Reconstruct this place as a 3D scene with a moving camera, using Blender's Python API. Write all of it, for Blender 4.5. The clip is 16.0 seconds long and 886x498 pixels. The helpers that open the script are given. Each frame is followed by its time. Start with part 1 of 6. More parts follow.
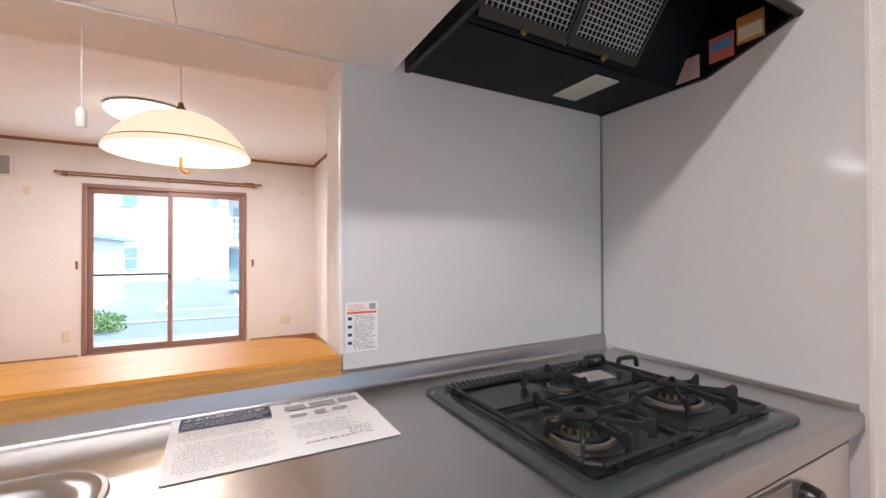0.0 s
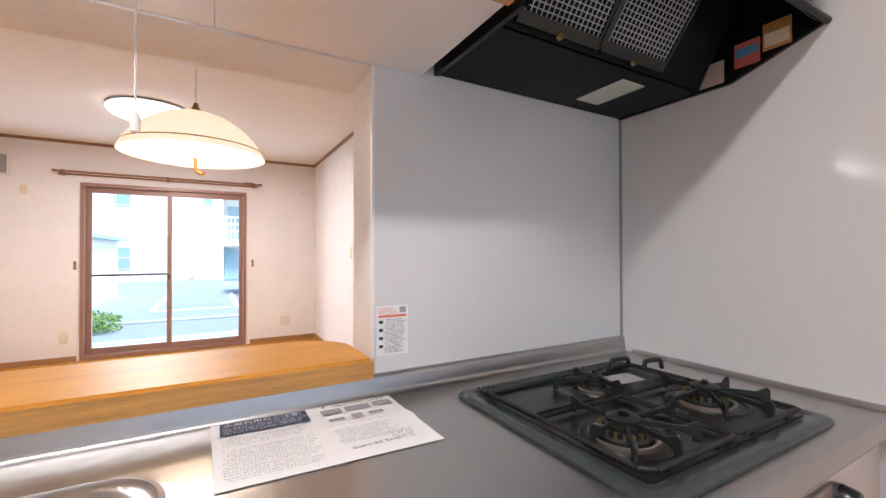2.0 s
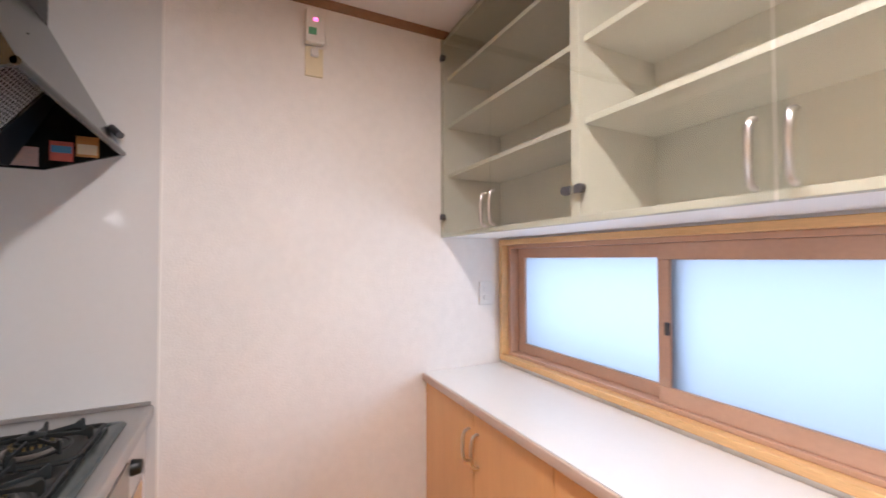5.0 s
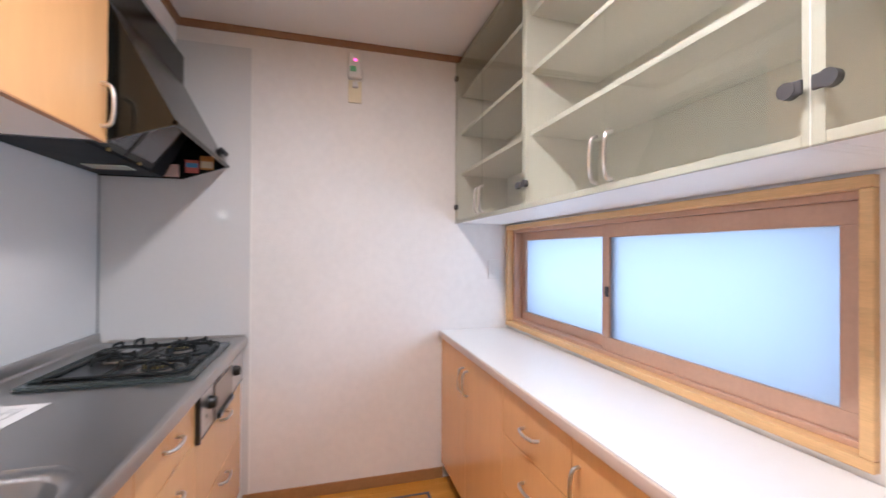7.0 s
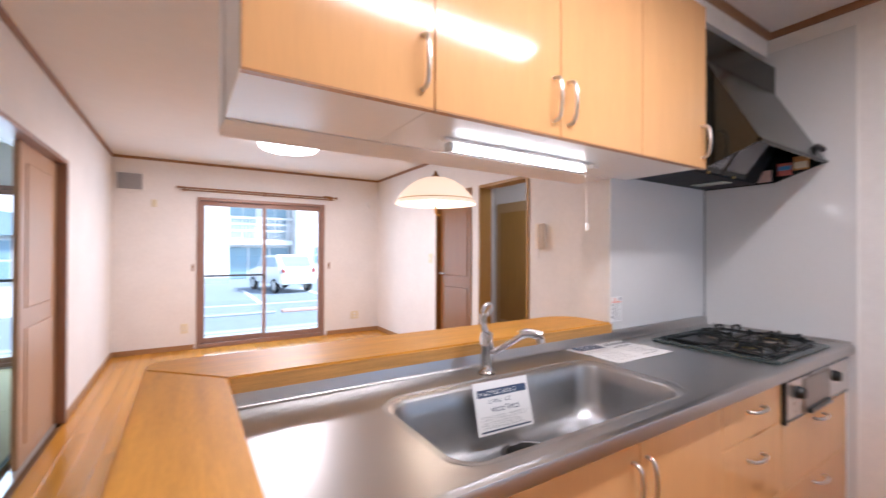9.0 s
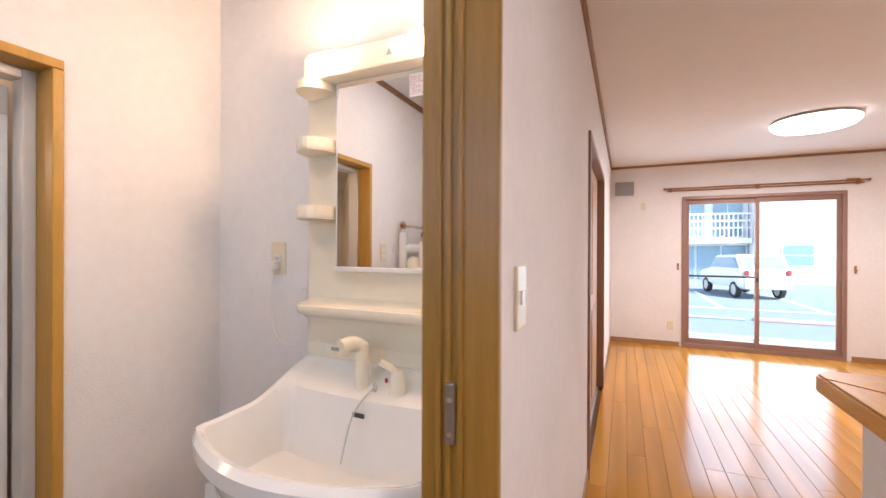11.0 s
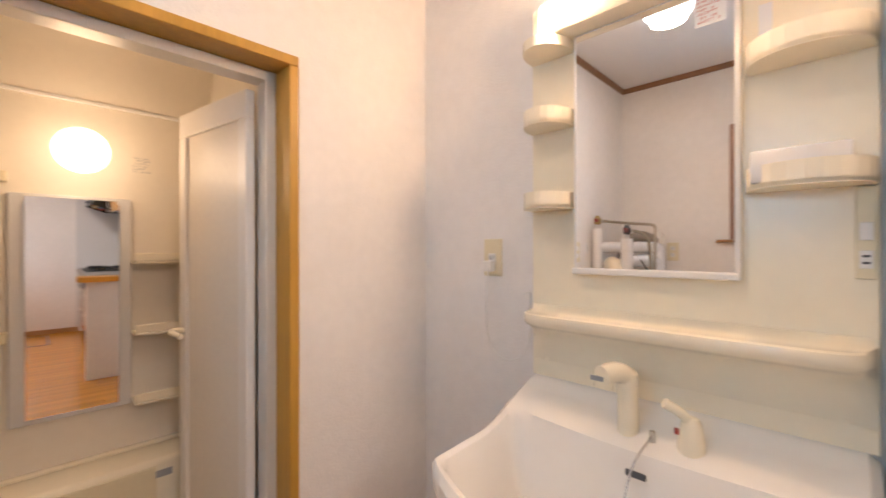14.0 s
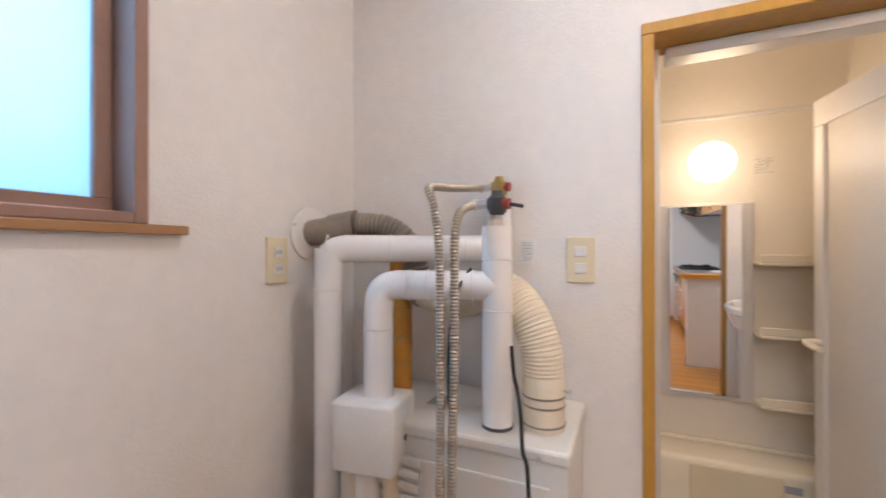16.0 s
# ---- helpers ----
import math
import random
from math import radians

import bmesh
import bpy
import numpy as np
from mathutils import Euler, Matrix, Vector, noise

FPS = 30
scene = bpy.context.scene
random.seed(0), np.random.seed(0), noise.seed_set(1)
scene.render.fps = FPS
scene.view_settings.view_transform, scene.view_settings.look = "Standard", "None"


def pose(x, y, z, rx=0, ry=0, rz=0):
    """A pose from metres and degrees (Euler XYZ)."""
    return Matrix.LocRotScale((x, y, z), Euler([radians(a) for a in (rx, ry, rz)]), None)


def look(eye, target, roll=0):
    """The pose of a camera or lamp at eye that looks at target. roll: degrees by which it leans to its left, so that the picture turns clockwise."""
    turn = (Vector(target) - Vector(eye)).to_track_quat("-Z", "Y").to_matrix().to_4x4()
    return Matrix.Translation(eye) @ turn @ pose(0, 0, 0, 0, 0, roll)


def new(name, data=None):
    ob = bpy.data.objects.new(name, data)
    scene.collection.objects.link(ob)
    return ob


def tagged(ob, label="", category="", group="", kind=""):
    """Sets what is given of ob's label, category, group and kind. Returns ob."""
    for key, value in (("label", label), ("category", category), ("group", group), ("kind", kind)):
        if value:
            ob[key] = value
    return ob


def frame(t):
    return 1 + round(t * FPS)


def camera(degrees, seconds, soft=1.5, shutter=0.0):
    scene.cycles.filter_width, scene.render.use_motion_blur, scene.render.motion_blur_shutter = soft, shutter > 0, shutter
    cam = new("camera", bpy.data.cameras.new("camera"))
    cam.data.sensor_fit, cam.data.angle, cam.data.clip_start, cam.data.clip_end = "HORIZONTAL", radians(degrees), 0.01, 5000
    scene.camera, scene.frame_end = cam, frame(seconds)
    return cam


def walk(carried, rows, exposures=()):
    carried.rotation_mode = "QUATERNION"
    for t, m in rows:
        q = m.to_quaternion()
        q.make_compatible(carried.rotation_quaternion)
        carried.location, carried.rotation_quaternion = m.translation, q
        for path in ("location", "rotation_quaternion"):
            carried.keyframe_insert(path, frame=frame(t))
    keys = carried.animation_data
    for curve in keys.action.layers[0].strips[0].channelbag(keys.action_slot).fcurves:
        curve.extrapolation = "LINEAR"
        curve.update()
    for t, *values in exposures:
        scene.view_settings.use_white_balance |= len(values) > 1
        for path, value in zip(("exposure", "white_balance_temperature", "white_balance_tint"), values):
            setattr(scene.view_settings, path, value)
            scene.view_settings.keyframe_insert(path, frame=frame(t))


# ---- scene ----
cam = camera(94.7, 16.0, soft=1.5, shutter=0.3)
PATH = [
    (0, (-1.13, -0.949, 1.168), (-0.169, 0.804, 1.187), -0.2),
    (0.5, (-1.109, -0.898, 1.157), (-0.124, 0.842, 1.175), -0.2),
    (1, (-1.14, -0.884, 1.151), (-0.152, 0.854, 1.171), -0.2),
    (1.5, (-1.193, -0.914, 1.178), (-0.208, 0.826, 1.199), -0.1),
    (2, (-1.206, -0.909, 1.177), (-0.221, 0.832, 1.195), -0.1),
    (2.5, (-1.229, -0.891, 1.177), (-0.238, 0.846, 1.193), -0.1),
    (3, (-1.298, -0.94, 1.217), (-0.098, 0.66, 1.239), 0.0),
    (3.5, (-1.364, -0.962, 1.246), (0.24, 0.233, 1.259), 0.0),
    (4, (-1.424, -0.902, 1.309), (0.509, -0.388, 1.299), 0.2),
    (4.5, (-1.54, -0.901, 1.372), (0.44, -1.182, 1.36), 0.4),
    (5, (-1.698, -0.907, 1.343), (0.098, -1.786, 1.391), -0.1),
    (5.2, (-1.755, -0.915, 1.338), (-0.012, -1.894, 1.38), 0.0),
    (6.1, (-2.02, -0.97, 1.31), (-0.37, -2.1, 1.33), 0.1),
    (6.8, (-2.19, -1.01, 1.285), (-0.33, -1.745, 1.3), 0.2),
    (7.3, (-2.302, -1.055, 1.272), (-0.313, -1.264, 1.281), 0.4),
    (7.5, (-2.315, -1.082, 1.274), (-0.316, -1.032, 1.273), 0.3),
    (8, (-2.34, -1.189, 1.263), (-0.515, -0.372, 1.261), 0.1),
    (8.5, (-2.419, -1.203, 1.281), (-0.944, 0.148, 1.279), 0.1),
    (9, (-2.566, -1.215, 1.266), (-1.504, 0.48, 1.277), 0.2),
    (9.5, (-2.69, -1.197, 1.278), (-2.267, 0.758, 1.287), 0.4),
    (10, (-2.822, -1.21, 1.27), (-3.149, 0.763, 1.278), 0.3),
    (10.2, (-2.882, -1.228, 1.275), (-3.396, 0.705, 1.275), 0.5),
    (11.2, (-3.2, -1.2, 1.272), (-4.03, 0.62, 1.272), 0.1),
    (12.3, (-3.43, -1.145, 1.272), (-4.34, 0.637, 1.272), 0.0),
    (12.5, (-3.456, -1.132, 1.269), (-4.405, 0.629, 1.268), -0.1),
    (13, (-3.506, -1.116, 1.263), (-4.466, 0.638, 1.263), 0.0),
    (13.5, (-3.535, -1.121, 1.26), (-4.565, 0.594, 1.26), 0.0),
    (14, (-3.519, -1.122, 1.26), (-4.917, 0.308, 1.26), -0.1),
    (14.5, (-3.501, -1.168, 1.269), (-5.29, -0.276, 1.267), -0.3),
    (15, (-3.497, -1.217, 1.281), (-5.484, -0.998, 1.272), 0.0),
    (15.5, (-3.523, -1.264, 1.275), (-5.502, -1.553, 1.272), -0.1),
    (16, (-3.538, -1.279, 1.266), (-5.359, -2.107, 1.271), -0.1),
]
walk(cam, [(t, look(eye, goal, roll)) for t, eye, goal, roll in PATH], exposures=[(0, 1.5, 5950, 10), (3, 1.5, 5950, 10), (5, 1.62, 6050, 12), (7.5, 1.56, 5550, 10), (8.2, 1.54, 5500, 11), (9, 1.46, 5680, 13), (10.2, 1.56, 5930, 13), (12.5, 1.42, 6450, 13), (13, 1.42, 6750, 14), (13.6, 1.42, 6800, 14), (14.5, 1.36, 6250, 11), (15, 1.4, 6100, 10), (16, 1.48, 5680, 8)])

# ---- world, sun, large lights ----
world = bpy.data.worlds.new("world")
scene.world = world
world.use_nodes = True
sky = world.node_tree.nodes.new("ShaderNodeTexSky")
sky.sky_type, sky.sun_disc = "NISHITA", False
sky.sun_elevation, sky.sun_rotation = radians(49), radians(130)
world.node_tree.links.new(sky.outputs[0], world.node_tree.nodes["Background"].inputs[0])
world.node_tree.nodes["Background"].inputs[1].default_value = 0.15


def lamp(name, kind, m, power, color=(1, 1, 1), size=0.1, size_y=None, angle=None):
    d = bpy.data.lights.new(name, kind)
    d.energy, d.color = power, color
    if kind == "AREA":
        d.shape, d.size = ("RECTANGLE", size) if size_y else ("DISK", size)
        if size_y:
            d.size_y = size_y
    elif kind == "POINT":
        d.shadow_soft_size = size
    elif kind == "SUN":
        d.angle = radians(angle)
    ob = new(name, d)
    ob.matrix_world = m
    return ob


BULB = (1, .66, .40)
WARM, SOFT, TUBE, DAY = (1, .73, .50), (1, .86, .79), (1, .88, .81), (.72, .87, 1)
# high sun from the south-east, behind the house
lamp("sun", "SUN", look((6, -5, 9), (0, 0, 0)), 3.4, (1, .96, .9), angle=8)
lamp("living_ceiling_glow", "AREA", look((-1.66, 3.3, 2.29), (-1.66, 3.3, 0)), 20.5, SOFT, .5)
lamp("pendant_glow", "POINT", pose(-1.263, .953, 1.585), 6.6, WARM, .05)
lamp("kitchen_ceiling_glow", "AREA", look((-1.62, -1.1, 2.31), (-1.62, -1.1, 0)), 10.5, TUBE, 1.15, .1)
lamp("cabinet_tube_glow", "AREA", look((-1.515, -.17, 1.575), (-1.515, -.17, 0)), .35, (1, .95, .92), .5, .03)
lamp("wash_ceiling_glow", "AREA", look((-4.1, -1.2, 2.325), (-4.1, -1.2, 0)), 1.6, (1, .84, .72), .15)
lamp("vanity_glow_a", "POINT", pose(-4.04, -.182, 1.882), 2.3, BULB, .012)
lamp("vanity_glow_b", "POINT", pose(-3.64, -.182, 1.882), 2.3, BULB, .012)
lamp("bath_globe_glow", "POINT", pose(-5.27, -.99, 1.61), 1.1, BULB, .09)
# added fill without a fitting, brightens the hall behind the doorway
lamp("hall_fill", "AREA", look((.7, 2.0, 2.35), (.7, 2.0, 0)), 4.5, (.92, .96, 1), .4)
# daylight in the window openings
lamp("south_window_sky", "AREA", look((-.86, -2.30, 1.16), (-.86, 0, .9)), 2.7, DAY, 1.5, .4)
lamp("north_window_sky", "AREA", look((-1.64, 5.10, 1.0), (-1.64, 0, .6)), 10, (.75, .9, 1), 1.45, 1.75)
lamp("wash_window_sky", "AREA", look((-3.8, -2.36, 1.68), (-3.8, 0, 1.3)), 3.2, (.36, .72, 1), .4, .6)
lamp("tatami_window_sky", "AREA", look((-4.8, 5.10, 1.0), (-4.8, 0, .6)), 20, (.75, .9, 1), 1.5, 1.7)

# ---- materials ----
def surf(name, rgb, rough=.5, metal=0.0, vary=.08, scale=6.0, stretch=(1, 1, 1), bump=0.0, bump_scale=200.0, spots=0.0, random_tone=0.0, emit=0.0, grain=0.0, coat=0.0):
    """A surface with colour varied at two scales, fine relief, and grain along the long axis."""
    m = bpy.data.materials.new(name)
    m.use_nodes = True
    nt = m.node_tree
    n, l = nt.nodes, nt.links
    b = n["Principled BSDF"]
    b.inputs["Roughness"].default_value, b.inputs["Metallic"].default_value = rough, metal
    b.inputs["Coat Weight"].default_value = coat
    b.inputs["Coat Roughness"].default_value = .08
    tc = n.new("ShaderNodeTexCoord")
    mp = n.new("ShaderNodeMapping")
    mp.inputs["Scale"].default_value = stretch
    l.new(tc.outputs["Object"], mp.inputs["Vector"])
    if random_tone:
        info = n.new("ShaderNodeObjectInfo")
        off = n.new("ShaderNodeVectorMath")
        off.operation = "MULTIPLY"
        off.inputs[1].default_value = (37, 53, 71)
        l.new(info.outputs["Random"], off.inputs[0])
        l.new(off.outputs[0], mp.inputs["Location"])
    big = n.new("ShaderNodeTexNoise")
    big.inputs["Scale"].default_value, big.inputs["Detail"].default_value = scale, 4
    fine = n.new("ShaderNodeTexNoise")
    fine.inputs["Scale"].default_value, fine.inputs["Detail"].default_value = scale * 9, 6
    for t in (big, fine):
        l.new(mp.outputs[0], t.inputs["Vector"])
    add = n.new("ShaderNodeMath")
    add.operation = "MULTIPLY_ADD"
    add.inputs[1].default_value = .45
    l.new(fine.outputs[0], add.inputs[0])
    sc = n.new("ShaderNodeMath")
    sc.operation = "MULTIPLY"
    sc.inputs[1].default_value = .55
    l.new(big.outputs[0], sc.inputs[0])
    l.new(sc.outputs[0], add.inputs[2])
    value = add.outputs[0]
    if grain:
        wave = n.new("ShaderNodeTexWave")
        wave.bands_direction = "X"
        wave.inputs["Scale"].default_value, wave.inputs["Distortion"].default_value = grain, 5.0
        wave.inputs["Detail"].default_value, wave.inputs["Detail Scale"].default_value = 3, 1.2
        l.new(mp.outputs[0], wave.inputs["Vector"])
        mx = n.new("ShaderNodeMath")
        mx.operation = "MULTIPLY_ADD"
        mx.inputs[1].default_value = .35
        l.new(wave.outputs["Fac"], mx.inputs[0])
        half = n.new("ShaderNodeMath")
        half.operation = "MULTIPLY"
        half.inputs[1].default_value = .65
        l.new(value, half.inputs[0])
        l.new(half.outputs[0], mx.inputs[2])
        value = mx.outputs[0]
    if random_tone:
        rt = n.new("ShaderNodeMath")
        rt.operation = "MULTIPLY_ADD"
        rt.inputs[1].default_value, rt.inputs[2].default_value = random_tone, -random_tone / 2
        l.new(info.outputs["Random"], rt.inputs[0])
        sm = n.new("ShaderNodeMath")
        l.new(value, sm.inputs[0])
        l.new(rt.outputs[0], sm.inputs[1])
        value = sm.outputs[0]
    ramp = n.new("ShaderNodeValToRGB")
    ramp.color_ramp.elements[0].position, ramp.color_ramp.elements[1].position = .25, .75
    ramp.color_ramp.elements[0].color = (*[c * (1 - vary) for c in rgb], 1)
    ramp.color_ramp.elements[1].color = (*[min(1, c * (1 + vary)) for c in rgb], 1)
    l.new(value, ramp.inputs[0])
    l.new(ramp.outputs[0], b.inputs["Base Color"])
    rr = n.new("ShaderNodeMath")
    rr.operation = "MULTIPLY_ADD"
    rr.inputs[1].default_value, rr.inputs[2].default_value = .25 * rough, rough * .88
    l.new(big.outputs[0], rr.inputs[0])
    l.new(rr.outputs[0], b.inputs["Roughness"])
    if bump:
        bn = n.new("ShaderNodeTexNoise")
        bn.inputs["Scale"].default_value, bn.inputs["Detail"].default_value = bump_scale, 3
        l.new(mp.outputs[0], bn.inputs["Vector"])
        bp = n.new("ShaderNodeBump")
        bp.inputs["Strength"].default_value, bp.inputs["Distance"].default_value = bump, .002
        l.new(bn.outputs[0], bp.inputs["Height"])
        l.new(bp.outputs[0], b.inputs["Normal"])
    if emit:
        b.inputs["Emission Color"].default_value = (*rgb, 1)
        b.inputs["Emission Strength"].default_value = emit
    return m


def glow(name, rgb, strength):
    m = bpy.data.materials.new(name)
    m.use_nodes = True
    b = m.node_tree.nodes["Principled BSDF"]
    b.inputs["Base Color"].default_value = (.85, .83, .8, 1)
    b.inputs["Emission Color"].default_value = (*rgb, 1)
    b.inputs["Emission Strength"].default_value = strength
    return m


def pane_material(name, tint, gloss=.08, frost=0.0, rough=.03):
    """Thin glass: a tinted clear or frosted sheet with a glossy skin."""
    m = bpy.data.materials.new(name)
    m.use_nodes = True
    n, l = m.node_tree.nodes, m.node_tree.links
    n.remove(n["Principled BSDF"])
    clear = n.new("ShaderNodeBsdfTransparent")
    clear.inputs[0].default_value = (*tint, 1)
    body = clear.outputs[0]
    if frost:
        milk = n.new("ShaderNodeBsdfTranslucent")
        milk.inputs[0].default_value = (*tint, 1)
        noise_tex = n.new("ShaderNodeTexNoise")
        noise_tex.inputs["Scale"].default_value = 400
        bp = n.new("ShaderNodeBump")
        bp.inputs["Strength"].default_value = .2
        l.new(noise_tex.outputs[0], bp.inputs["Height"])
        l.new(bp.outputs[0], milk.inputs["Normal"])
        mixf = n.new("ShaderNodeMixShader")
        mixf.inputs[0].default_value = frost
        l.new(clear.outputs[0], mixf.inputs[1])
        l.new(milk.outputs[0], mixf.inputs[2])
        body = mixf.outputs[0]
    gl = n.new("ShaderNodeBsdfGlossy")
    gl.inputs["Roughness"].default_value = rough if not frost else .25
    mix = n.new("ShaderNodeMixShader")
    edge = n.new("ShaderNodeLayerWeight")
    edge.inputs["Blend"].default_value = .35
    steep = n.new("ShaderNodeMath")
    steep.operation = "POWER"
    steep.inputs[1].default_value = 3.0
    l.new(edge.outputs["Facing"], steep.inputs[0])
    skin = n.new("ShaderNodeMath")
    skin.operation = "MULTIPLY_ADD"
    skin.inputs[1].default_value, skin.inputs[2].default_value = .5, gloss
    l.new(steep.outputs[0], skin.inputs[0])
    l.new(skin.outputs[0], mix.inputs[0])
    l.new(body, mix.inputs[1])
    l.new(gl.outputs[0], mix.inputs[2])
    l.new(mix.outputs[0], n["Material Output"].inputs[0])
    return m


WALL = surf("white_wallpaper", (.80, .77, .745), .92, vary=.06, scale=3, bump=.6, bump_scale=150)
CEIL = surf("ceiling_wallpaper", (.78, .755, .735), .95, vary=.03, scale=1.2, bump=.25, bump_scale=220)
PLANK = surf("varnished_floorboard", (.55, .25, .036), .13, vary=.14, scale=2.2, stretch=(9, .9, 9), random_tone=.22, grain=.25, bump=.05, bump_scale=90)
SUBFLOOR = surf("floor_joint", (.16, .08, .03), .6)
TRIM = surf("brown_moulding", (.27, .135, .065), .45, vary=.2, scale=5, stretch=(3, 3, 3))
BASE = surf("brown_baseboard", (.36, .19, .08), .4, vary=.18, scale=5, stretch=(3, 3, 3))
JAMB = surf("oak_door_frame", (.34, .172, .027), .38, vary=.28, scale=4, stretch=(14, 14, .7), bump=.15, bump_scale=60)
DOORWOOD = surf("brown_door_veneer", (.235, .10, .025), .38, vary=.25, scale=4, stretch=(12, 12, .6))
TANDOOR = surf("tan_door_veneer", (.42, .27, .12), .45, vary=.18, scale=4, stretch=(12, 12, .6))
OAK = surf("oak_bar_top", (.62, .30, .05), .4, vary=.25, scale=3, stretch=(1.0, 12, 12), bump=.06, bump_scale=50, coat=0.0)
OAK_Y = surf("oak_bar_return", (.62, .30, .05), .4, vary=.25, scale=3, stretch=(12, 1.0, 12), bump=.06, bump_scale=50, coat=0.0)
for _m in (OAK, OAK_Y):
    _m.node_tree.nodes["Principled BSDF"].inputs["Specular IOR Level"].default_value = .18
OAKEDGE = surf("oak_bar_edge", (.46, .235, .06), .4, vary=.45, scale=4, stretch=(1.2, 24, 24), bump=.15, bump_scale=50)
CASING = surf("pale_oak_casing", (.70, .44, .20), .4, vary=.2, scale=4, stretch=(1, 10, 10))
MAPLE = surf("glossy_maple_door", (.74, .42, .18), .12, vary=.06, scale=2, stretch=(8, 8, .7), coat=.1)
MAPLE_EDGE = surf("maple_door_edge", (.44, .22, .085), .35, vary=.1)
MAPLE_BODY = surf("maple_carcass", (.70, .46, .24), .3, vary=.06)
STEEL = surf("brushed_steel", (.46, .455, .45), .31, 1.0, vary=.02, scale=1.2, stretch=(.5, 1, 1))
STEEL_SINK = surf("sink_steel", (.42, .43, .44), .36, 1.0, vary=.08, scale=4)
CHROME = surf("chrome", (.62, .62, .63), .12, 1.0, vary=.03)
SATIN = surf("satin_handle", (.66, .64, .62), .28, 1.0, vary=.04)
PANEL = surf("grey_white_kitchen_panel", (.68, .675, .67), .09, vary=.02, scale=40, bump=.006, bump_scale=500)
JOINT = surf("grey_joint_strip", (.30, .31, .32), .4, 0.3)
BLACK = surf("black_enamel", (.006, .007, .007), .3, vary=.3, scale=8)
BLACKMATT = surf("black_cast_iron", (.010, .012, .011), .5, vary=.4, scale=20, bump=.3, bump_scale=120)
HOODBLACK = surf("dark_hood_steel", (.038, .04, .036), .2, .8, vary=.15, scale=6)
HOODIN = surf("black_hood_inside", (.006, .008, .011), .5, vary=.2)
HOODIN.node_tree.nodes["Principled BSDF"].inputs["Specular IOR Level"].default_value = .15
HOBPLATE = surf("dark_grey_hob_plate", (.062, .078, .078), .26, .35, vary=.15, scale=8)
MESHW = surf("filter_mesh_wire", (.55, .56, .58), .4, .8)
WHITE = surf("white_plastic", (.78, .76, .73), .35, vary=.03)
WHITELAM = surf("white_laminate", (.80, .785, .76), .3, vary=.02, scale=30)
SHELFW = surf("white_shelf_board", (.80, .775, .73), .45, vary=.03)
CREAM = surf("cream_resin", (.89, .815, .655), .22, vary=.04, scale=3)
IVORY = surf("ivory_plate", (.74, .66, .47), .35, vary=.03)
CERAMIC = surf("white_ceramic", (.82, .80, .77), .1, vary=.02, scale=3, coat=.3)
PVC = surf("white_pipe_wrap", (.86, .85, .85), .18, vary=.03, scale=10)
FOAM = surf("white_foam_block", (.80, .79, .77), .7, vary=.05, scale=20, bump=.3, bump_scale=140)
DUCT = surf("cream_flex_duct", (.74, .66, .52), .55, vary=.06, scale=12)
BOILER = surf("white_enamelled_sheet", (.74, .72, .68), .3, vary=.04, scale=6)
ORANGE = surf("orange_lagging", (.55, .24, .035), .5, vary=.15, scale=12)
ALU = surf("aluminium_frame", (.62, .62, .61), .35, .7, vary=.05)
BRONZE = surf("bronze_sash", (.31, .185, .14), .42, .15, vary=.12, scale=8)
VENTMETAL = surf("grey_vent_metal", (.34, .30, .26), .3, .8, vary=.15, scale=8)
HOSE = surf("corrugated_steel_hose", (.44, .40, .33), .34, 1.0, vary=.06, scale=8)
BRASS = surf("worn_brass", (.40, .30, .12), .35, .9, vary=.3, scale=40)
DARKGREY = surf("dark_grey_plastic", (.06, .06, .065), .45)
RED = surf("red_plastic", (.30, .04, .03), .4)
GREEN = surf("green_print", (.10, .35, .18), .5)
PAPER = surf("white_paper", (.80, .80, .80), .7, vary=.02)
INK = surf("black_print", (.03, .035, .045), .7)
INKGREY = surf("grey_print", (.33, .34, .36), .7)
NAVY = surf("navy_print", (.035, .06, .12), .6)
ORANGEPRINT = surf("orange_print", (.75, .16, .06), .6)
CARD_PINK = surf("pale_pink_card", (.55, .40, .36), .5)
CARD_RED = surf("red_card", (.55, .13, .10), .5)
CARD_BLUE = surf("blue_card", (.08, .28, .50), .5)
CARD_ORANGE = surf("orange_card", (.55, .27, .08), .5)
TATAMI = surf("straw_tatami", (.42, .38, .20), .8, vary=.15, scale=5, stretch=(1, 30, 1), bump=.3, bump_scale=150)
TATAMI_EDGE = surf("green_tatami_edge", (.04, .07, .04), .8)
BATHWALL = surf("bath_wall_panel", (.79, .73, .63), .42, vary=.04, scale=4)
GREYCARD = surf("grey_slats", (.34, .34, .35), .5)
MIRROR = surf("mirror_silver", (.92, .92, .92), .0, 1.0, vary=0.0)
MIRROR.node_tree.nodes["Principled BSDF"].inputs["Roughness"].default_value = 0.01
CLEAR = pane_material("clear_window_glass", (.97, .99, .99), .03)
FROST = pane_material("frosted_window_glass", (.50, .53, .58), .05, .95)
SMOKE = pane_material("smoked_cabinet_glass", (.84, .85, .79), .05)
TUBEGLOW = glow("lit_fluorescent_tube", (1, .95, .92), .8)
STRIPGLOW = glow("lit_strip_tube", (1, .97, .95), 2.7)
LAMPGLOW = glow("lit_opal_cover", (1, .95, .93), 2.2)
SHADEGLOW = glow("lit_pendant_shade", (1, .70, .44), .30)
BULBGLOW = glow("lit_bulb", (1, .84, .62), 2.6)
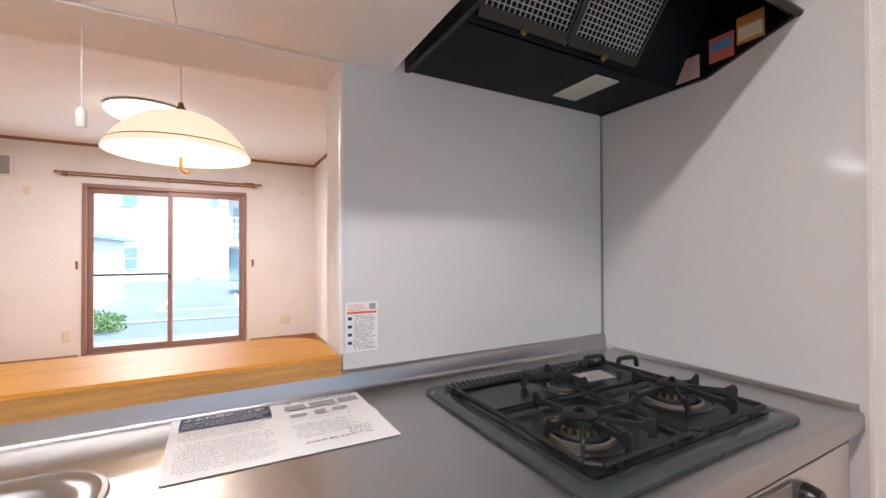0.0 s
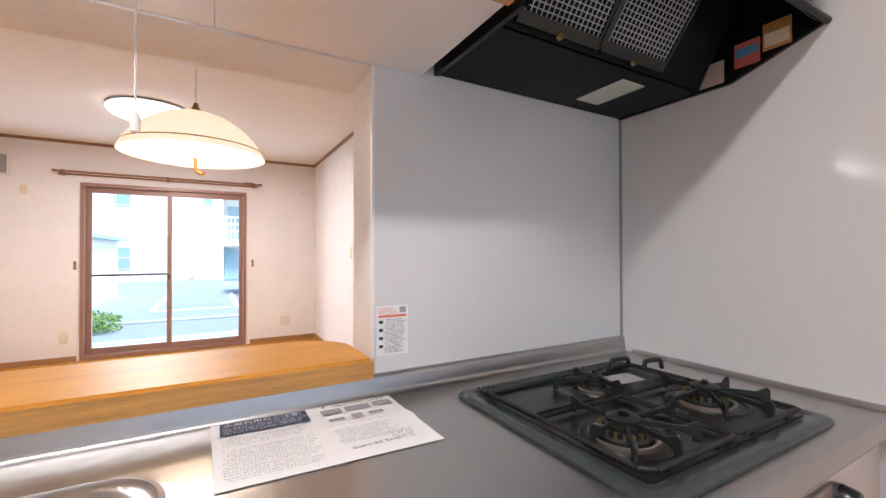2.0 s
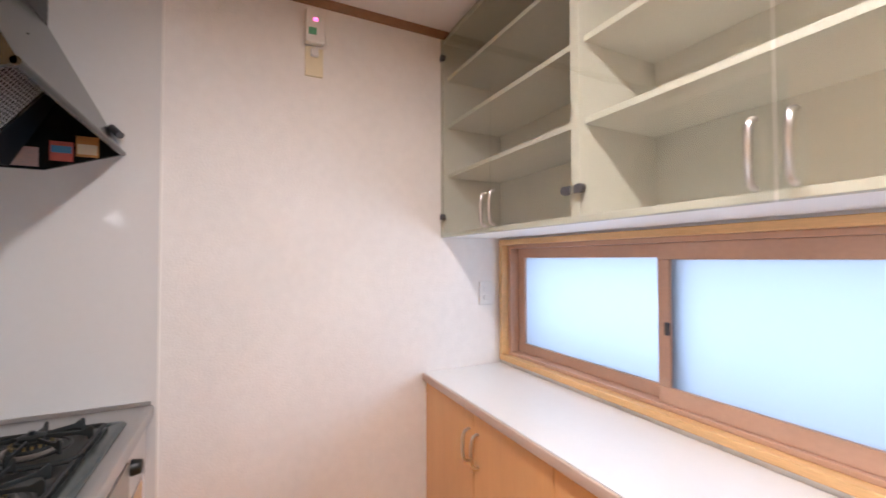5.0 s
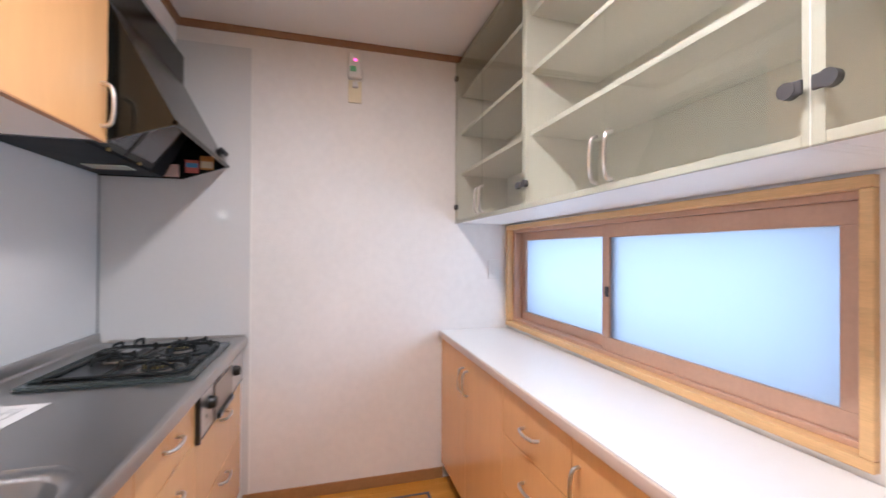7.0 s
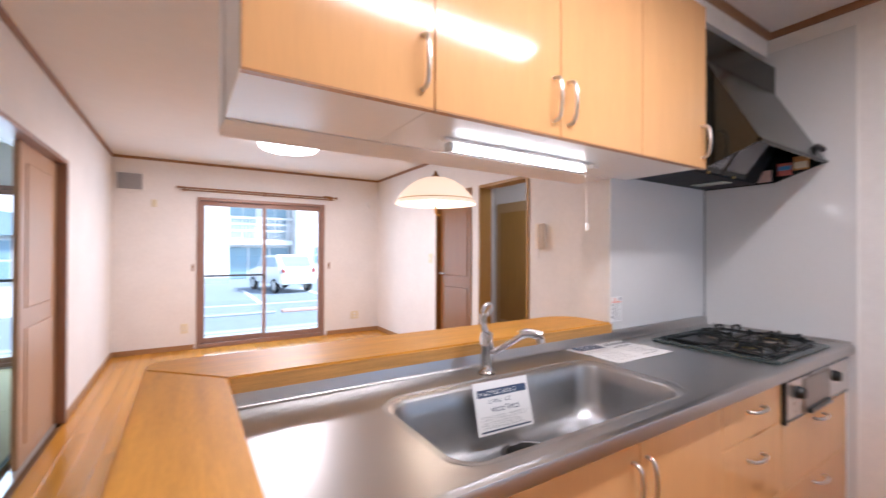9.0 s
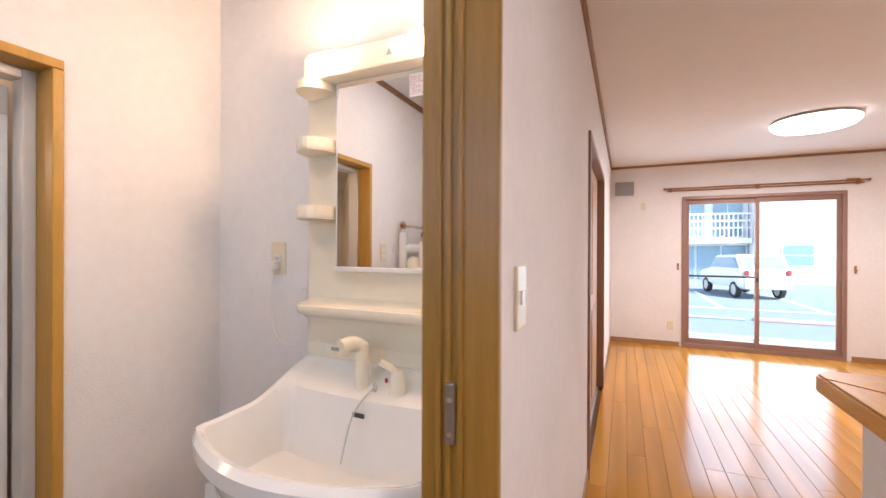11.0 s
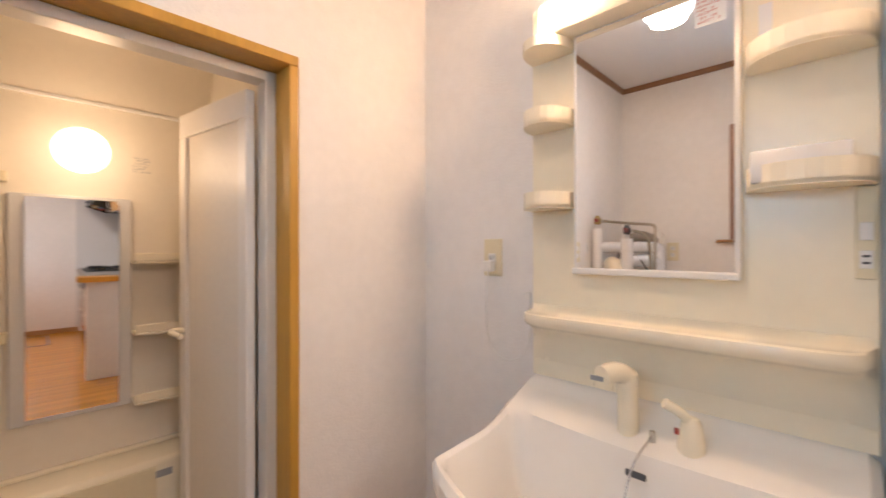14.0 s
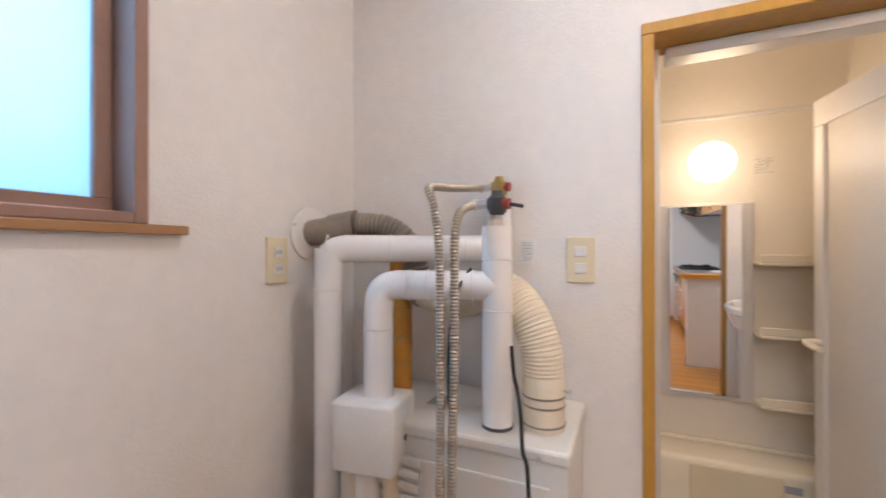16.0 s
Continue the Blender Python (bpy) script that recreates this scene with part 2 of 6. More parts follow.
GLOBEGLOW = glow("lit_bath_globe", (1, .80, .55), 1.7)
LEDGLOW = glow("lit_pink_indicator", (1, .05, .35), 1)
ASPHALT = surf("pale_worn_asphalt", (.22, .27, .31), .9, vary=.2, scale=3, bump=.3, bump_scale=90)
CONCRETE = surf("pale_concrete", (.36, .42, .43), .85, vary=.1, scale=2)
FACADE = surf("white_render", (.82, .81, .80), .85, vary=.05, scale=1)
FACADE2 = surf("pale_grey_siding", (.74, .75, .76), .7, vary=.06, scale=1)
ROOF = surf("blue_grey_roof", (.25, .34, .40), .6, vary=.1)
OUTGLASS = surf("pale_outdoor_glass", (.24, .36, .44), .1, vary=.1)
LINEPAINT = surf("white_line_paint", (.75, .75, .73), .7)
KERBRED = surf("red_kerb_paint", (.55, .36, .30), .8)
CARWHITE = surf("white_car_paint", (.80, .80, .79), .2, vary=.02, coat=.5)
RUBBER = surf("black_rubber", (.02, .02, .02), .8)
LEAF = surf("green_leaves", (.12, .24, .06), .7, vary=.4, scale=10)
GROUND = surf("pale_gravel_ground", (.30, .29, .27), .95, vary=.2, scale=4)


# ---- building tools ----
def box(bm, x0, x1, y0, y1, z0, z1, bevel=0.0, seg=2):
    m = Matrix.LocRotScale(((x0 + x1) / 2, (y0 + y1) / 2, (z0 + z1) / 2), None, (abs(x1 - x0), abs(y1 - y0), abs(z1 - z0)))
    r = bmesh.ops.create_cube(bm, size=1, matrix=m)
    if bevel:
        es = list({e for v in r["verts"] for e in v.link_edges})
        bmesh.ops.bevel(bm, geom=es, offset=bevel, segments=seg, affect="EDGES", profile=0.5)
    return bm


def cube(*a, **k):
    return box(bmesh.new(), *a, **k)


def curve_points(pts, steps=6):
    """A smooth line through the points."""
    p = [Vector(q) for q in pts]
    if len(p) < 3 or steps < 2:
        return p
    out = []
    for i in range(len(p) - 1):
        a, b, c, d = p[max(i - 1, 0)], p[i], p[i + 1], p[min(i + 2, len(p) - 1)]
        for k in range(steps):
            t = k / steps
            out.append(.5 * (2 * b + (c - a) * t + (2 * a - 5 * b + 4 * c - d) * t * t + (3 * b - a - 3 * c + d) * t ** 3))
    return out + [p[-1]]


def tube(bm, pts, r, sides=12, steps=6, ribs=0.0, pitch=0.0, caps=True):
    """A round bar along the points; ribs deepen it every pitch metres."""
    line = curve_points(pts, steps)
    if ribs:
        fine, run = [line[0]], 0.0
        for a, b in zip(line, line[1:]):
            k = max(1, round((b - a).length / (pitch / 6)))
            fine += [a.lerp(b, (j + 1) / k) for j in range(k)]
        line = fine
    rings, side = [], None
    run = 0.0
    for i, q in enumerate(line):
        d = (line[min(i + 1, len(line) - 1)] - line[max(i - 1, 0)]).normalized()
        if side is None:
            side = d.orthogonal().normalized()
        side = (side - d * side.dot(d)).normalized()
        up = d.cross(side)
        if i:
            run += (q - line[i - 1]).length
        rad = r + (ribs * math.cos(run / pitch * math.tau) if ribs else 0)
        rings.append([bm.verts.new(q + rad * (math.cos(a) * side + math.sin(a) * up)) for a in [k * math.tau / sides for k in range(sides)]])
    for a, b in zip(rings, rings[1:]):
        for k in range(sides):
            bm.faces.new((a[k], a[(k + 1) % sides], b[(k + 1) % sides], b[k]))
    if caps:
        bm.faces.new(rings[0][::-1])
        bm.faces.new(rings[-1])
    return bm


def rod(p, q, r, sides=16):
    return tube(bmesh.new(), [p, q], r, sides, 1)


def lathe(cx, cy, profile, sides=32, bm=None):
    """A turned shape about a vertical axis; profile of (radius, z)."""
    bm = bm or bmesh.new()
    rings = []
    for r, z in profile:
        rings.append([bm.verts.new((cx + r * math.cos(a), cy + r * math.sin(a), z)) for a in [k * math.tau / sides for k in range(sides)]])
    for a, b in zip(rings, rings[1:]):
        for k in range(sides):
            bm.faces.new((a[k], a[(k + 1) % sides], b[(k + 1) % sides], b[k]))
    bmesh.ops.remove_doubles(bm, verts=bm.verts, dist=1e-6)
    return bm


def prism(poly, axis, a, b, bm=None):
    """A flat outline drawn out along an axis from a to b."""
    bm = bm or bmesh.new()

    def at(p, v):
        return {"x": (v, p[0], p[1]), "y": (p[0], v, p[1]), "z": (p[0], p[1], v)}[axis]
    lo = [bm.verts.new(at(p, a)) for p in poly]
    hi = [bm.verts.new(at(p, b)) for p in poly]
    k = len(poly)
    bm.faces.new(lo)
    bm.faces.new(hi[::-1])
    for i in range(k):
        bm.faces.new((lo[i], lo[(i + 1) % k], hi[(i + 1) % k], hi[i]))
    bmesh.ops.recalc_face_normals(bm, faces=bm.faces)
    return bm


def turned(bm, m):
    bmesh.ops.transform(bm, matrix=m, verts=bm.verts)
    return bm


def where(ob):
    p = Vector((0, 0, 0))
    while ob:
        p += ob.location
        ob = ob.parent
    return p


def part(name, bm, material, parent=None, label="", smooth=False):
    """One mesh object from a bmesh in world coordinates, under a thing or a part."""
    vs = [v.co for v in bm.verts]
    lo = Vector([min(v[i] for v in vs) for i in range(3)])
    hi = Vector([max(v[i] for v in vs) for i in range(3)])
    c = (lo + hi) / 2
    bmesh.ops.translate(bm, verts=bm.verts, vec=-c)
    me = bpy.data.meshes.new(name)
    bm.to_mesh(me)
    bm.free()
    me.materials.append(material)
    if smooth:
        me.shade_smooth()
        me.set_sharp_from_angle(angle=radians(40))
    ob = new(name, me)
    ob.parent = parent
    ob.location = c - where(parent)
    if label:
        ob["label"] = label
    return ob


def thing(name, x, y, z, label, category, group="", kind=""):
    ob = new(name)
    ob.location = (x, y, z)
    ob.empty_display_size = 0.1
    return tagged(ob, label, category, group, kind)


def single(name, bm, material, label, category, group="", smooth=False):
    return tagged(part(name, bm, material, None, "", smooth), label, category, group)


def setting(name, bm, material, label, category, smooth=False):
    return tagged(part(name, bm, material, None, "", smooth), label, category, "", "structure")


def holder(name, x, y, z, label, category):
    return thing(name, x, y, z, label, category, "", "structure")


def wall(name, axis, t0, t1, a0, a1, z0, z1, material, label, holes=()):
    """A wall t0 to t1 thick across the axis, a0 to a1 long, with holes (a, b, z, z)."""
    cuts_a = sorted({a0, a1, *[h[0] for h in holes], *[h[1] for h in holes]})
    cuts_z = sorted({z0, z1, *[h[2] for h in holes], *[h[3] for h in holes]})
    bm = bmesh.new()
    for i in range(len(cuts_a) - 1):
        runs = []
        for j in range(len(cuts_z) - 1):
            ca, cz = (cuts_a[i] + cuts_a[i + 1]) / 2, (cuts_z[j] + cuts_z[j + 1]) / 2
            if any(h[0] < ca < h[1] and h[2] < cz < h[3] for h in holes):
                continue
            if runs and runs[-1][1] == cuts_z[j]:
                runs[-1][1] = cuts_z[j + 1]
            else:
                runs.append([cuts_z[j], cuts_z[j + 1]])
        for zl, zh in runs:
            if axis == "x":
                box(bm, t0, t1, cuts_a[i], cuts_a[i + 1], zl, zh)
            else:
                box(bm, cuts_a[i], cuts_a[i + 1], t0, t1, zl, zh)
    return setting(name, bm, material, label, "wall")


def bow_handle(parent, p, along, out, length=.11, depth=.028, r=.0055, material=None):
    """A curved bar handle centred on p."""
    p, along, out = Vector(p), Vector(along), Vector(out)
    pts = [p - along * length / 2, p - along * length * .42 + out * depth * .75, p + out * depth, p + along * length * .42 + out * depth * .75, p + along * length / 2]
    return part("handle", tube(bmesh.new(), pts, r, 10, 5), material or SATIN, parent, "satin metal bow handle", True)


def plate(name, x, y, z, face, w, h, label, category, buttons=1, material=None, socket=False, inset=None):
    """A wall plate with rockers or sockets; face is the way it looks."""
    fx, fy = face
    root = thing(name, x, y, z, label, category)

    def slab(a, b, z0, z1, d0, d1, bev):
        if fx:
            return cube(x + fx * d0, x + fx * d1, y + a, y + b, z + z0, z + z1, bevel=bev)
        return cube(x + a, x + b, y + fy * d0, y + fy * d1, z + z0, z + z1, bevel=bev)
    part("cover", slab(-w / 2, w / 2, -h / 2, h / 2, 0, .008, .003), material or IVORY, root)
    for i in range(buttons):
        zc = (i - (buttons - 1) / 2) * h * .36
        part("socket" if socket else "rocker", slab(-w * .2, w * .2, zc - h * .11, zc + h * .11, .008, .012, .0015), inset or WHITE, root)
        if socket:
            for s in (-1, 1):
                part("slot", slab(s * w * .08 - .001, s * w * .08 + .001, zc - h * .05, zc + h * .05, .012, .0128, 0), INK, root)
    return root


def text_bars(parent, origin, u, v, w, h, rows, material, name="print_line", seed=1, fill=.8, lift=None, thick=.5):
    """Unreadable lines of print as strokes; origin is the top left, u and v run across and down."""
    rng = random.Random(seed)
    o, u, v = Vector(origin), Vector(u), Vector(v)
    nrm = u.cross(v).normalized()
    if lift is not None:
        nrm = Vector(lift)
    bm = bmesh.new()

    def stroke(a, b, c, d):
        bm.faces.new([bm.verts.new(o + u * p + v * q + nrm * .0006) for p, q in ((a, c), (b, c), (b, d), (a, d))])
    pitch = h / rows
    g = pitch * min(.86, thick * 1.9)
    t = g * .15
    for i in range(rows):
        a, end = rng.choice((0, 0, .04)) * w, w * min(1, rng.uniform(fill - .1, fill + .12))
        y0 = i * pitch + (pitch - g) / 2
        while a + g < end:
            if rng.random() > .08:
                for f in rng.sample((0, .28, .56, .83), 2):
                    stroke(a + g * rng.uniform(0, .15), a + g * rng.uniform(.8, .98), y0 + f * g, y0 + f * g + t)
                f = rng.choice((.08, .42, .78))
                stroke(a + f * g, a + f * g + t, y0 + g * rng.uniform(0, .1), y0 + g)
            a += g * 1.12
    return part(name, bm, material, parent)


def lettering(name, words, m, size, material, parent):
    """Flat letters in the built-in font, laid by the matrix."""
    tx = bpy.data.curves.new(name, "FONT")
    tx.body, tx.size, tx.align_x = words, size, "LEFT"
    tmp = bpy.data.objects.new(name, tx)
    scene.collection.objects.link(tmp)
    me = bpy.data.meshes.new_from_object(tmp.evaluated_get(bpy.context.evaluated_depsgraph_get()))
    bpy.data.objects.remove(tmp)
    bm = bmesh.new()
    bm.from_mesh(me)
    bmesh.ops.transform(bm, matrix=m, verts=bm.verts)
    part(name, bm, material, parent)


def quad(parent, origin, u, v, x0, x1, y0, y1, material, name, lift, up=.0006):
    o, u, v, n = Vector(origin), Vector(u), Vector(v), Vector(lift)
    bm = bmesh.new()
    top = [bm.verts.new(o + u * a + v * b + n * up) for a, b in ((x0, y0), (x1, y0), (x1, y1), (x0, y1))]
    bm.faces.new(top)
    return part(name, bm, material, parent)

# ---- structure ----
H = 2.4
XW, XE, YN, YS = -3.327, .045, 4.935, -2.055
setting("floor", cube(-6.4, 1.5, -2.4, 5.1, -.15, -.016), SUBFLOOR, "dark joints and base under the varnished floorboards", "floor")
setting("ceiling", cube(-6.4, 1.5, -2.4, 5.1, H, H + .12), CEIL, "off-white papered ceiling", "ceiling")
wall("wall_east_kitchen", "x", 0, .17, -2.4, .155, 0, H, WALL, "off-white papered kitchen end wall")
wall("wall_east_living", "x", XE, .17, .155, 5.1, 0, H, WALL, "off-white papered wall with two brown doorways", [(1.515, 2.205, 0, 1.935), (2.39, 3.08, 0, 1.935)])
wall("wall_north", "y", YN, 5.1, XW, XE, 0, H, WALL, "off-white papered wall round the garden window", [(-2.445, -.84, 0, 1.94)])
wall("wall_south_kitchen", "y", -2.25, YS, XW, 0, 0, H, WALL, "off-white papered wall with a low strip window", [(-1.71, -.012, .852, 1.434)])
wall("wall_south_wash", "y", -2.31, -2.115, -6.4, -3.46, 0, H, WALL, "off-white papered washroom wall with a small window", [(-4.0, -3.56, 1.315, 2.02)])
wall("wall_partition", "x", -3.46, XW, -2.25, YN, 0, H, WALL, "off-white papered partition with a washroom doorway and a sliding door", [(-1.375, -.560, 0, 2.03), (1.20, 2.79, 0, 1.90)])
wall("wall_stub", "y", 0.004, .155, -.878, 0, 0, H, WALL, "short white wall behind the hob", ())
wall("wall_hung", "y", 0, .19, -2.487, -.878, 1.612, H, WALL, "white hung wall behind the wall cabinets")
wall("wall_half", "y", 0.003, .14, -2.6, -.878, 0, .89, WALL, "white half wall under the oak bar top")
wall("wall_half_return", "x", -2.6, -2.47, -.74, .003, 0, .89, WALL, "white half wall at the open end of the sink unit")
wall("wall_wash_north", "y", -.055, .06, -6.4, -3.46, 0, H, WALL, "off-white papered washroom wall behind the vanity")
wall("wall_bath", "x", -4.78, -4.654, -2.115, -.055, 0, H, WALL, "off-white papered wall with the bathroom doorway", [(-1.235, -.58, 0, 1.80)])
wall("wall_tatami_west", "x", -6.4, -6.25, .06, 5.1, 0, H, WALL, "plain papered wall of the straw mat room")
wall("wall_tatami_north", "y", YN, 5.1, -6.25, XW, 0, H, WALL, "plain papered wall with a window", [(-5.6, -3.75, .02, 1.95)])
wall("wall_hall_east", "x", 1.3, 1.45, .9, 3.6, 0, H, WALL, "plain papered hall wall")
wall("wall_hall_south", "y", .8, .9, .17, 1.45, 0, H, WALL, "plain papered hall wall")
wall("wall_hall_north", "y", 3.5, 3.6, .17, 1.3, 0, H, WALL, "plain papered hall wall")
wall("wall_filler", "y", -.312, -.02, -2.487, 0, 2.28, H, WALL, "white filler above the wall cabinets")
setting("kitchen_panel_north", cube(-.878, -.003, -.004, .002, .89, 1.66), PANEL, "glossy pale grey fireproof wall panel behind the hob", "wall panel")
setting("kitchen_panel_east", cube(-.004, .001, -.645, -.006, .0, 2.30), PANEL, "glossy pale grey fireproof wall panel beside the hob", "wall panel")
setting("panel_trim", cube(-.009, -.002, -.010, -.003, .89, 1.625), JOINT, "grey metal corner strip between the panels", "trim")
setting("panel_trim", cube(-.0075, 0, -.652, -.645, 0, 2.30), WHITE, "white edge strip of the wall panel", "trim")
setting("panel_trim", cube(-.885, -.878, -.008, .004, .935, 1.612), WHITE, "white edge strip of the wall panel", "trim")

# unseen overhang, added to block direct sun from the frosted south window
setting("added_sun_shade", cube(-7.0, 1.8, -3.4, -2.25, 2.52, 2.62), WALL, "unseen white overhang added to keep the sun off the kitchen window", "roof")
setting("roof", cube(-7.0, 1.8, -2.25, 5.6, 2.53, 2.7), ROOF, "plain grey roof slab closing the house", "roof")

CROWN = [(0, 0), (.022, 0), (.022, -.012), (.014, -.03), (0, -.03)]


def crown(axis, face, sign, a, b):
    """A ceiling moulding on the wall face; sign is the way it stands out."""
    poly = [(face + sign * p, H + q) for p, q in CROWN]
    bm = prism(poly, "y" if axis == "x" else "x", a, b)
    setting("trim", bm, TRIM, "dark brown wooden ceiling moulding", "moulding")


crown("x", XW, 1, YS, YN)
crown("x", XE, -1, .155, YN)
crown("x", 0, -1, YS, -.312)
crown("y", YN, -1, XW, XE)
crown("y", YS, 1, XW, 0)
crown("y", -.312, -1, -2.487, 0)
crown("x", -4.654, 1, -2.115, -.055)
crown("x", -3.46, -1, -2.115, -.055)
crown("y", -.055, -1, -4.654, -3.46)
crown("y", -2.115, 1, -4.654, -3.46)


def skirting(axis, face, sign, a, b):
    t = .009
    if axis == "x":
        bm = cube(min(face, face + sign * t), max(face, face + sign * t), a, b, 0, .06, bevel=.003)
    else:
        bm = cube(a, b, min(face, face + sign * t), max(face, face + sign * t), 0, .06, bevel=.003)
    setting("baseboard", bm, BASE, "brown wooden baseboard", "baseboard")


skirting("x", XW, 1, YS, -1.40)
skirting("x", XW, 1, -.52, 1.165)
skirting("x", XW, 1, 2.825, YN)
skirting("y", YN, -1, XW, -2.49)
skirting("y", YN, -1, -.78, XE)
skirting("x", XE, -1, 3.12, YN)
skirting("x", XE, -1, .155, 1.47)
skirting("x", 0, -1, -1.66, -.62)
skirting("y", .14, 1, -2.6, -.878)


def lining(name, axis, t0, t1, a0, a1, z1, w, material, label, proud=.014):
    """A door frame: two jambs and a head, standing proud of both wall faces."""
    root = holder(name, *(((t0 + t1) / 2, (a0 + a1) / 2, 0) if axis == "x" else ((a0 + a1) / 2, (t0 + t1) / 2, 0)), label, "door frame")

    def bar(n, p, q, zl, zh):
        if axis == "x":
            bm = cube(t0 - proud, t1 + proud, p, q, zl, zh, bevel=.003)
        else:
            bm = cube(p, q, t0 - proud, t1 + proud, zl, zh, bevel=.003)
        part(n, bm, material, root)
    bar("jamb", a0, a0 + w, 0, z1 - w - .0005)
    bar("jamb", a1 - w, a1, 0, z1 - w - .0005)
    bar("head", a0, a1, z1 - w, z1)
    return root


washroom_frame = lining("door_frame_washroom", "x", -3.46, XW, -1.375, -.560, 2.03, .016, JAMB, "oak-brown washroom door frame with stop grooves", .003)
for x0, x1 in ((-3.434, -3.430), (-3.416, -3.412), (-3.395, -3.391)):
    part("stop_bead", cube(x0, x1 + .006, -.581, -.5755, 0, 2.0, bevel=.002), JAMB, washroom_frame)
strike = part("strike_plate", cube(-3.415, -3.397, -.5845, -.5755, .945, 1.048, bevel=.0025), VENTMETAL, washroom_frame, "dark metal strike plate with two screws")
for z in (.962, 1.02):
    part("screw", rod((-3.406, -.5858, z), (-3.406, -.584, z), .0045, 10), SATIN, strike)
part("plug", rod((-3.409, -.5775, 1.285), (-3.409, -.5745, 1.285), .006, 12), JAMB, washroom_frame)

# floorboards run towards the garden window
BOARDW = .1012
rng = random.Random(4)
board_mesh = {}


def floorboard(parent, x, y, length, material, w=BOARDW):
    key = (round(length, 2), material.name, round(w, 3))
    if key not in board_mesh:
        bm = cube(-w / 2 + .0007, w / 2 - .0007, -length / 2 + .0007, length / 2 - .0007, -.016, 0, bevel=.0012, seg=1)
        me = bpy.data.meshes.new("floorboard")
        bm.to_mesh(me)
        bm.free()
        me.materials.append(material)
        board_mesh[key] = me
    ob = new("floorboard", board_mesh[key])
    ob.parent = parent
    ob.location = Vector((x, y, 0)) - where(parent)
    return ob


def lay_boards():
    deck = holder("floor_boards", -1.6, 1.4, 0, "glossy honey-brown wooden floorboards", "floor")
    cols = 33
    for i in range(cols):
        x = XW + (i + .5) * (XE - XW) / cols
        w = (XE - XW) / cols
        y = YS + rng.choice((0, -.45, -.9, -1.35))
        while y < YN:
            a, b = max(y, YS), min(y + 1.818, YN)
            y += 1.818
            if b - a > .05:
                floorboard(deck, x, (a + b) / 2, b - a, PLANK, w)
    bm = bmesh.new()
    for x0, x1, y0, y1 in ((-3.46, XW, -1.375, -.545), (-4.654, -3.46, -2.115, -.055), (XE, 1.3, .9, 3.5)):
        box(bm, x0, x1, y0, y1, -.016, -.001)
    setting("floor_side_rooms", bm, PLANK, "varnished brown floor of the washroom and hall", "floor")

# ---- kitchen: sink unit ----
def front(parent, name, x0, x1, z0, z1, y, sign, material=None, gap=.0015, thick=.018):
    """A door or drawer front with a darker edge band; sign is the way it looks along y."""
    ya, yb = y, y - sign * thick
    return part(name, cube(x0 + gap, x1 - gap, min(ya, yb), max(ya, yb), z0 + gap, z1 - gap, bevel=.002), material or MAPLE, parent)


def base_unit(x0, x1, label, doors=(), drawers=(), y_front=-.612, y_back=-.02, top=.808, sign=-1, group="sink units"):
    root = thing("base_cabinet", (x0 + x1) / 2, (y_front + y_back) / 2, 0, label, "cabinet", group)
    ya, yb = sorted((y_front - sign * .02, y_back))
    part("body", cube(x0 + .001, x1 - .001, ya, yb, .085, top), MAPLE_BODY, root)
    ka, kb = sorted((y_front - sign * .075, y_back))
    part("plinth", cube(x0 + .001, x1 - .001, ka, kb, 0, .085), DARKGREY, root)
    for a, b, z0, z1, hx, hz in doors:
        d = front(root, "door", a, b, z0, z1, y_front, sign)
        bow_handle(d, (hx, y_front, hz), (0, 0, 1), (0, sign, 0), .115)
    for a, b, z0, z1, hz in drawers:
        d = front(root, "drawer", a, b, z0, z1, y_front, sign)
        bow_handle(d, ((a + b) / 2, y_front, hz), (1, 0, 0), (0, sign, 0), .10)
    return root


base_unit(-2.45, -2.03, "glossy maple base cabinet at the open end", doors=[(-2.45, -2.03, .09, .805, -2.07, .69)], top=.63)
base_unit(-2.03, -1.18, "glossy maple double-door cabinet under the sink", doors=[(-2.03, -1.606, .09, .805, -1.635, .69), (-1.606, -1.18, .09, .805, -1.577, .69)], top=.63)
base_unit(-1.18, -.741, "glossy maple drawer unit beside the hob", drawers=[(-1.18, -.741, .655, .805, .745), (-1.18, -.741, .40, .655, .585), (-1.18, -.741, .09, .40, .345)])
hob_unit = base_unit(-.741, -.012, "glossy maple cabinet under the gas hob", drawers=[(-.741, -.012, .39, .635, .60), (-.741, -.012, .09, .39, .345)], top=.635)
end_panel = single("end_panel", cube(-.012, -.004, -.612, -.02, .0, .806), WHITELAM, "white side panel against the end wall", "panel")

# worktop: sheet steel with an opening for the sink
SX0, SX1, SY0, SY1 = -2.128, -1.290, -.585, -.192


def rounded(x0, x1, y0, y1, r, k=8):
    pts = []
    for cx, cy, a0 in ((x1 - r, y1 - r, 0), (x0 + r, y1 - r, 90), (x0 + r, y0 + r, 180), (x1 - r, y0 + r, 270)):
        for i in range(k + 1):
            a = radians(a0 + 90 * i / k)
            pts.append((cx + r * math.cos(a), cy + r * math.sin(a)))
    return pts


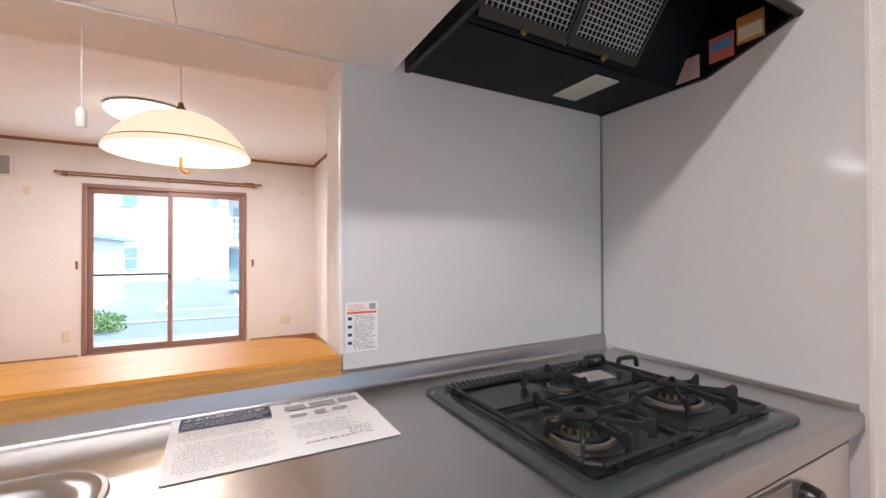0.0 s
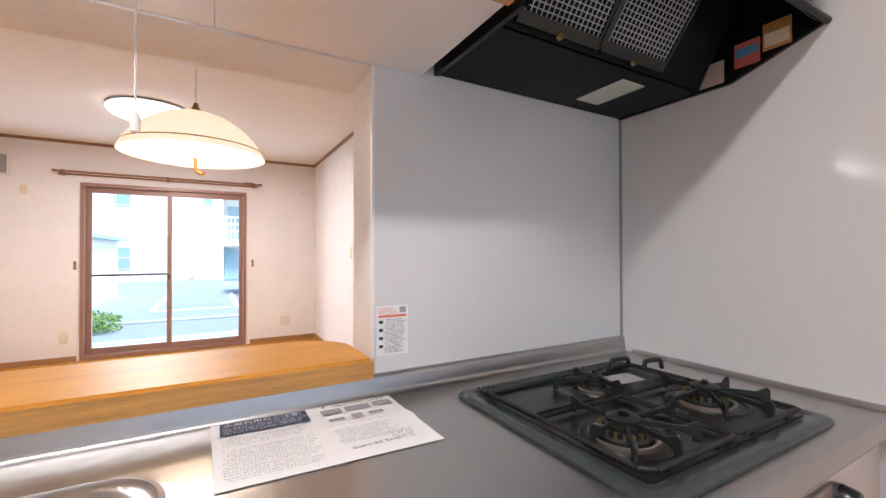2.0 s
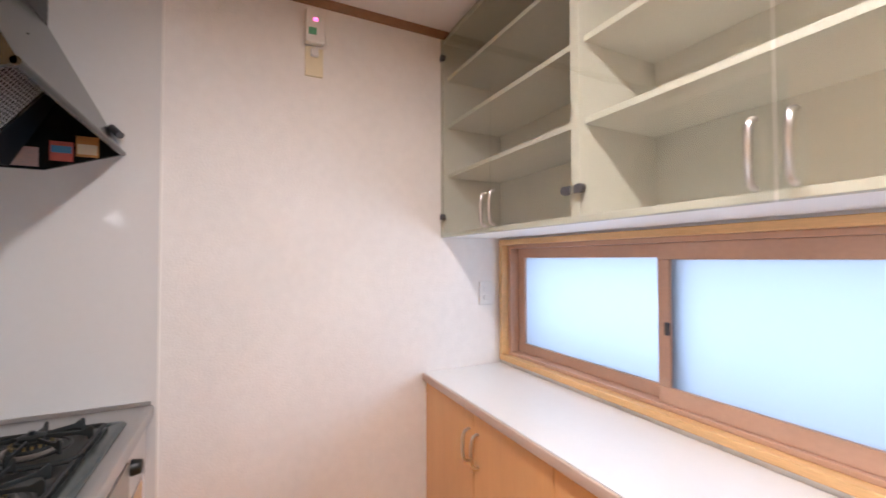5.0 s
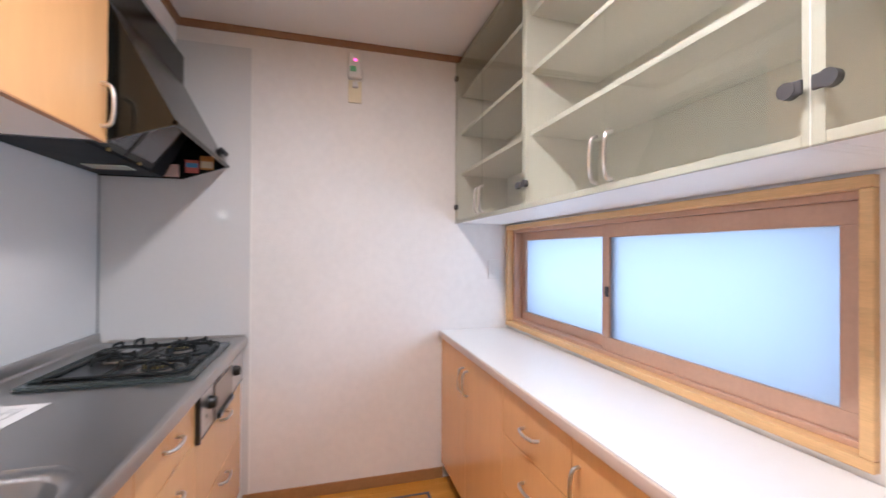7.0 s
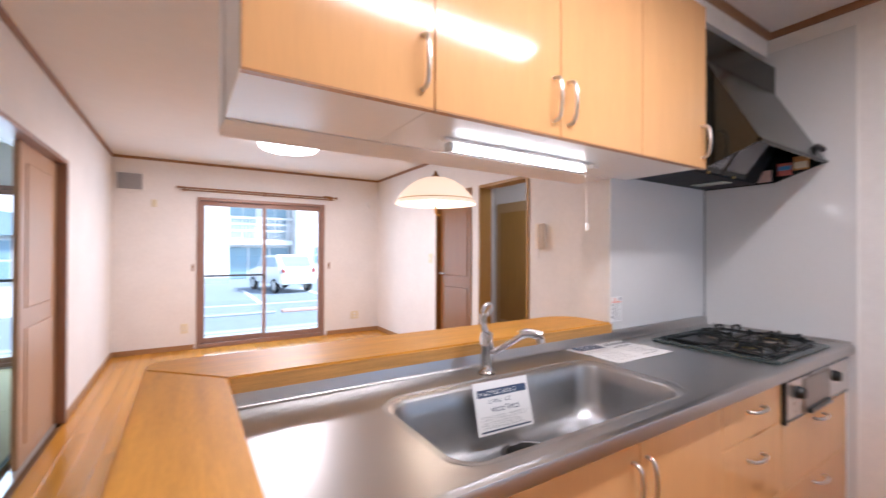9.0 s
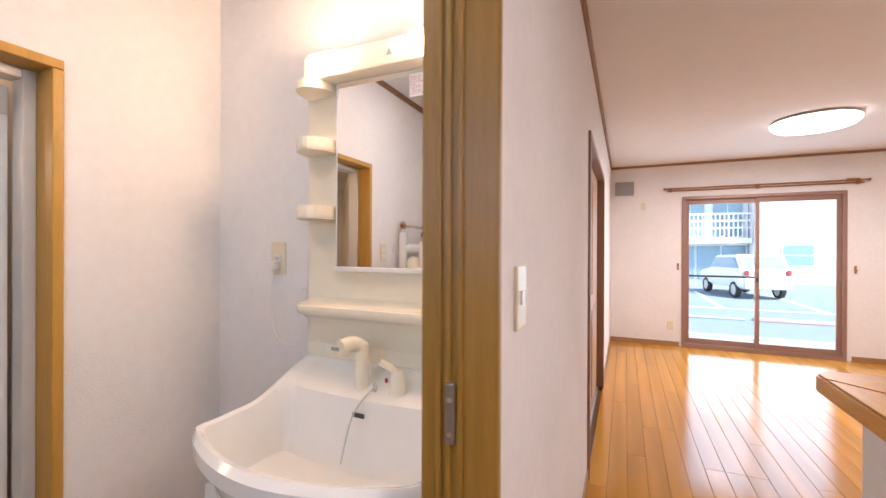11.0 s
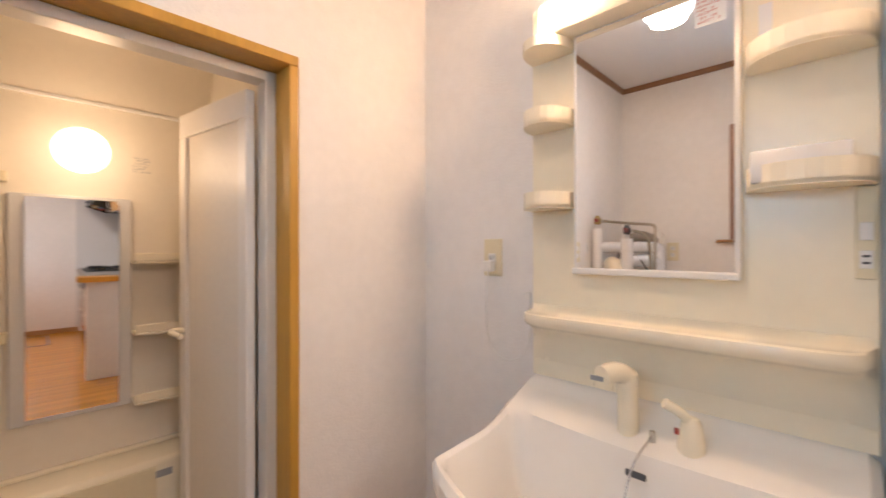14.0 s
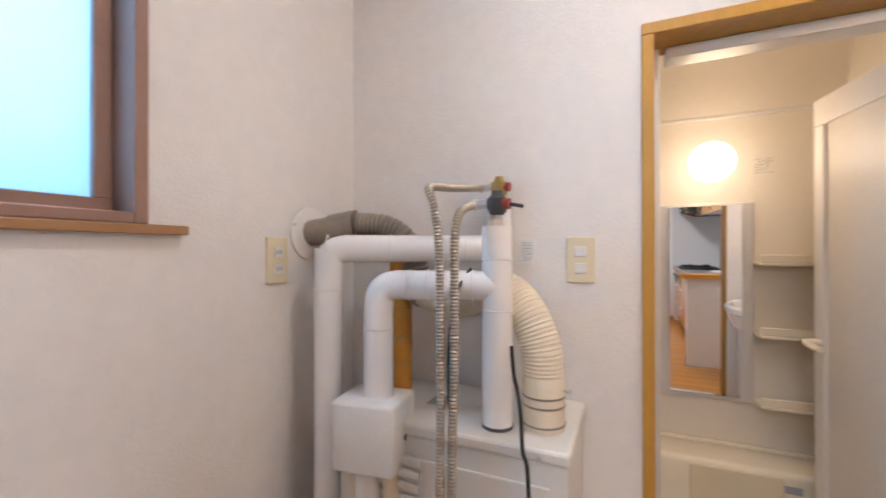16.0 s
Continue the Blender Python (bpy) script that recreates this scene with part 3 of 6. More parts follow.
def worktop():
    root = thing("worktop", -1.23, -.32, .81, "brushed stainless steel kitchen worktop with a raised back edge", "worktop")
    bm = bmesh.new()
    a, b, c, d, r = SX0 - .004, SX1 + .004, SY0 - .004, SY1 + .004, .10
    for x0, x1, y0, y1 in ((-2.462, a, -.618, -.029), (b, -.004, -.618, -.029), (a, b, -.618, c), (a, b, d, -.029)):
        bm.faces.new([bm.verts.new((x, y, .85)) for x, y in ((x0, y0), (x1, y0), (x1, y1), (x0, y1))])
    for px, py, sx, sy in ((b, d, -1, -1), (a, d, 1, -1), (a, c, 1, 1), (b, c, -1, 1)):
        tip = bm.verts.new((px, py, .85))
        arc = [bm.verts.new((px + sx * r * (1 - math.cos(t)), py + sy * r * (1 - math.sin(t)), .85)) for t in [radians(k * 11.25) for k in range(9)]]
        for p, q in zip(arc, arc[1:]):
            bm.faces.new((tip, p, q))
    for f in bm.faces:
        f.normal_update()
    bmesh.ops.reverse_faces(bm, faces=[f for f in bm.faces if f.normal.z < 0])
    part("sheet", bm, STEEL, root)
    edge = [(-.618, .8502), (-.628, .8495), (-.635, .846), (-.638, .838), (-.638, .812), (-.634, .808), (-.60, .808), (-.60, .846), (-.617, .8475)]
    part("front_edge", prism(edge, "x", -2.462, -.004), STEEL, root, "rounded steel front edge", True)
    back = [(-.030, .8497), (-.025, .8512), (-.0215, .8555), (-.020, .862), (-.0185, .889), (-.0165, .8945), (-.012, .8975), (-.0045, .8975), (-.0045, .846), (-.030, .846)]
    part("upstand", prism(back, "x", -2.462, -.006), STEEL, root, "stepped steel upstand along the wall", True)
    part("side_upstand", prism([(-.02 + .004, .8505), (-.014, .862), (-.006, .862), (-.006, .8505)], "y", -.630, -.052), STEEL, root)
    return root


worktop()


def sink():
    root = thing("kitchen_sink", -1.715, -.4, .66, "deep stainless steel sink with rounded corners", "sink")
    bm = bmesh.new()
    rims = [(.0, .853, .07), (-.006, .8545, .074), (.010, .853, .066), (.016, .846, .07), (.022, .80, .075), (.028, .73, .08), (.038, .695, .085), (.056, .672, .085), (.08, .661, .075), (.13, .656, .03)]
    first = (-.032, .8506, .095)
    rings = []
    for off, z, r in (first, (-.030, .8555, .094), (-.024, .8575, .092), (-.019, .8545, .09), (-.009, .8535, .08), (-.005, .855, .078), (0, .8545, .075), *rims[2:]):
        pts = rounded(SX0 + (off if off > 0 else off * .25), SX1 - off, SY0 + (off if off > 0 else off * .25), SY1 - off, r)
        rings.append([bm.verts.new((x, y, .8506 + (z - .8506) * (min(1, max(0, (y - SY0 - .01) / .05)) * min(1, max(0, (x - SX0 + .002) / .04)) if z > .8506 else 1))) for x, y in pts])
    n = len(rings[0])
    for a, b in zip(rings, rings[1:]):
        for i in range(n):
            bm.faces.new((a[i], a[(i + 1) % n], b[(i + 1) % n], b[i]))
    c = bm.verts.new((-1.70, -.36, .6545))
    for i in range(n):
        bm.faces.new((rings[-1][i], rings[-1][(i + 1) % n], c))
    bmesh.ops.recalc_face_normals(bm, faces=bm.faces)
    part("basin", bm, STEEL_SINK, root, "", True)
    part("drain_rim", lathe(-1.70, -.325, [(.085, .664), (.088, .668), (.078, .671), (.070, .668), (.068, .655)]), CHROME, root, "polished drain rim", True)
    part("drain_basket", lathe(-1.70, -.325, [(.069, .667), (.066, .6665), (.0, .6662)]), BLACK, root, "black rubber drain cover")
    return root


sink()


def faucet():
    x, y = -1.70, -.115
    root = thing("kitchen_faucet", x, y, .85, "chrome single-lever kitchen tap with a looped lever", "tap")
    part("base", lathe(x, y, [(.0, .85), (.029, .85), (.029, .856), (.024, .861), (.021, .868), (.021, .94), (.0235, .944), (.0235, .952), (.021, .956), (.021, .984), (.017, .992), (0, .994)]), CHROME, root, "", True)
    lever = part("lever", tube(bmesh.new(), [(x, y, .985), (x - .006, y + .004, 1.0), (x - .010, y + .008, 1.018), (x - .006, y + .012, 1.036), (x + .002, y + .014, 1.048)], .0125, 14), CHROME, root, "", True)
    ring = [(x + .014 + .016 * math.cos(a) + .006 * math.sin(a), y + .016, 1.064 + .020 * math.sin(a)) for a in [i * math.tau / 14 for i in range(15)]]
    part("loop", tube(bmesh.new(), ring, .0068, 10, 2, caps=False), CHROME, lever, "", True)
    spout = part("spout", tube(bmesh.new(), [(x + .012, y - .012, .925), (x + .032, y - .035, .938), (x + .062, y - .068, .968), (x + .085, y - .093, .99)], .0105, 12), CHROME, root, "", True)
    part("spray_head", tube(bmesh.new(), [(x + .078, y - .086, .988), (x + .092, y - .102, .996), (x + .125, y - .138, .988)], .0155, 12), CHROME, spout, "", True)
    part("nozzle", rod((x + .118, y - .130, .985), (x + .121, y - .134, .965), .013), SATIN, spout, "grey ring nozzle")
    part("collar", rod((x + .006, y - .008, .922), (x + .022, y - .024, .930), .014), CHROME, root, "", True)


faucet()


def flyer(name, origin, u, v, w, h, label, lift, thick=.0006):
    """A printed sheet; origin is its top left as read, u across, v down."""
    o, u, v, n = Vector(origin), Vector(u).normalized(), Vector(v).normalized(), Vector(lift)
    c = o + u * w / 2 + v * h / 2
    root = thing(name, *c, label, "paper")
    bm = bmesh.new()
    k = 10
    grid = [[bm.verts.new(o + u * w * i / k + v * h * j / 4 + n * (.001 + .004 * math.exp(-((i / k - .5) / .06) ** 2))) for j in range(5)] for i in range(k + 1)]
    for i in range(k):
        for j in range(4):
            bm.faces.new((grid[i][j], grid[i + 1][j], grid[i + 1][j + 1], grid[i][j + 1]))
    ext = bmesh.ops.extrude_face_region(bm, geom=bm.faces[:])
    bmesh.ops.translate(bm, verts=[g for g in ext["geom"] if isinstance(g, bmesh.types.BMVert)], vec=n * thick)
    bmesh.ops.recalc_face_normals(bm, faces=bm.faces)
    part("sheet", bm, PAPER, root, "", True)
    return root, o + n * (.0022 + thick), u, v, w, h


root, o, u, v, w, h = flyer("notice_sheet", (-1.203, -.275, .8505), (-.005, .25, 0), (1, -.03, 0), .25, .352, "white printed notice sheet with a fold, lying on the worktop", (0, 0, 1))
root, o, u, v, w, h = root, Vector((-1.205, -.021, .8545)), Vector((1, -.03, 0)).normalized(), Vector((-.0, -1, 0)), .352, .255
quad(root, o, u, v, .012, .165, .014, .072, NAVY, "heading_band", (0, 0, 1))
lettering("heading_words", "\u6c34\u9053\u5229\u7528\u306e\u3054\u6ce8\u610f!", Matrix.Translation(o + u * .017 + v * .034 + Vector((0, 0, .0012))) @ Matrix(((u.x, -v.x, 0, 0), (u.y, -v.y, 0, 0), (0, 0, 1, 0), (0, 0, 0, 1))), .0168, PAPER, root)
text_bars(root, o + u * .016 + v * .039 + Vector((0, 0, .0005)), u, v, .148, .031, 5, PAPER, "heading_line", 3, .97, (0, 0, 1), .34)
text_bars(root, o + u * .014 + v * .085, u, v, .15, .155, 19, INKGREY, "print_line", 5, .95, (0, 0, 1), .3)
text_bars(root, o + u * .19 + v * .014, u, v, .15, .012, 1, INK, "print_line", 6, .9, (0, 0, 1), .5)
for a, b, c, d in ((.19, .23, .035, .06), (.238, .29, .034, .058), (.297, .338, .032, .056), (.195, .225, .085, .098), (.24, .262, .078, .10), (.275, .305, .08, .094)):
    quad(root, o, u, v, a, b, c, d, INKGREY, "picture", (0, 0, 1))
text_bars(root, o + u * .19 + v * .115, u, v, .14, .085, 11, INKGREY, "print_line", 9, .8, (0, 0, 1), .35)
text_bars(root, o + u * .20 + v * .215, u, v, .09, .010, 1, INK, "print_line", 11, .95, (0, 0, 1), .5)
text_bars(root, o + u * .275 + v * .185, u, v, .06, .04, 4, INKGREY, "print_line", 12, .8, (0, 0, 1), .4)

# leaflet standing in the sink
note = thing("leaflet", -1.745, -.27, .80, "white printed leaflet leaning in the sink", "paper")
no, nu, nv = Vector((-1.85, -.236, .872)), Vector((.21, -.012, 0)).normalized(), Vector((.0, -.035, -.14)).normalized()
nl = nv.cross(nu).normalized()
nl = nl if nl.y < 0 else -nl
bm = bmesh.new()
vs = [bm.verts.new(no + nu * a + nv * b) for a, b in ((0, 0), (.205, 0), (.205, .148), (0, .148))]
bm.faces.new(vs)
ext = bmesh.ops.extrude_face_region(bm, geom=bm.faces[:])
bmesh.ops.translate(bm, verts=[g for g in ext["geom"] if isinstance(g, bmesh.types.BMVert)], vec=nl * .0006)
bmesh.ops.recalc_face_normals(bm, faces=bm.faces)
part("sheet", bm, PAPER, note)
no = no + nl * .0008
quad(note, no, nu, nv, .012, .195, .022, .044, NAVY, "heading_band", nl)
text_bars(note, no + nu * .02 + nv * .026 + nl * .0004, nu, nv, .165, .014, 1, PAPER, "heading_line", 2, .97, nl, .8)
text_bars(note, no + nu * .05 + nv * .052, nu, nv, .10, .012, 1, NAVY, "print_line", 4, .9, nl, .7)
text_bars(note, no + nu * .055 + nv * .072, nu, nv, .12, .018, 1, NAVY, "print_line", 8, .9, nl, .85)
text_bars(note, no + nu * .015 + nv * .096, nu, nv, .175, .038, 5, INKGREY, "print_line", 7, .9, nl, .35)
quad(note, no, nu, nv, .012, .195, .137, .142, NAVY, "rule", nl)


# ---- gas hob ----
def hob():
    x0, x1, y0, y1 = -.724, -.165, -.600, -.110
    root = thing("gas_hob", (x0 + x1) / 2, (y0 + y1) / 2, .85, "dark grey three-burner gas hob with black pan supports", "hob")
    plate_bm = bmesh.new()
    rings = [[plate_bm.verts.new((x, y, z)) for x, y in rounded(x0 + o, x1 - o, y0 + o, y1 - o, r, 5)] for o, z, r in ((0, .8505, .022), (0, .857, .022), (.004, .8605, .02), (.012, .8615, .018), (.034, .8615, .014), (.038, .858, .012))]
    n = len(rings[0])
    for a, b in zip(rings, rings[1:]):
        for i in range(n):
            plate_bm.faces.new((a[i], a[(i + 1) % n], b[(i + 1) % n], b[i]))
    plate_bm.faces.new(rings[-1])
    bmesh.ops.recalc_face_normals(plate_bm, faces=plate_bm.faces)
    part("top_plate", plate_bm, HOBPLATE, root, "", True)
    part("drip_tray", cube(x0 + .04, x1 - .04, y0 + .04, y1 - .066, .8582, .8605, bevel=.001), BLACK, root, "black enamel drip tray")
    # grill outlet along the back, with a comb of thin bars
    part("grill_vent", cube(x0 + .045, x1 - .04, y1 - .058, y1 - .014, .8582, .8618, bevel=.001), BLACK, root, "black slotted grill outlet")
    for i in range(34):
        xx = x0 + .05 + i * .0137
        part("vent_slat", cube(xx, xx + .0045, y1 - .055, y1 - .017, .862, .868, bevel=.001, seg=1), HOBPLATE, root)
    part("vent_rail", cube(x0 + .044, x1 - .04, y1 - .0595, y1 - .0555, .862, .871, bevel=.001), BLACKMATT, root)
    part("grill_cover", cube(x0 + .055, x0 + .225, y1 - .20, y1 - .075, .8607, .8665, bevel=.004), BLACK, root, "smooth black cover over the grill")
    burners = ((-.595, -.452, .058), (-.302, -.430, .058), (-.442, -.262, .036))
    for bx, by, r in burners:
        b = part("burner", lathe(bx, by, [(r * .80, .8607), (r * .78, .870), (r * .70, .874), (r * .70, .880), (r * .56, .8815), (r * .56, .8875), (r * .46, .889), (r * .46, .893), (r * .3, .895), (0, .893)]), BLACKMATT, root, "", True)
        part("burner_ring", lathe(bx, by, [(r * .86, .8607), (r * .88, .867), (r * .93, .8685), (r * .98, .867), (r * 1.0, .8607)], 36), VENTMETAL, b, "worn steel burner ring", True)
        for k in range(18):
            an = k * math.tau / 18
            part("burner_tooth", turned(cube(r * .60, r * .72, -.0025, .0025, .874, .882), pose(bx, by, 0, 0, 0, math.degrees(an))), BRASS if r > .05 else BLACKMATT, b)
        part("burner_cap", lathe(bx, by, [(r * .46, .8925), (r * .48, .897), (r * .38, .900), (r * .16, .9005), (r * .14, .893), (0, .893)]), BLACKMATT, b, "brown-stained burner cap", True)
        part("sensor", rod((bx, by, .893), (bx, by, .9085), .006), BLACK, b)
        part("igniter", rod((bx + r * .92, by + r * .5, .8607), (bx + r * .92, by + r * .5, .884), .003, 8), WHITE, b)
        part("drip_ring", lathe(bx, by, [(r * 1.22, .8607), (r * 1.27, .8635), (r * 1.32, .8635), (r * 1.37, .8607)], 36), BLACK, b, "", True)

    def blade(parent, bx, by, angle, reach, tip, name="finger"):
        """An upright cast finger that hooks up at the rim and slopes in to the burner."""
        poly = [(reach, .868), (reach, .896), (reach - .006, .902), (reach - .014, .898), (reach - .024, .8925), (tip, .8955), (tip - .004, .890), (tip + .004, .885), (reach - .03, .883), (reach - .012, .876), (reach - .012, .868)]
        bm = prism(poly, "y", -.0028, .0028)
        bmesh.ops.bevel(bm, geom=bm.edges[:], offset=.001, segments=1, affect="EDGES")
        part(name, turned(bm, pose(bx, by, 0, 0, 0, angle)), BLACKMATT, parent)
    # pan supports: a flat frame round the tray with cast fingers over the burners
    gx0, gx1, gy0, gy1 = x0 + .046, x1 - .042, y0 + .046, y1 - .072
    mid = (gx0 + gx1) / 2
    zc = .8705
    for i, (a, b) in enumerate(((gx0, mid - .004), (mid + .004, gx1))):
        sup = part("pan_support", tube(bmesh.new(), [(a + .018, gy0, zc), (b - .004, gy0, zc)], .0048, 8, 1), BLACKMATT, root, "black cast pan support", True)
        for p, q in (((a, gy0 + .018, zc), (a, gy1, zc)), ((b, gy0 + .004, zc), (b, gy1, zc)), ((a, gy1, zc), (b, gy1, zc)), ((a, gy0 + .018, zc), (a + .018, gy0, zc)), ((a, -.335, zc), (b, -.335, zc))):
            part("bar", rod(p, q, .0046, 8), BLACKMATT, sup, "", True)
        bx, by, r = burners[i]
        for an, reach in ((180, abs(bx - a)), (0, abs(b - bx)), (270, by - gy0), (90, -.335 - by), (225, .118), (315, .118)):
            blade(sup, bx, by, an, reach - .001, .030)
        for px in (a + .05, b - .05):
            part("foot", cube(px - .006, px + .006, gy0 - .004, gy0 + .004, .8607, zc, bevel=.001), BLACKMATT, sup)
    bx, by, r = burners[2]
    for an, reach in ((20, .10), (160, .10), (90, .06), (270, .07)):
        blade(root, bx, by, an, reach, .020, "small_finger")
    for px, py in ((-.300, y1 - .085), (-.235, y1 - .135)):
        part("lug", tube(bmesh.new(), [(px, py, .870), (px + .004, py, .890), (px + .012, py, .8945), (px + .052, py - .006, .8945), (px + .062, py - .006, .888), (px + .066, py - .006, .870)], .0058, 8, 4), BLACKMATT, root, "raised black loop of the pan support", True)
    part("label_card", turned(cube(-.042, .042, -.026, .026, 0, .0008), pose(-.352, -.272, .8765, 3, 0, -6)), GREYCARD, root, "grey paper label left on the support")
    # front panel with the knobs and the grill door
    fx0, fx1 = -.739, -.03
    panel = part("front_panel", cube(fx0, fx1, -.622, -.600, .642, .806, bevel=.003), HOBPLATE, root, "silver-grey front panel")
    part("panel_face", cube(fx0 + .012, fx1 - .01, -.6245, -.621, .655, .792, bevel=.002), SATIN, panel)
    part("grill_door", cube(-.575, -.295, -.631, -.6235, .652, .785, bevel=.003), VENTMETAL, panel, "grey grill door")
    part("grill_handle", cube(-.55, -.32, -.644, -.630, .652, .672, bevel=.004), BLACK, panel)
    part("edge_strip", cube(fx0 - .002, fx0 + .012, -.626, -.600, .642, .806), BLACK, panel)
    for kx in (-.633, -.24):
        knob = part("knob", turned(lathe(0, 0, [(0, 0), (.023, 0), (.023, .004), (.020, .022), (.017, .026), (0, .027)], 20), pose(kx, -.6245, .745, 90)), BLACK, panel, "black ribbed control knob", True)
        part("pointer", cube(kx - .004, kx + .004, -.652, -.640, .732, .758, bevel=.002), BLACKMATT, knob)
    return root


hob()


# ---- range hood ----
def hood():
    x0, x1 = -.722, -.006
    root = thing("range_hood", (x0 + x1) / 2, -.27, 1.62, "dark metal sloping range hood over the gas hob", "range hood")
    t = .012
    prof_out = [(-.008, 1.622), (-.345, 1.622), (-.543, 1.692), (-.543, 1.702), (-.345, 2.08), (-.345, 2.215), (-.008, 2.215)]
    for name, a, b in (("side_panel", x0, x0 + t), ("side_panel", x1 - t, x1)):
        part(name, prism(prof_out, "x", a, b), HOODBLACK, root)
    a, b = x0 + t, x1 - t
    part("front_slope", prism([(-.543, 1.692), (-.543, 1.702), (-.345, 2.08), (-.335, 2.076), (-.531, 1.702), (-.531, 1.692)], "x", a, b), HOODBLACK, root)
    part("duct_cover", cube(a, b, -.345, -.335, 2.081, 2.215), HOODBLACK, root)
    part("front_lip", tube(bmesh.new(), [(x0, -.541, 1.697), (x1, -.541, 1.697)], .009, 10, 1), HOODBLACK, root, "", True)
    part("underside", cube(a, b, -.27, -.008, 1.626, 1.636), HOODIN, root, "black underside plate")
    part("inner_back", prism([(-.27, 1.626), (-.262, 1.626), (-.40, 1.92), (-.41, 1.915)], "x", a, b), HOODIN, root)
    lampw = part("lamp_window", cube(-.285, -.195, -.225, -.07, 1.621, 1.6255, bevel=.002), surf("pale_lamp_lens", (.55, .58, .48), .2), root, "pale rectangular lamp lens")
    # two filters of wire lattice lean up towards the front
    fa, fb = Vector((0, -.285, 1.632)), Vector((0, -.45, 1.86))
    d = (fb - fa).normalized()
    nrm = Vector((0, -d.z, d.y))
    nrm = nrm if nrm.z < 0 else -nrm
    ln = (fb - fa).length
    for f0, f1 in ((x0 + .03, x0 + .262), (x0 + .272, x0 + .50)):
        fr = part("filter_frame", bmesh_frame(f0, f1, fa, d, nrm, ln), HOODBLACK, root, "black filter frame")
        bm = bmesh.new()
        for i in range(1, 17):
            xx = f0 + (f1 - f0) * i / 17
            tube(bm, [Vector((xx, 0, 0)) + Vector((0, fa.y, fa.z)) + d * .022 + nrm * .004, Vector((xx, fa.y, fa.z)) + d * (ln - .015) + nrm * .004], .0013, 6, 1)
        for i in range(1, 21):
            s = .022 + (ln - .037) * i / 21
            q = Vector((0, fa.y, fa.z)) + d * s + nrm * .004
            tube(bm, [Vector((f0 + .008, q.y, q.z)), Vector((f1 - .008, q.y, q.z))], .0013, 6, 1)
        part("lattice", bm, MESHW, fr, "pale wire lattice")
        part("clip", rod(((f0 + f1) / 2, fa.y - .004, fa.z - .005), ((f0 + f1) / 2, fa.y - .012, fa.z - .005), .007), BRASS, fr, "brass clip")
    part("divider", prism([(fa.y - .012, fa.z), (fa.y + .01, fa.z), (fb.y + .01, fb.z), (fb.y - .012, fb.z)], "x", x0 + .263, x0 + .271), HOODBLACK, root)
    # maintenance cards along the inside of the end panel
    for ya, yb, za, zb, mat_, nm in ((-.335, -.235, 1.63, 1.69, CARD_PINK, "pale_card"), (-.418, -.36, 1.653, 1.715, CARD_RED, "red_card"), (-.482, -.424, 1.672, 1.738, CARD_ORANGE, "orange_card")):
        c = part(nm, cube(x1 - t - .0035, x1 - t - .0015, ya, yb, za, zb, bevel=.0006), mat_, root, {"pale_card": "pale pink instruction card", "red_card": "red and blue caution card", "orange_card": "orange caution card"}[nm])
        if nm == "pale_card":
            text_bars(c, (x1 - t - .0037, yb - .006, zb - .008), (0, -1, 0), (0, 0, -1), .088, .045, 6, INKGREY, "print_line", 3, .9, (-1, 0, 0), .25)
        if nm == "red_card":
            part("blue_band", cube(x1 - t - .0045, x1 - t - .0034, ya + .004, yb - .004, za + .026, zb - .014), CARD_BLUE, c)
        if nm == "orange_card":
            part("cream_band", cube(x1 - t - .0045, x1 - t - .0034, ya + .004, yb - .004, za + .008, zb - .026), IVORY, c)
    part("switch_knob", rod((x1 - .05, -.545, 1.745), (x1 - .02, -.515, 1.775), .012), DARKGREY, root)
    return root


def bmesh_frame(f0, f1, fa, d, nrm, ln):
    bm = bmesh.new()

    def bar(a, b, s0, s1):
        q = [Vector((xx, fa.y, fa.z)) + d * s + nrm * h for xx in (a, b) for s in (s0, s1) for h in (0, .008)]
        bmesh.ops.convex_hull(bm, input=[bm.verts.new(v) for v in q])
    bar(f0, f1, 0, .024)
    bar(f0, f1, ln - .015, ln)
    bar(f0, f0 + .009, .024, ln - .015)
    bar(f1 - .009, f1, .024, ln - .015)
    return bm


hood()

# sticker on the wall panel
stick = thing("instruction_sticker", -.838, -.004, .985, "white instruction sticker with an orange heading on the wall panel", "sticker")
part("sheet", cube(-.873, -.793, -.0056, -.0042, .935, 1.052), PAPER, stick)
so = Vector((-.873, -.0058, 1.052))
quad(stick, so, Vector((1, 0, 0)), Vector((0, 0, -1)), .004, .076, .022, .027, ORANGEPRINT, "rule", (0, -1, 0))
text_bars(stick, so + Vector((.004, 0, -.004)), (1, 0, 0), (0, 0, -1), .05, .017, 3, ORANGEPRINT, "heading_line", 2, .9, (0, -1, 0), .4)
text_bars(stick, so + Vector((.020, 0, -.030)), (1, 0, 0), (0, 0, -1), .055, .082, 15, INK, "print_line", 5, .9, (0, -1, 0), .36)
for i in range(4):
    quad(stick, so, Vector((1, 0, 0)), Vector((0, 0, -1)), .006, .016, .034 + i * .019, .041 + i * .019, INK, "mark", (0, -1, 0))
quad(stick, so, Vector((1, 0, 0)), Vector((0, 0, -1)), .058, .074, .004, .018, INKGREY, "picture", (0, -1, 0))

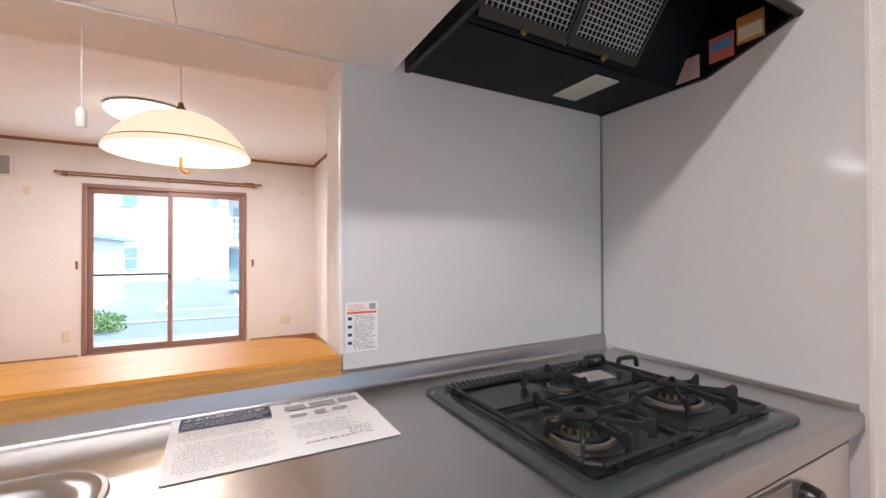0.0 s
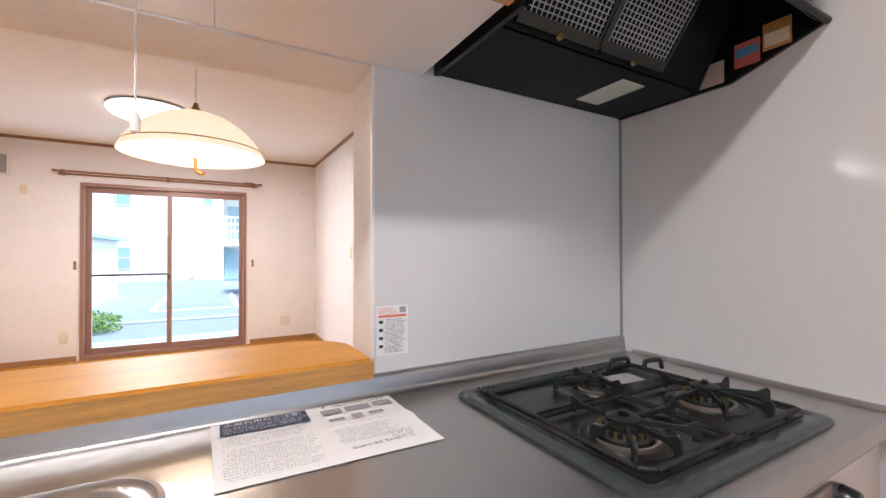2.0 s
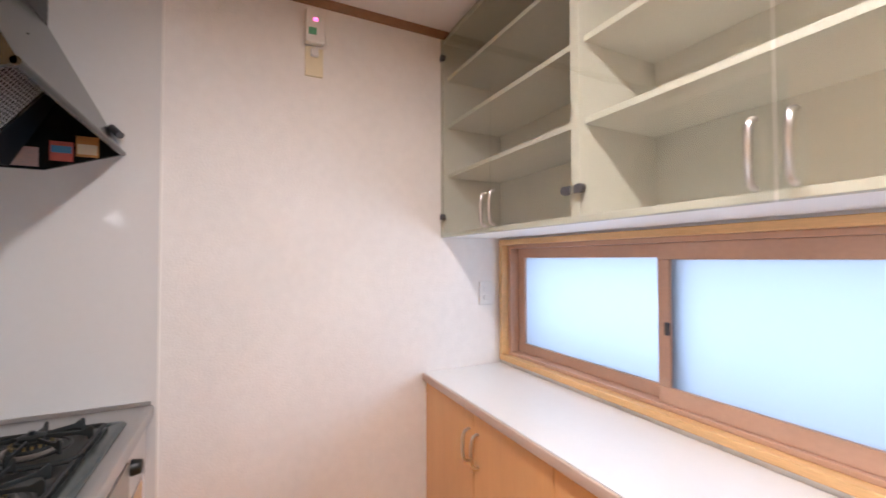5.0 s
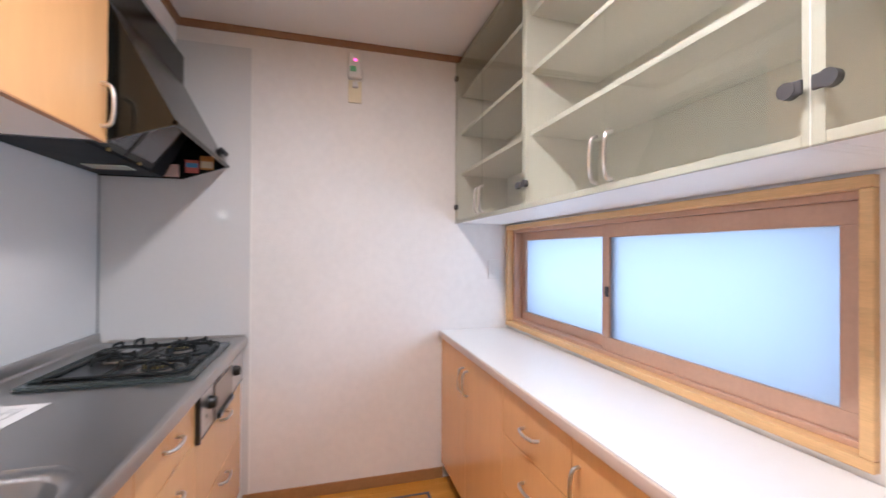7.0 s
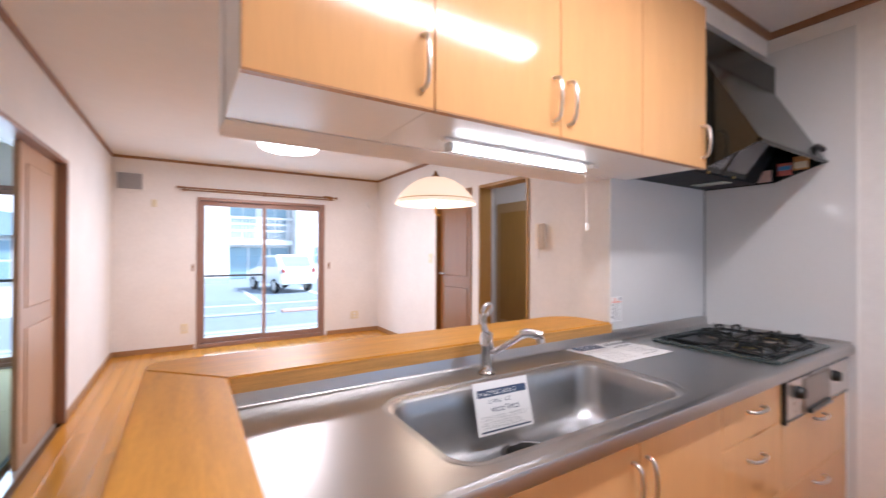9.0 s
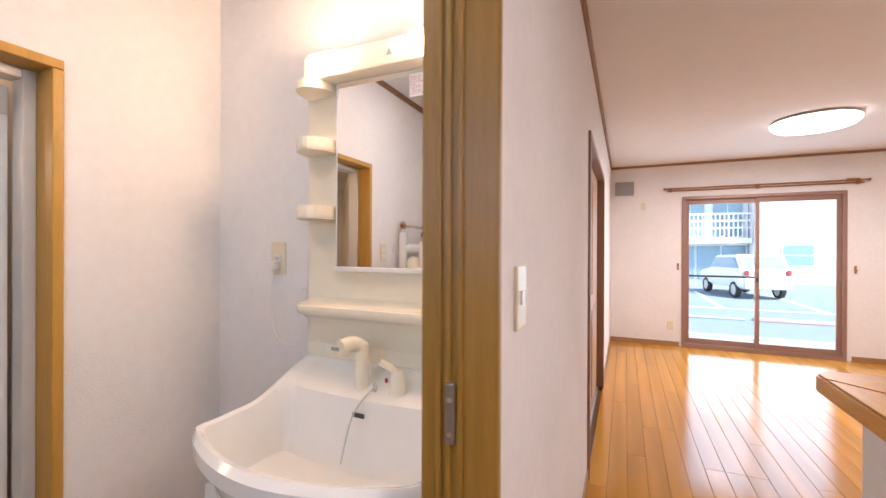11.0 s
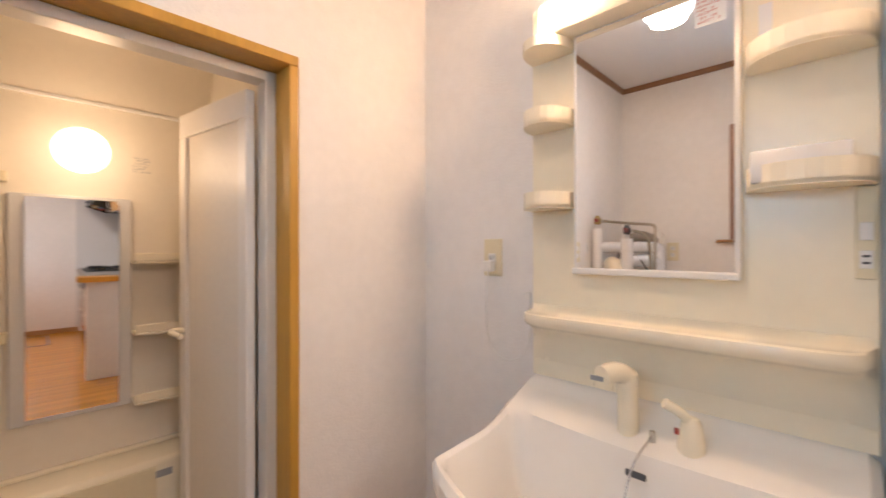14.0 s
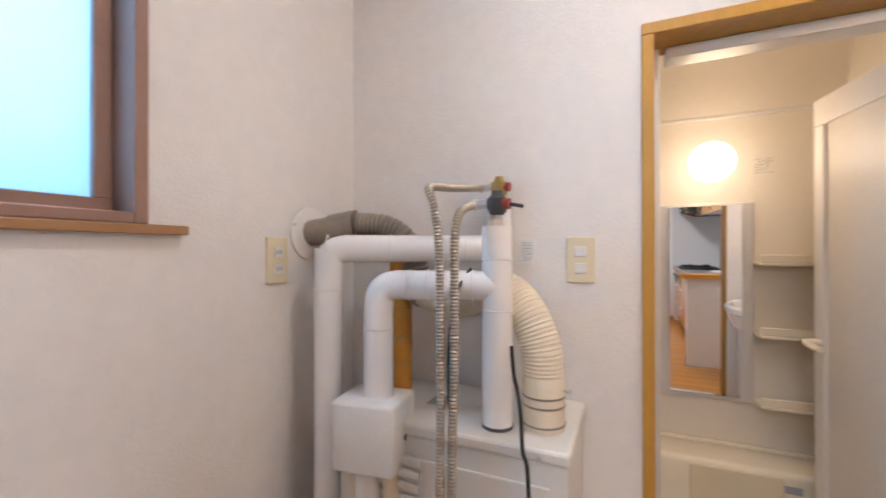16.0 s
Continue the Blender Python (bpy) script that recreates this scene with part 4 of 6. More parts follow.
# ---- wall cabinets over the sink ----
CB, CT = 1.615, 2.275
for x0, x1, hs, lab in ((-2.485, -2.06, 1, "at the open end"), (-2.06, -1.62, 1, "over the sink"), (-1.62, -1.203, -1, "over the sink"), (-1.203, -.756, 1, "beside the range hood")):
    root = thing("wall_cabinet", (x0 + x1) / 2, -.18, CB, "glossy maple wall cabinet " + lab, "cabinet", "wall cabinets")
    part("body", cube(x0 + .0005, x1 - .0005, -.348, -.004, CB, CT, bevel=.001), WHITELAM, root, "white cabinet body")
    d = part("door", cube(x0 + .002, x1 - .002, -.368, -.3495, CB - .004, CT, bevel=.0015), MAPLE, root)
    part("edge_band", cube(x0 + .002, x1 - .002, -.3685, -.349, CB - .0085, CB - .0042), MAPLE_EDGE, d, "brown lower edge")
    hx = x1 - .034 if hs > 0 else x0 + .034
    if (x0, x1) == (-2.06, -1.62):
        hx = x1 - .03
    bow_handle(d, (hx, -.368, CB + .10), (0, 0, 1), (0, -1, 0), .13, .032)

# strip lamp under the cabinets, with its cord
fl = thing("strip_light", -1.515, -.17, 1.575, "white fluorescent strip lamp under the wall cabinets, lit", "lamp")
part("housing", cube(-1.91, -1.22, -.176, -.148, 1.602, 1.6145, bevel=.004), WHITE, fl)
part("tube", rod((-1.88, -.162, 1.586), (-1.275, -.162, 1.586), .012), STRIPGLOW, fl, "glowing white tube", True)
for x in (-1.895, -1.275):
    part("holder", cube(x, x + .018, -.18, -.15, 1.572, 1.60, bevel=.003), WHITE, fl)
part("switch_box", cube(-1.255, -1.22, -.20, -.13, 1.585, 1.602, bevel=.003), WHITE, fl)
part("pull_cord", rod((-1.30, -.205, 1.60), (-1.30, -.205, 1.372), .0014, 6), WHITE, fl)
part("cord_end", lathe(-1.30, -.205, [(0, 1.345), (.006, 1.346), (.0065, 1.368), (.003, 1.374), (0, 1.375)], 12), WHITE, fl, "white plastic cord end", True)


# ---- oak bar top ----
def bar_top():
    root = thing("bar_top", -1.7, .1, .89, "honey oak L-shaped bar top with rounded corners on the half wall", "bar top")
    z0, z1 = .890, .936
    arc = [(-.885 - .15 * (1 - math.cos(a)), .265 - .13 * (1 - math.sin(a))) for a in [radians(i * 15) for i in range(7)]]
    corner = [(-2.61 + .055 * math.cos(a), .21 + .055 * math.sin(a)) for a in [radians(90 + i * 15) for i in range(7)]]
    outline = [(-.885, -.018), (-.885, .135)] + arc[1:] + corner
    main = outline + [(-2.665, .175), (-2.475, -.018)]
    bm = prism(main, "z", z0, z1)
    bmesh.ops.bevel(bm, geom=[e for e in bm.edges if abs(e.verts[0].co.z - e.verts[1].co.z) < 1e-6 and e.verts[0].co.z > .93], offset=.006, segments=2, affect="EDGES")
    part("long_board", bm, OAK, root, "", True)
    part("edge_band", cube(-2.468, -.8855, -.0205, -.0182, .8905, .9295), OAKEDGE, root, "coarse-grained oak front edge")
    ret = [(-2.475, -.0185), (-2.665, .1745), (-2.665, -.735)] + [(-2.61 + .055 * math.cos(a), -.75 + .055 * math.sin(a)) for a in [radians(180 + i * 18) for i in range(6)]] + [(-2.52 + .045 * math.cos(a), -.76 + .045 * math.sin(a)) for a in [radians(270 + i * 18) for i in range(6)]]
    bm = prism(ret, "z", z0, z1)
    bmesh.ops.bevel(bm, geom=[e for e in bm.edges if abs(e.verts[0].co.z - e.verts[1].co.z) < 1e-6 and e.verts[0].co.z > .93], offset=.006, segments=2, affect="EDGES")
    part("return_board", bm, OAK_Y, root, "", True)


bar_top()

# ---- back counter and glass cupboards ----
for x0, x1, doors, drawers, lab in (
        (-.844, -.004, [(-.424, -.004, .09, .795, -.394, .67), (-.844, -.424, .09, .795, -.454, .67)], [], "glossy maple double-door base cabinet in the corner"),
        (-1.29, -.844, [], [(-1.29, -.844, .615, .795, .70), (-1.29, -.844, .40, .615, .52), (-1.29, -.844, .09, .40, .30)], "glossy maple drawer unit under the white counter"),
        (-1.71, -1.29, [(-1.71, -1.29, .09, .795, -1.325, .67)], [], "glossy maple single-door base cabinet"),
        (-2.55, -1.71, [(-2.13, -1.71, .09, .795, -2.10, .67), (-2.55, -2.13, .09, .795, -2.16, .67)], [], "glossy maple double-door base cabinet")):
    base_unit(x0, x1, lab, doors, drawers, y_front=-1.65, y_back=-2.045, top=.80, sign=1, group="back units")
counter = thing("back_counter", -1.28, -1.84, .802, "white laminate counter top with a rounded beige edge", "counter")
part("top", cube(-2.56, -.004, -2.05, -1.641, .802, .834), WHITELAM, counter)
part("front_edge", cube(-2.56, -.004, -1.6405, -1.631, .8015, .8335, bevel=.004, seg=3), surf("beige_edge_band", (.60, .47, .40), .35, vary=.04), counter, "rounded beige front edge", True)

for k, (x0, x1) in enumerate(((-.848, -.006), (-1.80, -.848), (-2.62, -1.80))):
    zb, zt, yf, yb = 1.443, 2.355, -1.732, -2.05
    root = thing("glass_cupboard", (x0 + x1) / 2, -1.89, zb, "empty white wall cupboard with smoked glass doors", "cupboard", "glass cupboards")
    for nm, dims in (("side", (x0, x0 + .016, yb, yf, zb, zt)), ("side", (x1 - .016, x1, yb, yf, zb, zt)), ("bottom", (x0 + .0165, x1 - .0165, yb, yf, zb, zb + .018)), ("top", (x0 + .0165, x1 - .0165, yb, yf, zt - .018, zt)), ("back", (x0 + .0165, x1 - .0165, yb, yb + .006, zb + .0185, zt - .0185)), ("shelf", (x0 + .0165, x1 - .0165, yb + .0065, yf - .02, 1.715, 1.733)), ("shelf", (x0 + .0165, x1 - .0165, yb + .0065, yf - .02, 1.945, 1.963)), ("shelf", (x0 + .0165, x1 - .0165, yb + .0065, yf - .02, 2.165, 2.183))):
        part(nm, cube(*dims, bevel=.001), SHELFW, root)
    xm = (x0 + x1) / 2
    for a, b, s in ((x0, xm, -1), (xm, x1, 1)):
        d = part("glass_door", cube(a + .002, b - .002, yf + .004, yf + .009, zb - .004, zt, bevel=.0008), SMOKE, root, "smoked glass door")
        d.visible_shadow = False
        hx = a + .03 if s > 0 else b - .03
        bow_handle(d, (hx, yf + .009, zb + .085), (0, 0, 1), (0, 1, 0), .125, .024, .0058)
        ex = b - .028 if s > 0 else a + .028
        for z in (zb + .09, zt - .09):
            part("hinge", rod((ex, yf + .003, z), (ex, yf + .018, z), .0135), DARKGREY, d, "black round hinge cap", True)
            part("hinge_arm", cube(min(ex, ex + s * .022), max(ex, ex + s * .022), yf + .0095, yf + .0165, z - .012, z + .012, bevel=.003), DARKGREY, d)

# strip window over the back counter
win = holder("window_1", -.86, -2.1, .852, "low strip window with a pale oak casing and frosted sliding panes", "window")
for dims in ((-1.71, -.012, -2.20, -2.038, .852, .877), (-1.71, -.012, -2.20, -2.038, 1.409, 1.434), (-.037, -.012, -2.20, -2.038, .8775, 1.4085), (-1.71, -1.685, -2.20, -2.038, .8775, 1.4085)):
    part("casing", cube(*dims, bevel=.003), CASING, win)


def sash(parent, axis, t0, t1, a0, a1, z0, z1, rail, stile, frame_mat, glass_mat, name="sash"):
    def b(p, q, zl, zh, e=0.0):
        if axis == "y":
            return cube(p, q, t0 + e, t1 - e, zl, zh, bevel=.002 if not e else 0)
        return cube(t0 + e, t1 - e, p, q, zl, zh, bevel=.002 if not e else 0)
    s = part(name, b(a0, a1, z0, z0 + rail), frame_mat, parent)
    part("rail", b(a0, a1, z1 - rail, z1), frame_mat, s)
    part("stile", b(a0, a0 + stile, z0 + rail, z1 - rail), frame_mat, s)
    part("stile", b(a1 - stile, a1, z0 + rail, z1 - rail), frame_mat, s)
    e = (t1 - t0) * .42
    g = part("pane", b(a0 + stile, a1 - stile, z0 + rail, z1 - rail, e), glass_mat, s)
    g.visible_shadow = False
    return s


BRONZE_L = surf("light_bronze_sash", (.55, .35, .25), .4, .1, vary=.1, scale=8)
for dims in ((-1.685, -.037, -2.185, -2.075, .877, .892), (-1.685, -.037, -2.185, -2.075, 1.392, 1.409), (-.058, -.037, -2.185, -2.075, .892, 1.392), (-1.685, -1.664, -2.185, -2.075, .892, 1.392)):
    part("frame", cube(*dims, bevel=.002), BRONZE_L, win)
sash(win, "y", -2.115, -2.09, -1.664, -.83, .8925, 1.3915, .052, .04, BRONZE_L, FROST)
sash(win, "y", -2.148, -2.122, -.895, -.058, .8925, 1.3915, .045, .048, BRONZE_L, FROST)
part("latch", cube(-.872, -.858, -2.0895, -2.080, 1.105, 1.145, bevel=.002), DARKGREY, win)

plate("light_switch", 0, -1.965, 1.178, (-1, 0), .07, .115, "ivory light switch on the end wall", "switch", 2, WHITE)
alarm = thing("gas_alarm", -.02, -1.155, 2.2, "white gas alarm with a pink light and plug plate", "alarm")
part("outlet_plate", cube(-.010, 0, -1.192, -1.122, 2.078, 2.198, bevel=.003), IVORY, alarm)
part("housing", cube(-.045, -.0105, -1.19, -1.118, 2.20, 2.335, bevel=.006), WHITE, alarm)
part("indicator", cube(-.048, -.0445, -1.165, -1.148, 2.285, 2.298, bevel=.001), LEDGLOW, alarm, "pink indicator light")
part("mark", cube(-.0465, -.0447, -1.16, -1.13, 2.23, 2.258), GREEN, alarm, "green printed mark")
part("plug", cube(-.030, -.0105, -1.172, -1.142, 2.155, 2.185, bevel=.004), WHITE, alarm)
part("cable", tube(bmesh.new(), [(-.025, -1.157, 2.185), (-.030, -1.20, 2.195), (-.02, -1.198, 2.25), (-.02, -1.19, 2.26)], .003, 8), WHITE, alarm, "", True)

klight = thing("kitchen_ceiling_light", -1.62, -1.1, 2.33, "long white fluorescent ceiling lamp, lit", "lamp")
part("housing", cube(-2.26, -.98, -1.16, -1.04, 2.355, H, bevel=.006), WHITE, klight)
for y in (-1.13, -1.07):
    part("tube", rod((-2.22, y, 2.335), (-1.02, y, 2.335), .014), TUBEGLOW, klight, "glowing white tube", True)
for x in (-2.245, -1.015):
    part("holder", cube(x, x + .02, -1.15, -1.05, 2.315, 2.355, bevel=.003), WHITE, klight)

hatch = holder("floor_hatch", -.43, -1.245, 0, "square underfloor storage hatch with a dark metal rim", "hatch")
for dims in ((-.735, -.125, -1.55, -1.535, .0005, .004), (-.735, -.125, -.94, -.925, .0005, .004), (-.735, -.72, -1.535, -.94, .0005, .004), (-.14, -.125, -1.535, -.94, .0005, .004)):
    part("rim", cube(*dims), DARKGREY, hatch)
part("lid", cube(-.719, -.141, -1.534, -.941, .0005, .0025), PLANK, hatch)

# ---- living room ----
gw = holder("window_2", -1.635, 4.95, 0, "bronze-framed sliding garden window with a rail across one pane", "window")
for dims in ((-2.462, -2.425, 4.915, 5.07, 0, 1.955), (-.862, -.825, 4.915, 5.07, 0, 1.955), (-2.425, -.862, 4.915, 5.07, 1.918, 1.955), (-2.425, -.862, 4.915, 5.07, 0, .05)):
    part("frame", cube(*dims, bevel=.003), BRONZE, gw)
s1 = sash(gw, "y", 4.985, 5.01, -2.423, -1.625, .052, 1.916, .062, .05, BRONZE, CLEAR)
part("cross_rail", cube(-2.373, -1.675, 4.983, 5.0, .915, .94, bevel=.002), DARKGREY, s1, "dark cross rail")
sash(gw, "y", 4.950, 4.975, -1.675, -.864, .052, 1.916, .062, .045, BRONZE, CLEAR)
part("latch", cube(-1.67, -1.645, 4.935, 4.95, .87, .93, bevel=.004), DARKGREY, gw)

rodt = thing("curtain_rail", -1.666, 4.89, 2.03, "brown wooden double curtain rail on brackets", "curtain rail")
part("rail", rod((-2.66, 4.875, 2.06), (-.67, 4.875, 2.06), .011, 12), TRIM, rodt, "", True)
part("rail", rod((-2.64, 4.905, 2.035), (-.69, 4.905, 2.035), .009, 12), TRIM, rodt, "", True)
for x in (-2.60, -1.66, -.74):
    part("bracket", cube(x - .012, x + .012, 4.865, 4.934, 2.02, 2.075, bevel=.003), TRIM, rodt)
for x in (-2.67, -.66):
    part("finial", lathe(x, 4.875, [(0, 2.042), (.014, 2.048), (.018, 2.06), (.014, 2.072), (0, 2.078)], 12), TRIM, rodt, "", True)
part("tape", cube(-.86, -.74, 4.862, 4.868, 2.045, 2.08), DOORWOOD, rodt)

vent = thing("wall_vent", -3.15, 4.92, 1.95, "grey louvred ventilator in the upper corner", "ventilator")
part("frame", cube(-3.285, -3.02, 4.905, 4.935, 1.985, 2.20, bevel=.005), WHITE, vent)
for i in range(9):
    part("slat", turned(cube(-.118, .118, -.006, .006, -.009, .009), pose(-3.152, 4.90, 2.01 + i * .021, 25)), GREYCARD, vent)
part("tray", cube(-3.19, -3.11, 4.90, 4.934, 1.955, 1.984, bevel=.003), WHITE, vent)
plate("wall_plate", -2.914, 4.935, 1.846, (0, -1), .05, .09, "small ivory wall plate", "wall plate", 0, IVORY)
plate("wall_outlet", -2.593, 4.935, .27, (0, -1), .07, .12, "ivory wall socket above the baseboard", "socket", 2, IVORY, True)
plate("wall_outlet", -.346, 4.935, .27, (0, -1), .115, .12, "wide ivory wall socket above the baseboard", "socket", 2, IVORY, True)
for x in (-2.507, -.749):
    hk = thing("tieback_hook", x, 4.92, 1.04, "small dark curtain tieback hook", "hook", "tieback hooks")
    part("plate", cube(x - .012, x + .012, 4.928, 4.935, 1.0, 1.09, bevel=.003), TRIM, hk)
    part("hook", tube(bmesh.new(), [(x, 4.93, 1.04), (x, 4.905, 1.035), (x, 4.90, 1.055)], .004, 8), BRASS, hk, "", True)
part_vent = thing("round_vent", -.09, 4.925, 2.01, "round white air vent near the corner", "air vent")
part("cover", turned(lathe(0, 0, [(.055, 0), (.055, .012), (.045, .02), (0, .022)]), pose(-.09, 4.935, 2.01, 90)), WHITE, part_vent, "", True)

cl = thing("ceiling_light", -1.66, 3.3, 2.31, "round white ceiling lamp, lit", "lamp")
part("base", lathe(-1.66, 3.3, [(.12, 2.4), (.29, 2.392), (.30, 2.375)]), WHITE, cl, "", True)
part("cover", lathe(-1.66, 3.3, [(.30, 2.375), (.298, 2.355), (.27, 2.33), (.2, 2.316), (.1, 2.311), (0, 2.31)]), LAMPGLOW, cl, "glowing opal cover", True)

PX, PY = -1.263, .953
pl = thing("pendant_lamp", PX, PY, 1.55, "dome pendant lamp with a glowing cream shade and dark rim line", "lamp")
dome = [(.03, 1.722), (.07, 1.717), (.12, 1.698), (.17, 1.664), (.21, 1.622), (.236, 1.585), (.249, 1.556), (.246, 1.555), (.232, 1.584), (.205, 1.619), (.165, 1.66), (.115, 1.694), (.03, 1.716)]
part("shade", lathe(PX, PY, dome, 40), SHADEGLOW, pl, "glowing cream shade", True)
part("rim_line", lathe(PX, PY, [(.2385, 1.582), (.2405, 1.5805), (.2425, 1.577), (.2405, 1.577), (.2385, 1.582)], 40), BRASS, pl, "thin brown rim line")
part("cap", lathe(PX, PY, [(0, 1.765), (.008, 1.763), (.012, 1.745), (.034, 1.722), (.034, 1.714)], 20), DOORWOOD, pl, "brown cap", True)
part("cord", rod((PX, PY, 1.76), (PX, PY, 2.375), .0028, 8), WHITE, pl)
part("ceiling_rose", lathe(PX, PY, [(0, 2.37), (.04, 2.372), (.045, 2.385), (.045, 2.4)], 20), WHITE, pl, "", True)
part("track", cube(PX - .06, PX + .16, PY - .02, PY + .02, 2.385, 2.3995, bevel=.003), TRIM, pl, "brown mounting bar")
part("bulb", lathe(PX, PY, [(0, 1.55), (.03, 1.556), (.045, 1.58), (.045, 1.6), (.03, 1.635), (.018, 1.66), (.018, 1.69), (0, 1.69)], 20), BULBGLOW, pl, "glowing bulb", True)
part("pull", tube(bmesh.new(), [(PX, PY, 1.556), (PX, PY, 1.51), (PX + .006, PY, 1.495), (PX + .02, PY, 1.488), (PX + .03, PY, 1.495)], .006, 8), ORANGE, pl, "brown plastic pull hook", True)

# doors in the long wall
lining("door_frame_closet", "x", XE, .17, 2.365, 3.105, 1.96, .03, DOORWOOD, "dark brown door frame")
door = holder("door_1", .09, 2.735, 0, "closed dark brown panelled door", "door")
part("leaf", cube(.085, .12, 2.397, 3.073, .01, 1.926, bevel=.002), DOORWOOD, door)
for z0, z1 in ((.15, .85), (.98, 1.82)):
    part("raised_panel", cube(.079, .086, 2.50, 2.97, z0, z1, bevel=.006), DOORWOOD, door)
part("handle", tube(bmesh.new(), [(.085, 3.02, 1.0), (.045, 3.02, 1.0), (.035, 3.0, 1.0), (.035, 2.92, 1.0)], .009, 10), SATIN, door, "satin lever handle", True)
lining("door_frame_hall", "x", XE, .17, 1.49, 2.23, 1.96, .03, JAMB, "oak-brown hall door frame")
fd = holder("door_2", 1.29, 3.06, 0, "closed tan door across the hall", "door")
part("leaf", cube(1.262, 1.30, 2.70, 3.42, .005, 1.95, bevel=.002), TANDOOR, fd)
part("trim", cube(1.255, 1.263, 2.78, 3.34, .3, 1.82, bevel=.004), JAMB, fd)

HANDSET = surf("cream_handset", (.84, .76, .66), .4, vary=.02)
ic = thing("intercom", .03, 1.335, 1.27, "white wall intercom handset with a coiled cord", "intercom")
part("base", cube(.008, XE, 1.295, 1.385, 1.29, 1.51, bevel=.008), HANDSET, ic)
part("handset", tube(bmesh.new(), [(-.004, 1.318, 1.50), (-.016, 1.318, 1.46), (-.016, 1.318, 1.35), (-.004, 1.318, 1.30)], .018, 10), HANDSET, ic, "", True)
coil = [(-.0 + .008 * math.cos(i * 1.3), 1.325 + .008 * math.sin(i * 1.3), 1.29 - i * .0035) for i in range(24)]
part("cord", tube(bmesh.new(), coil, .0022, 6, 2), WHITE, ic, "", True)
plate("light_switch", XE, 3.239, 1.176, (-1, 0), .07, .12, "ivory light switch beside the brown door", "switch", 1, IVORY)
plate("light_switch", XW, -.437, 1.18, (1, 0), .07, .12, "ivory light switch beside the washroom door", "switch", 1, IVORY)

SLIDEWOOD = surf("sliding_door_veneer", (.46, .27, .14), .4, vary=.18, scale=4, stretch=(12, 12, .6))
# sliding door to the straw mat room
lining("door_frame_sliding", "x", -3.46, XW, 1.17, 2.815, 1.925, .03, BRONZE, "dark brown sliding door frame")
slide = holder("door_3", -3.40, 2.2, 0, "half-open brown sliding door with two raised panels", "door")
part("leaf", cube(-3.405, -3.375, 2.03, 2.784, .012, 1.893, bevel=.002), SLIDEWOOD, slide)
for z0, z1 in ((.12, .80), (.92, 1.78)):
    part("raised_panel", cube(-3.376, -3.369, 2.14, 2.68, z0, z1, bevel=.006), SLIDEWOOD, slide)
part("track", cube(-3.42, -3.36, 1.2, 2.785, .0005, .006), ALU, slide)

# straw mat room
tat = holder("floor_tatami", -4.85, 2.5, 0, "straw mat floor with dark green cloth borders", "floor")
setx = [(-6.25, -5.33), (-5.33, -4.40), (-4.40, -3.46)]
for i, (a, b) in enumerate(setx):
    for c, d in ((.06, 1.7), (1.7, 3.3), (3.3, 4.93)):
        m = part("mat", cube(a + .002, b - .002, c + .002, d - .002, -.016, .004, bevel=.002), TATAMI, tat)
        part("border", cube(a + .002, a + .03, c + .002, d - .002, .0045, .006), TATAMI_EDGE, m)
        part("border", cube(b - .03, b - .002, c + .002, d - .002, .0045, .006), TATAMI_EDGE, m)
tw = holder("window_3", -4.67, 4.95, 0, "bronze sliding window of the straw mat room", "window")
for dims in ((-5.6, -5.56, 4.92, 5.07, .02, 1.95), (-3.79, -3.75, 4.92, 5.07, .02, 1.95), (-5.56, -3.79, 4.92, 5.07, 1.91, 1.95), (-5.56, -3.79, 4.92, 5.07, .02, .06)):
    part("frame", cube(*dims, bevel=.003), BRONZE, tw)
t1 = sash(tw, "y", 4.985, 5.01, -5.558, -4.65, .062, 1.908, .055, .045, BRONZE, CLEAR)
t2 = sash(tw, "y", 4.950, 4.975, -4.70, -3.792, .062, 1.908, .055, .045, BRONZE, CLEAR)
part("cross_rail", cube(-5.51, -4.70, 4.983, 5.0, .92, .95), DARKGREY, t1)
part("cross_rail", cube(-4.65, -3.84, 4.948, 4.965, .92, .95), DARKGREY, t2)

# ---- washroom: vanity ----
VX0, VX1, VY = -4.172, -3.470, -.057


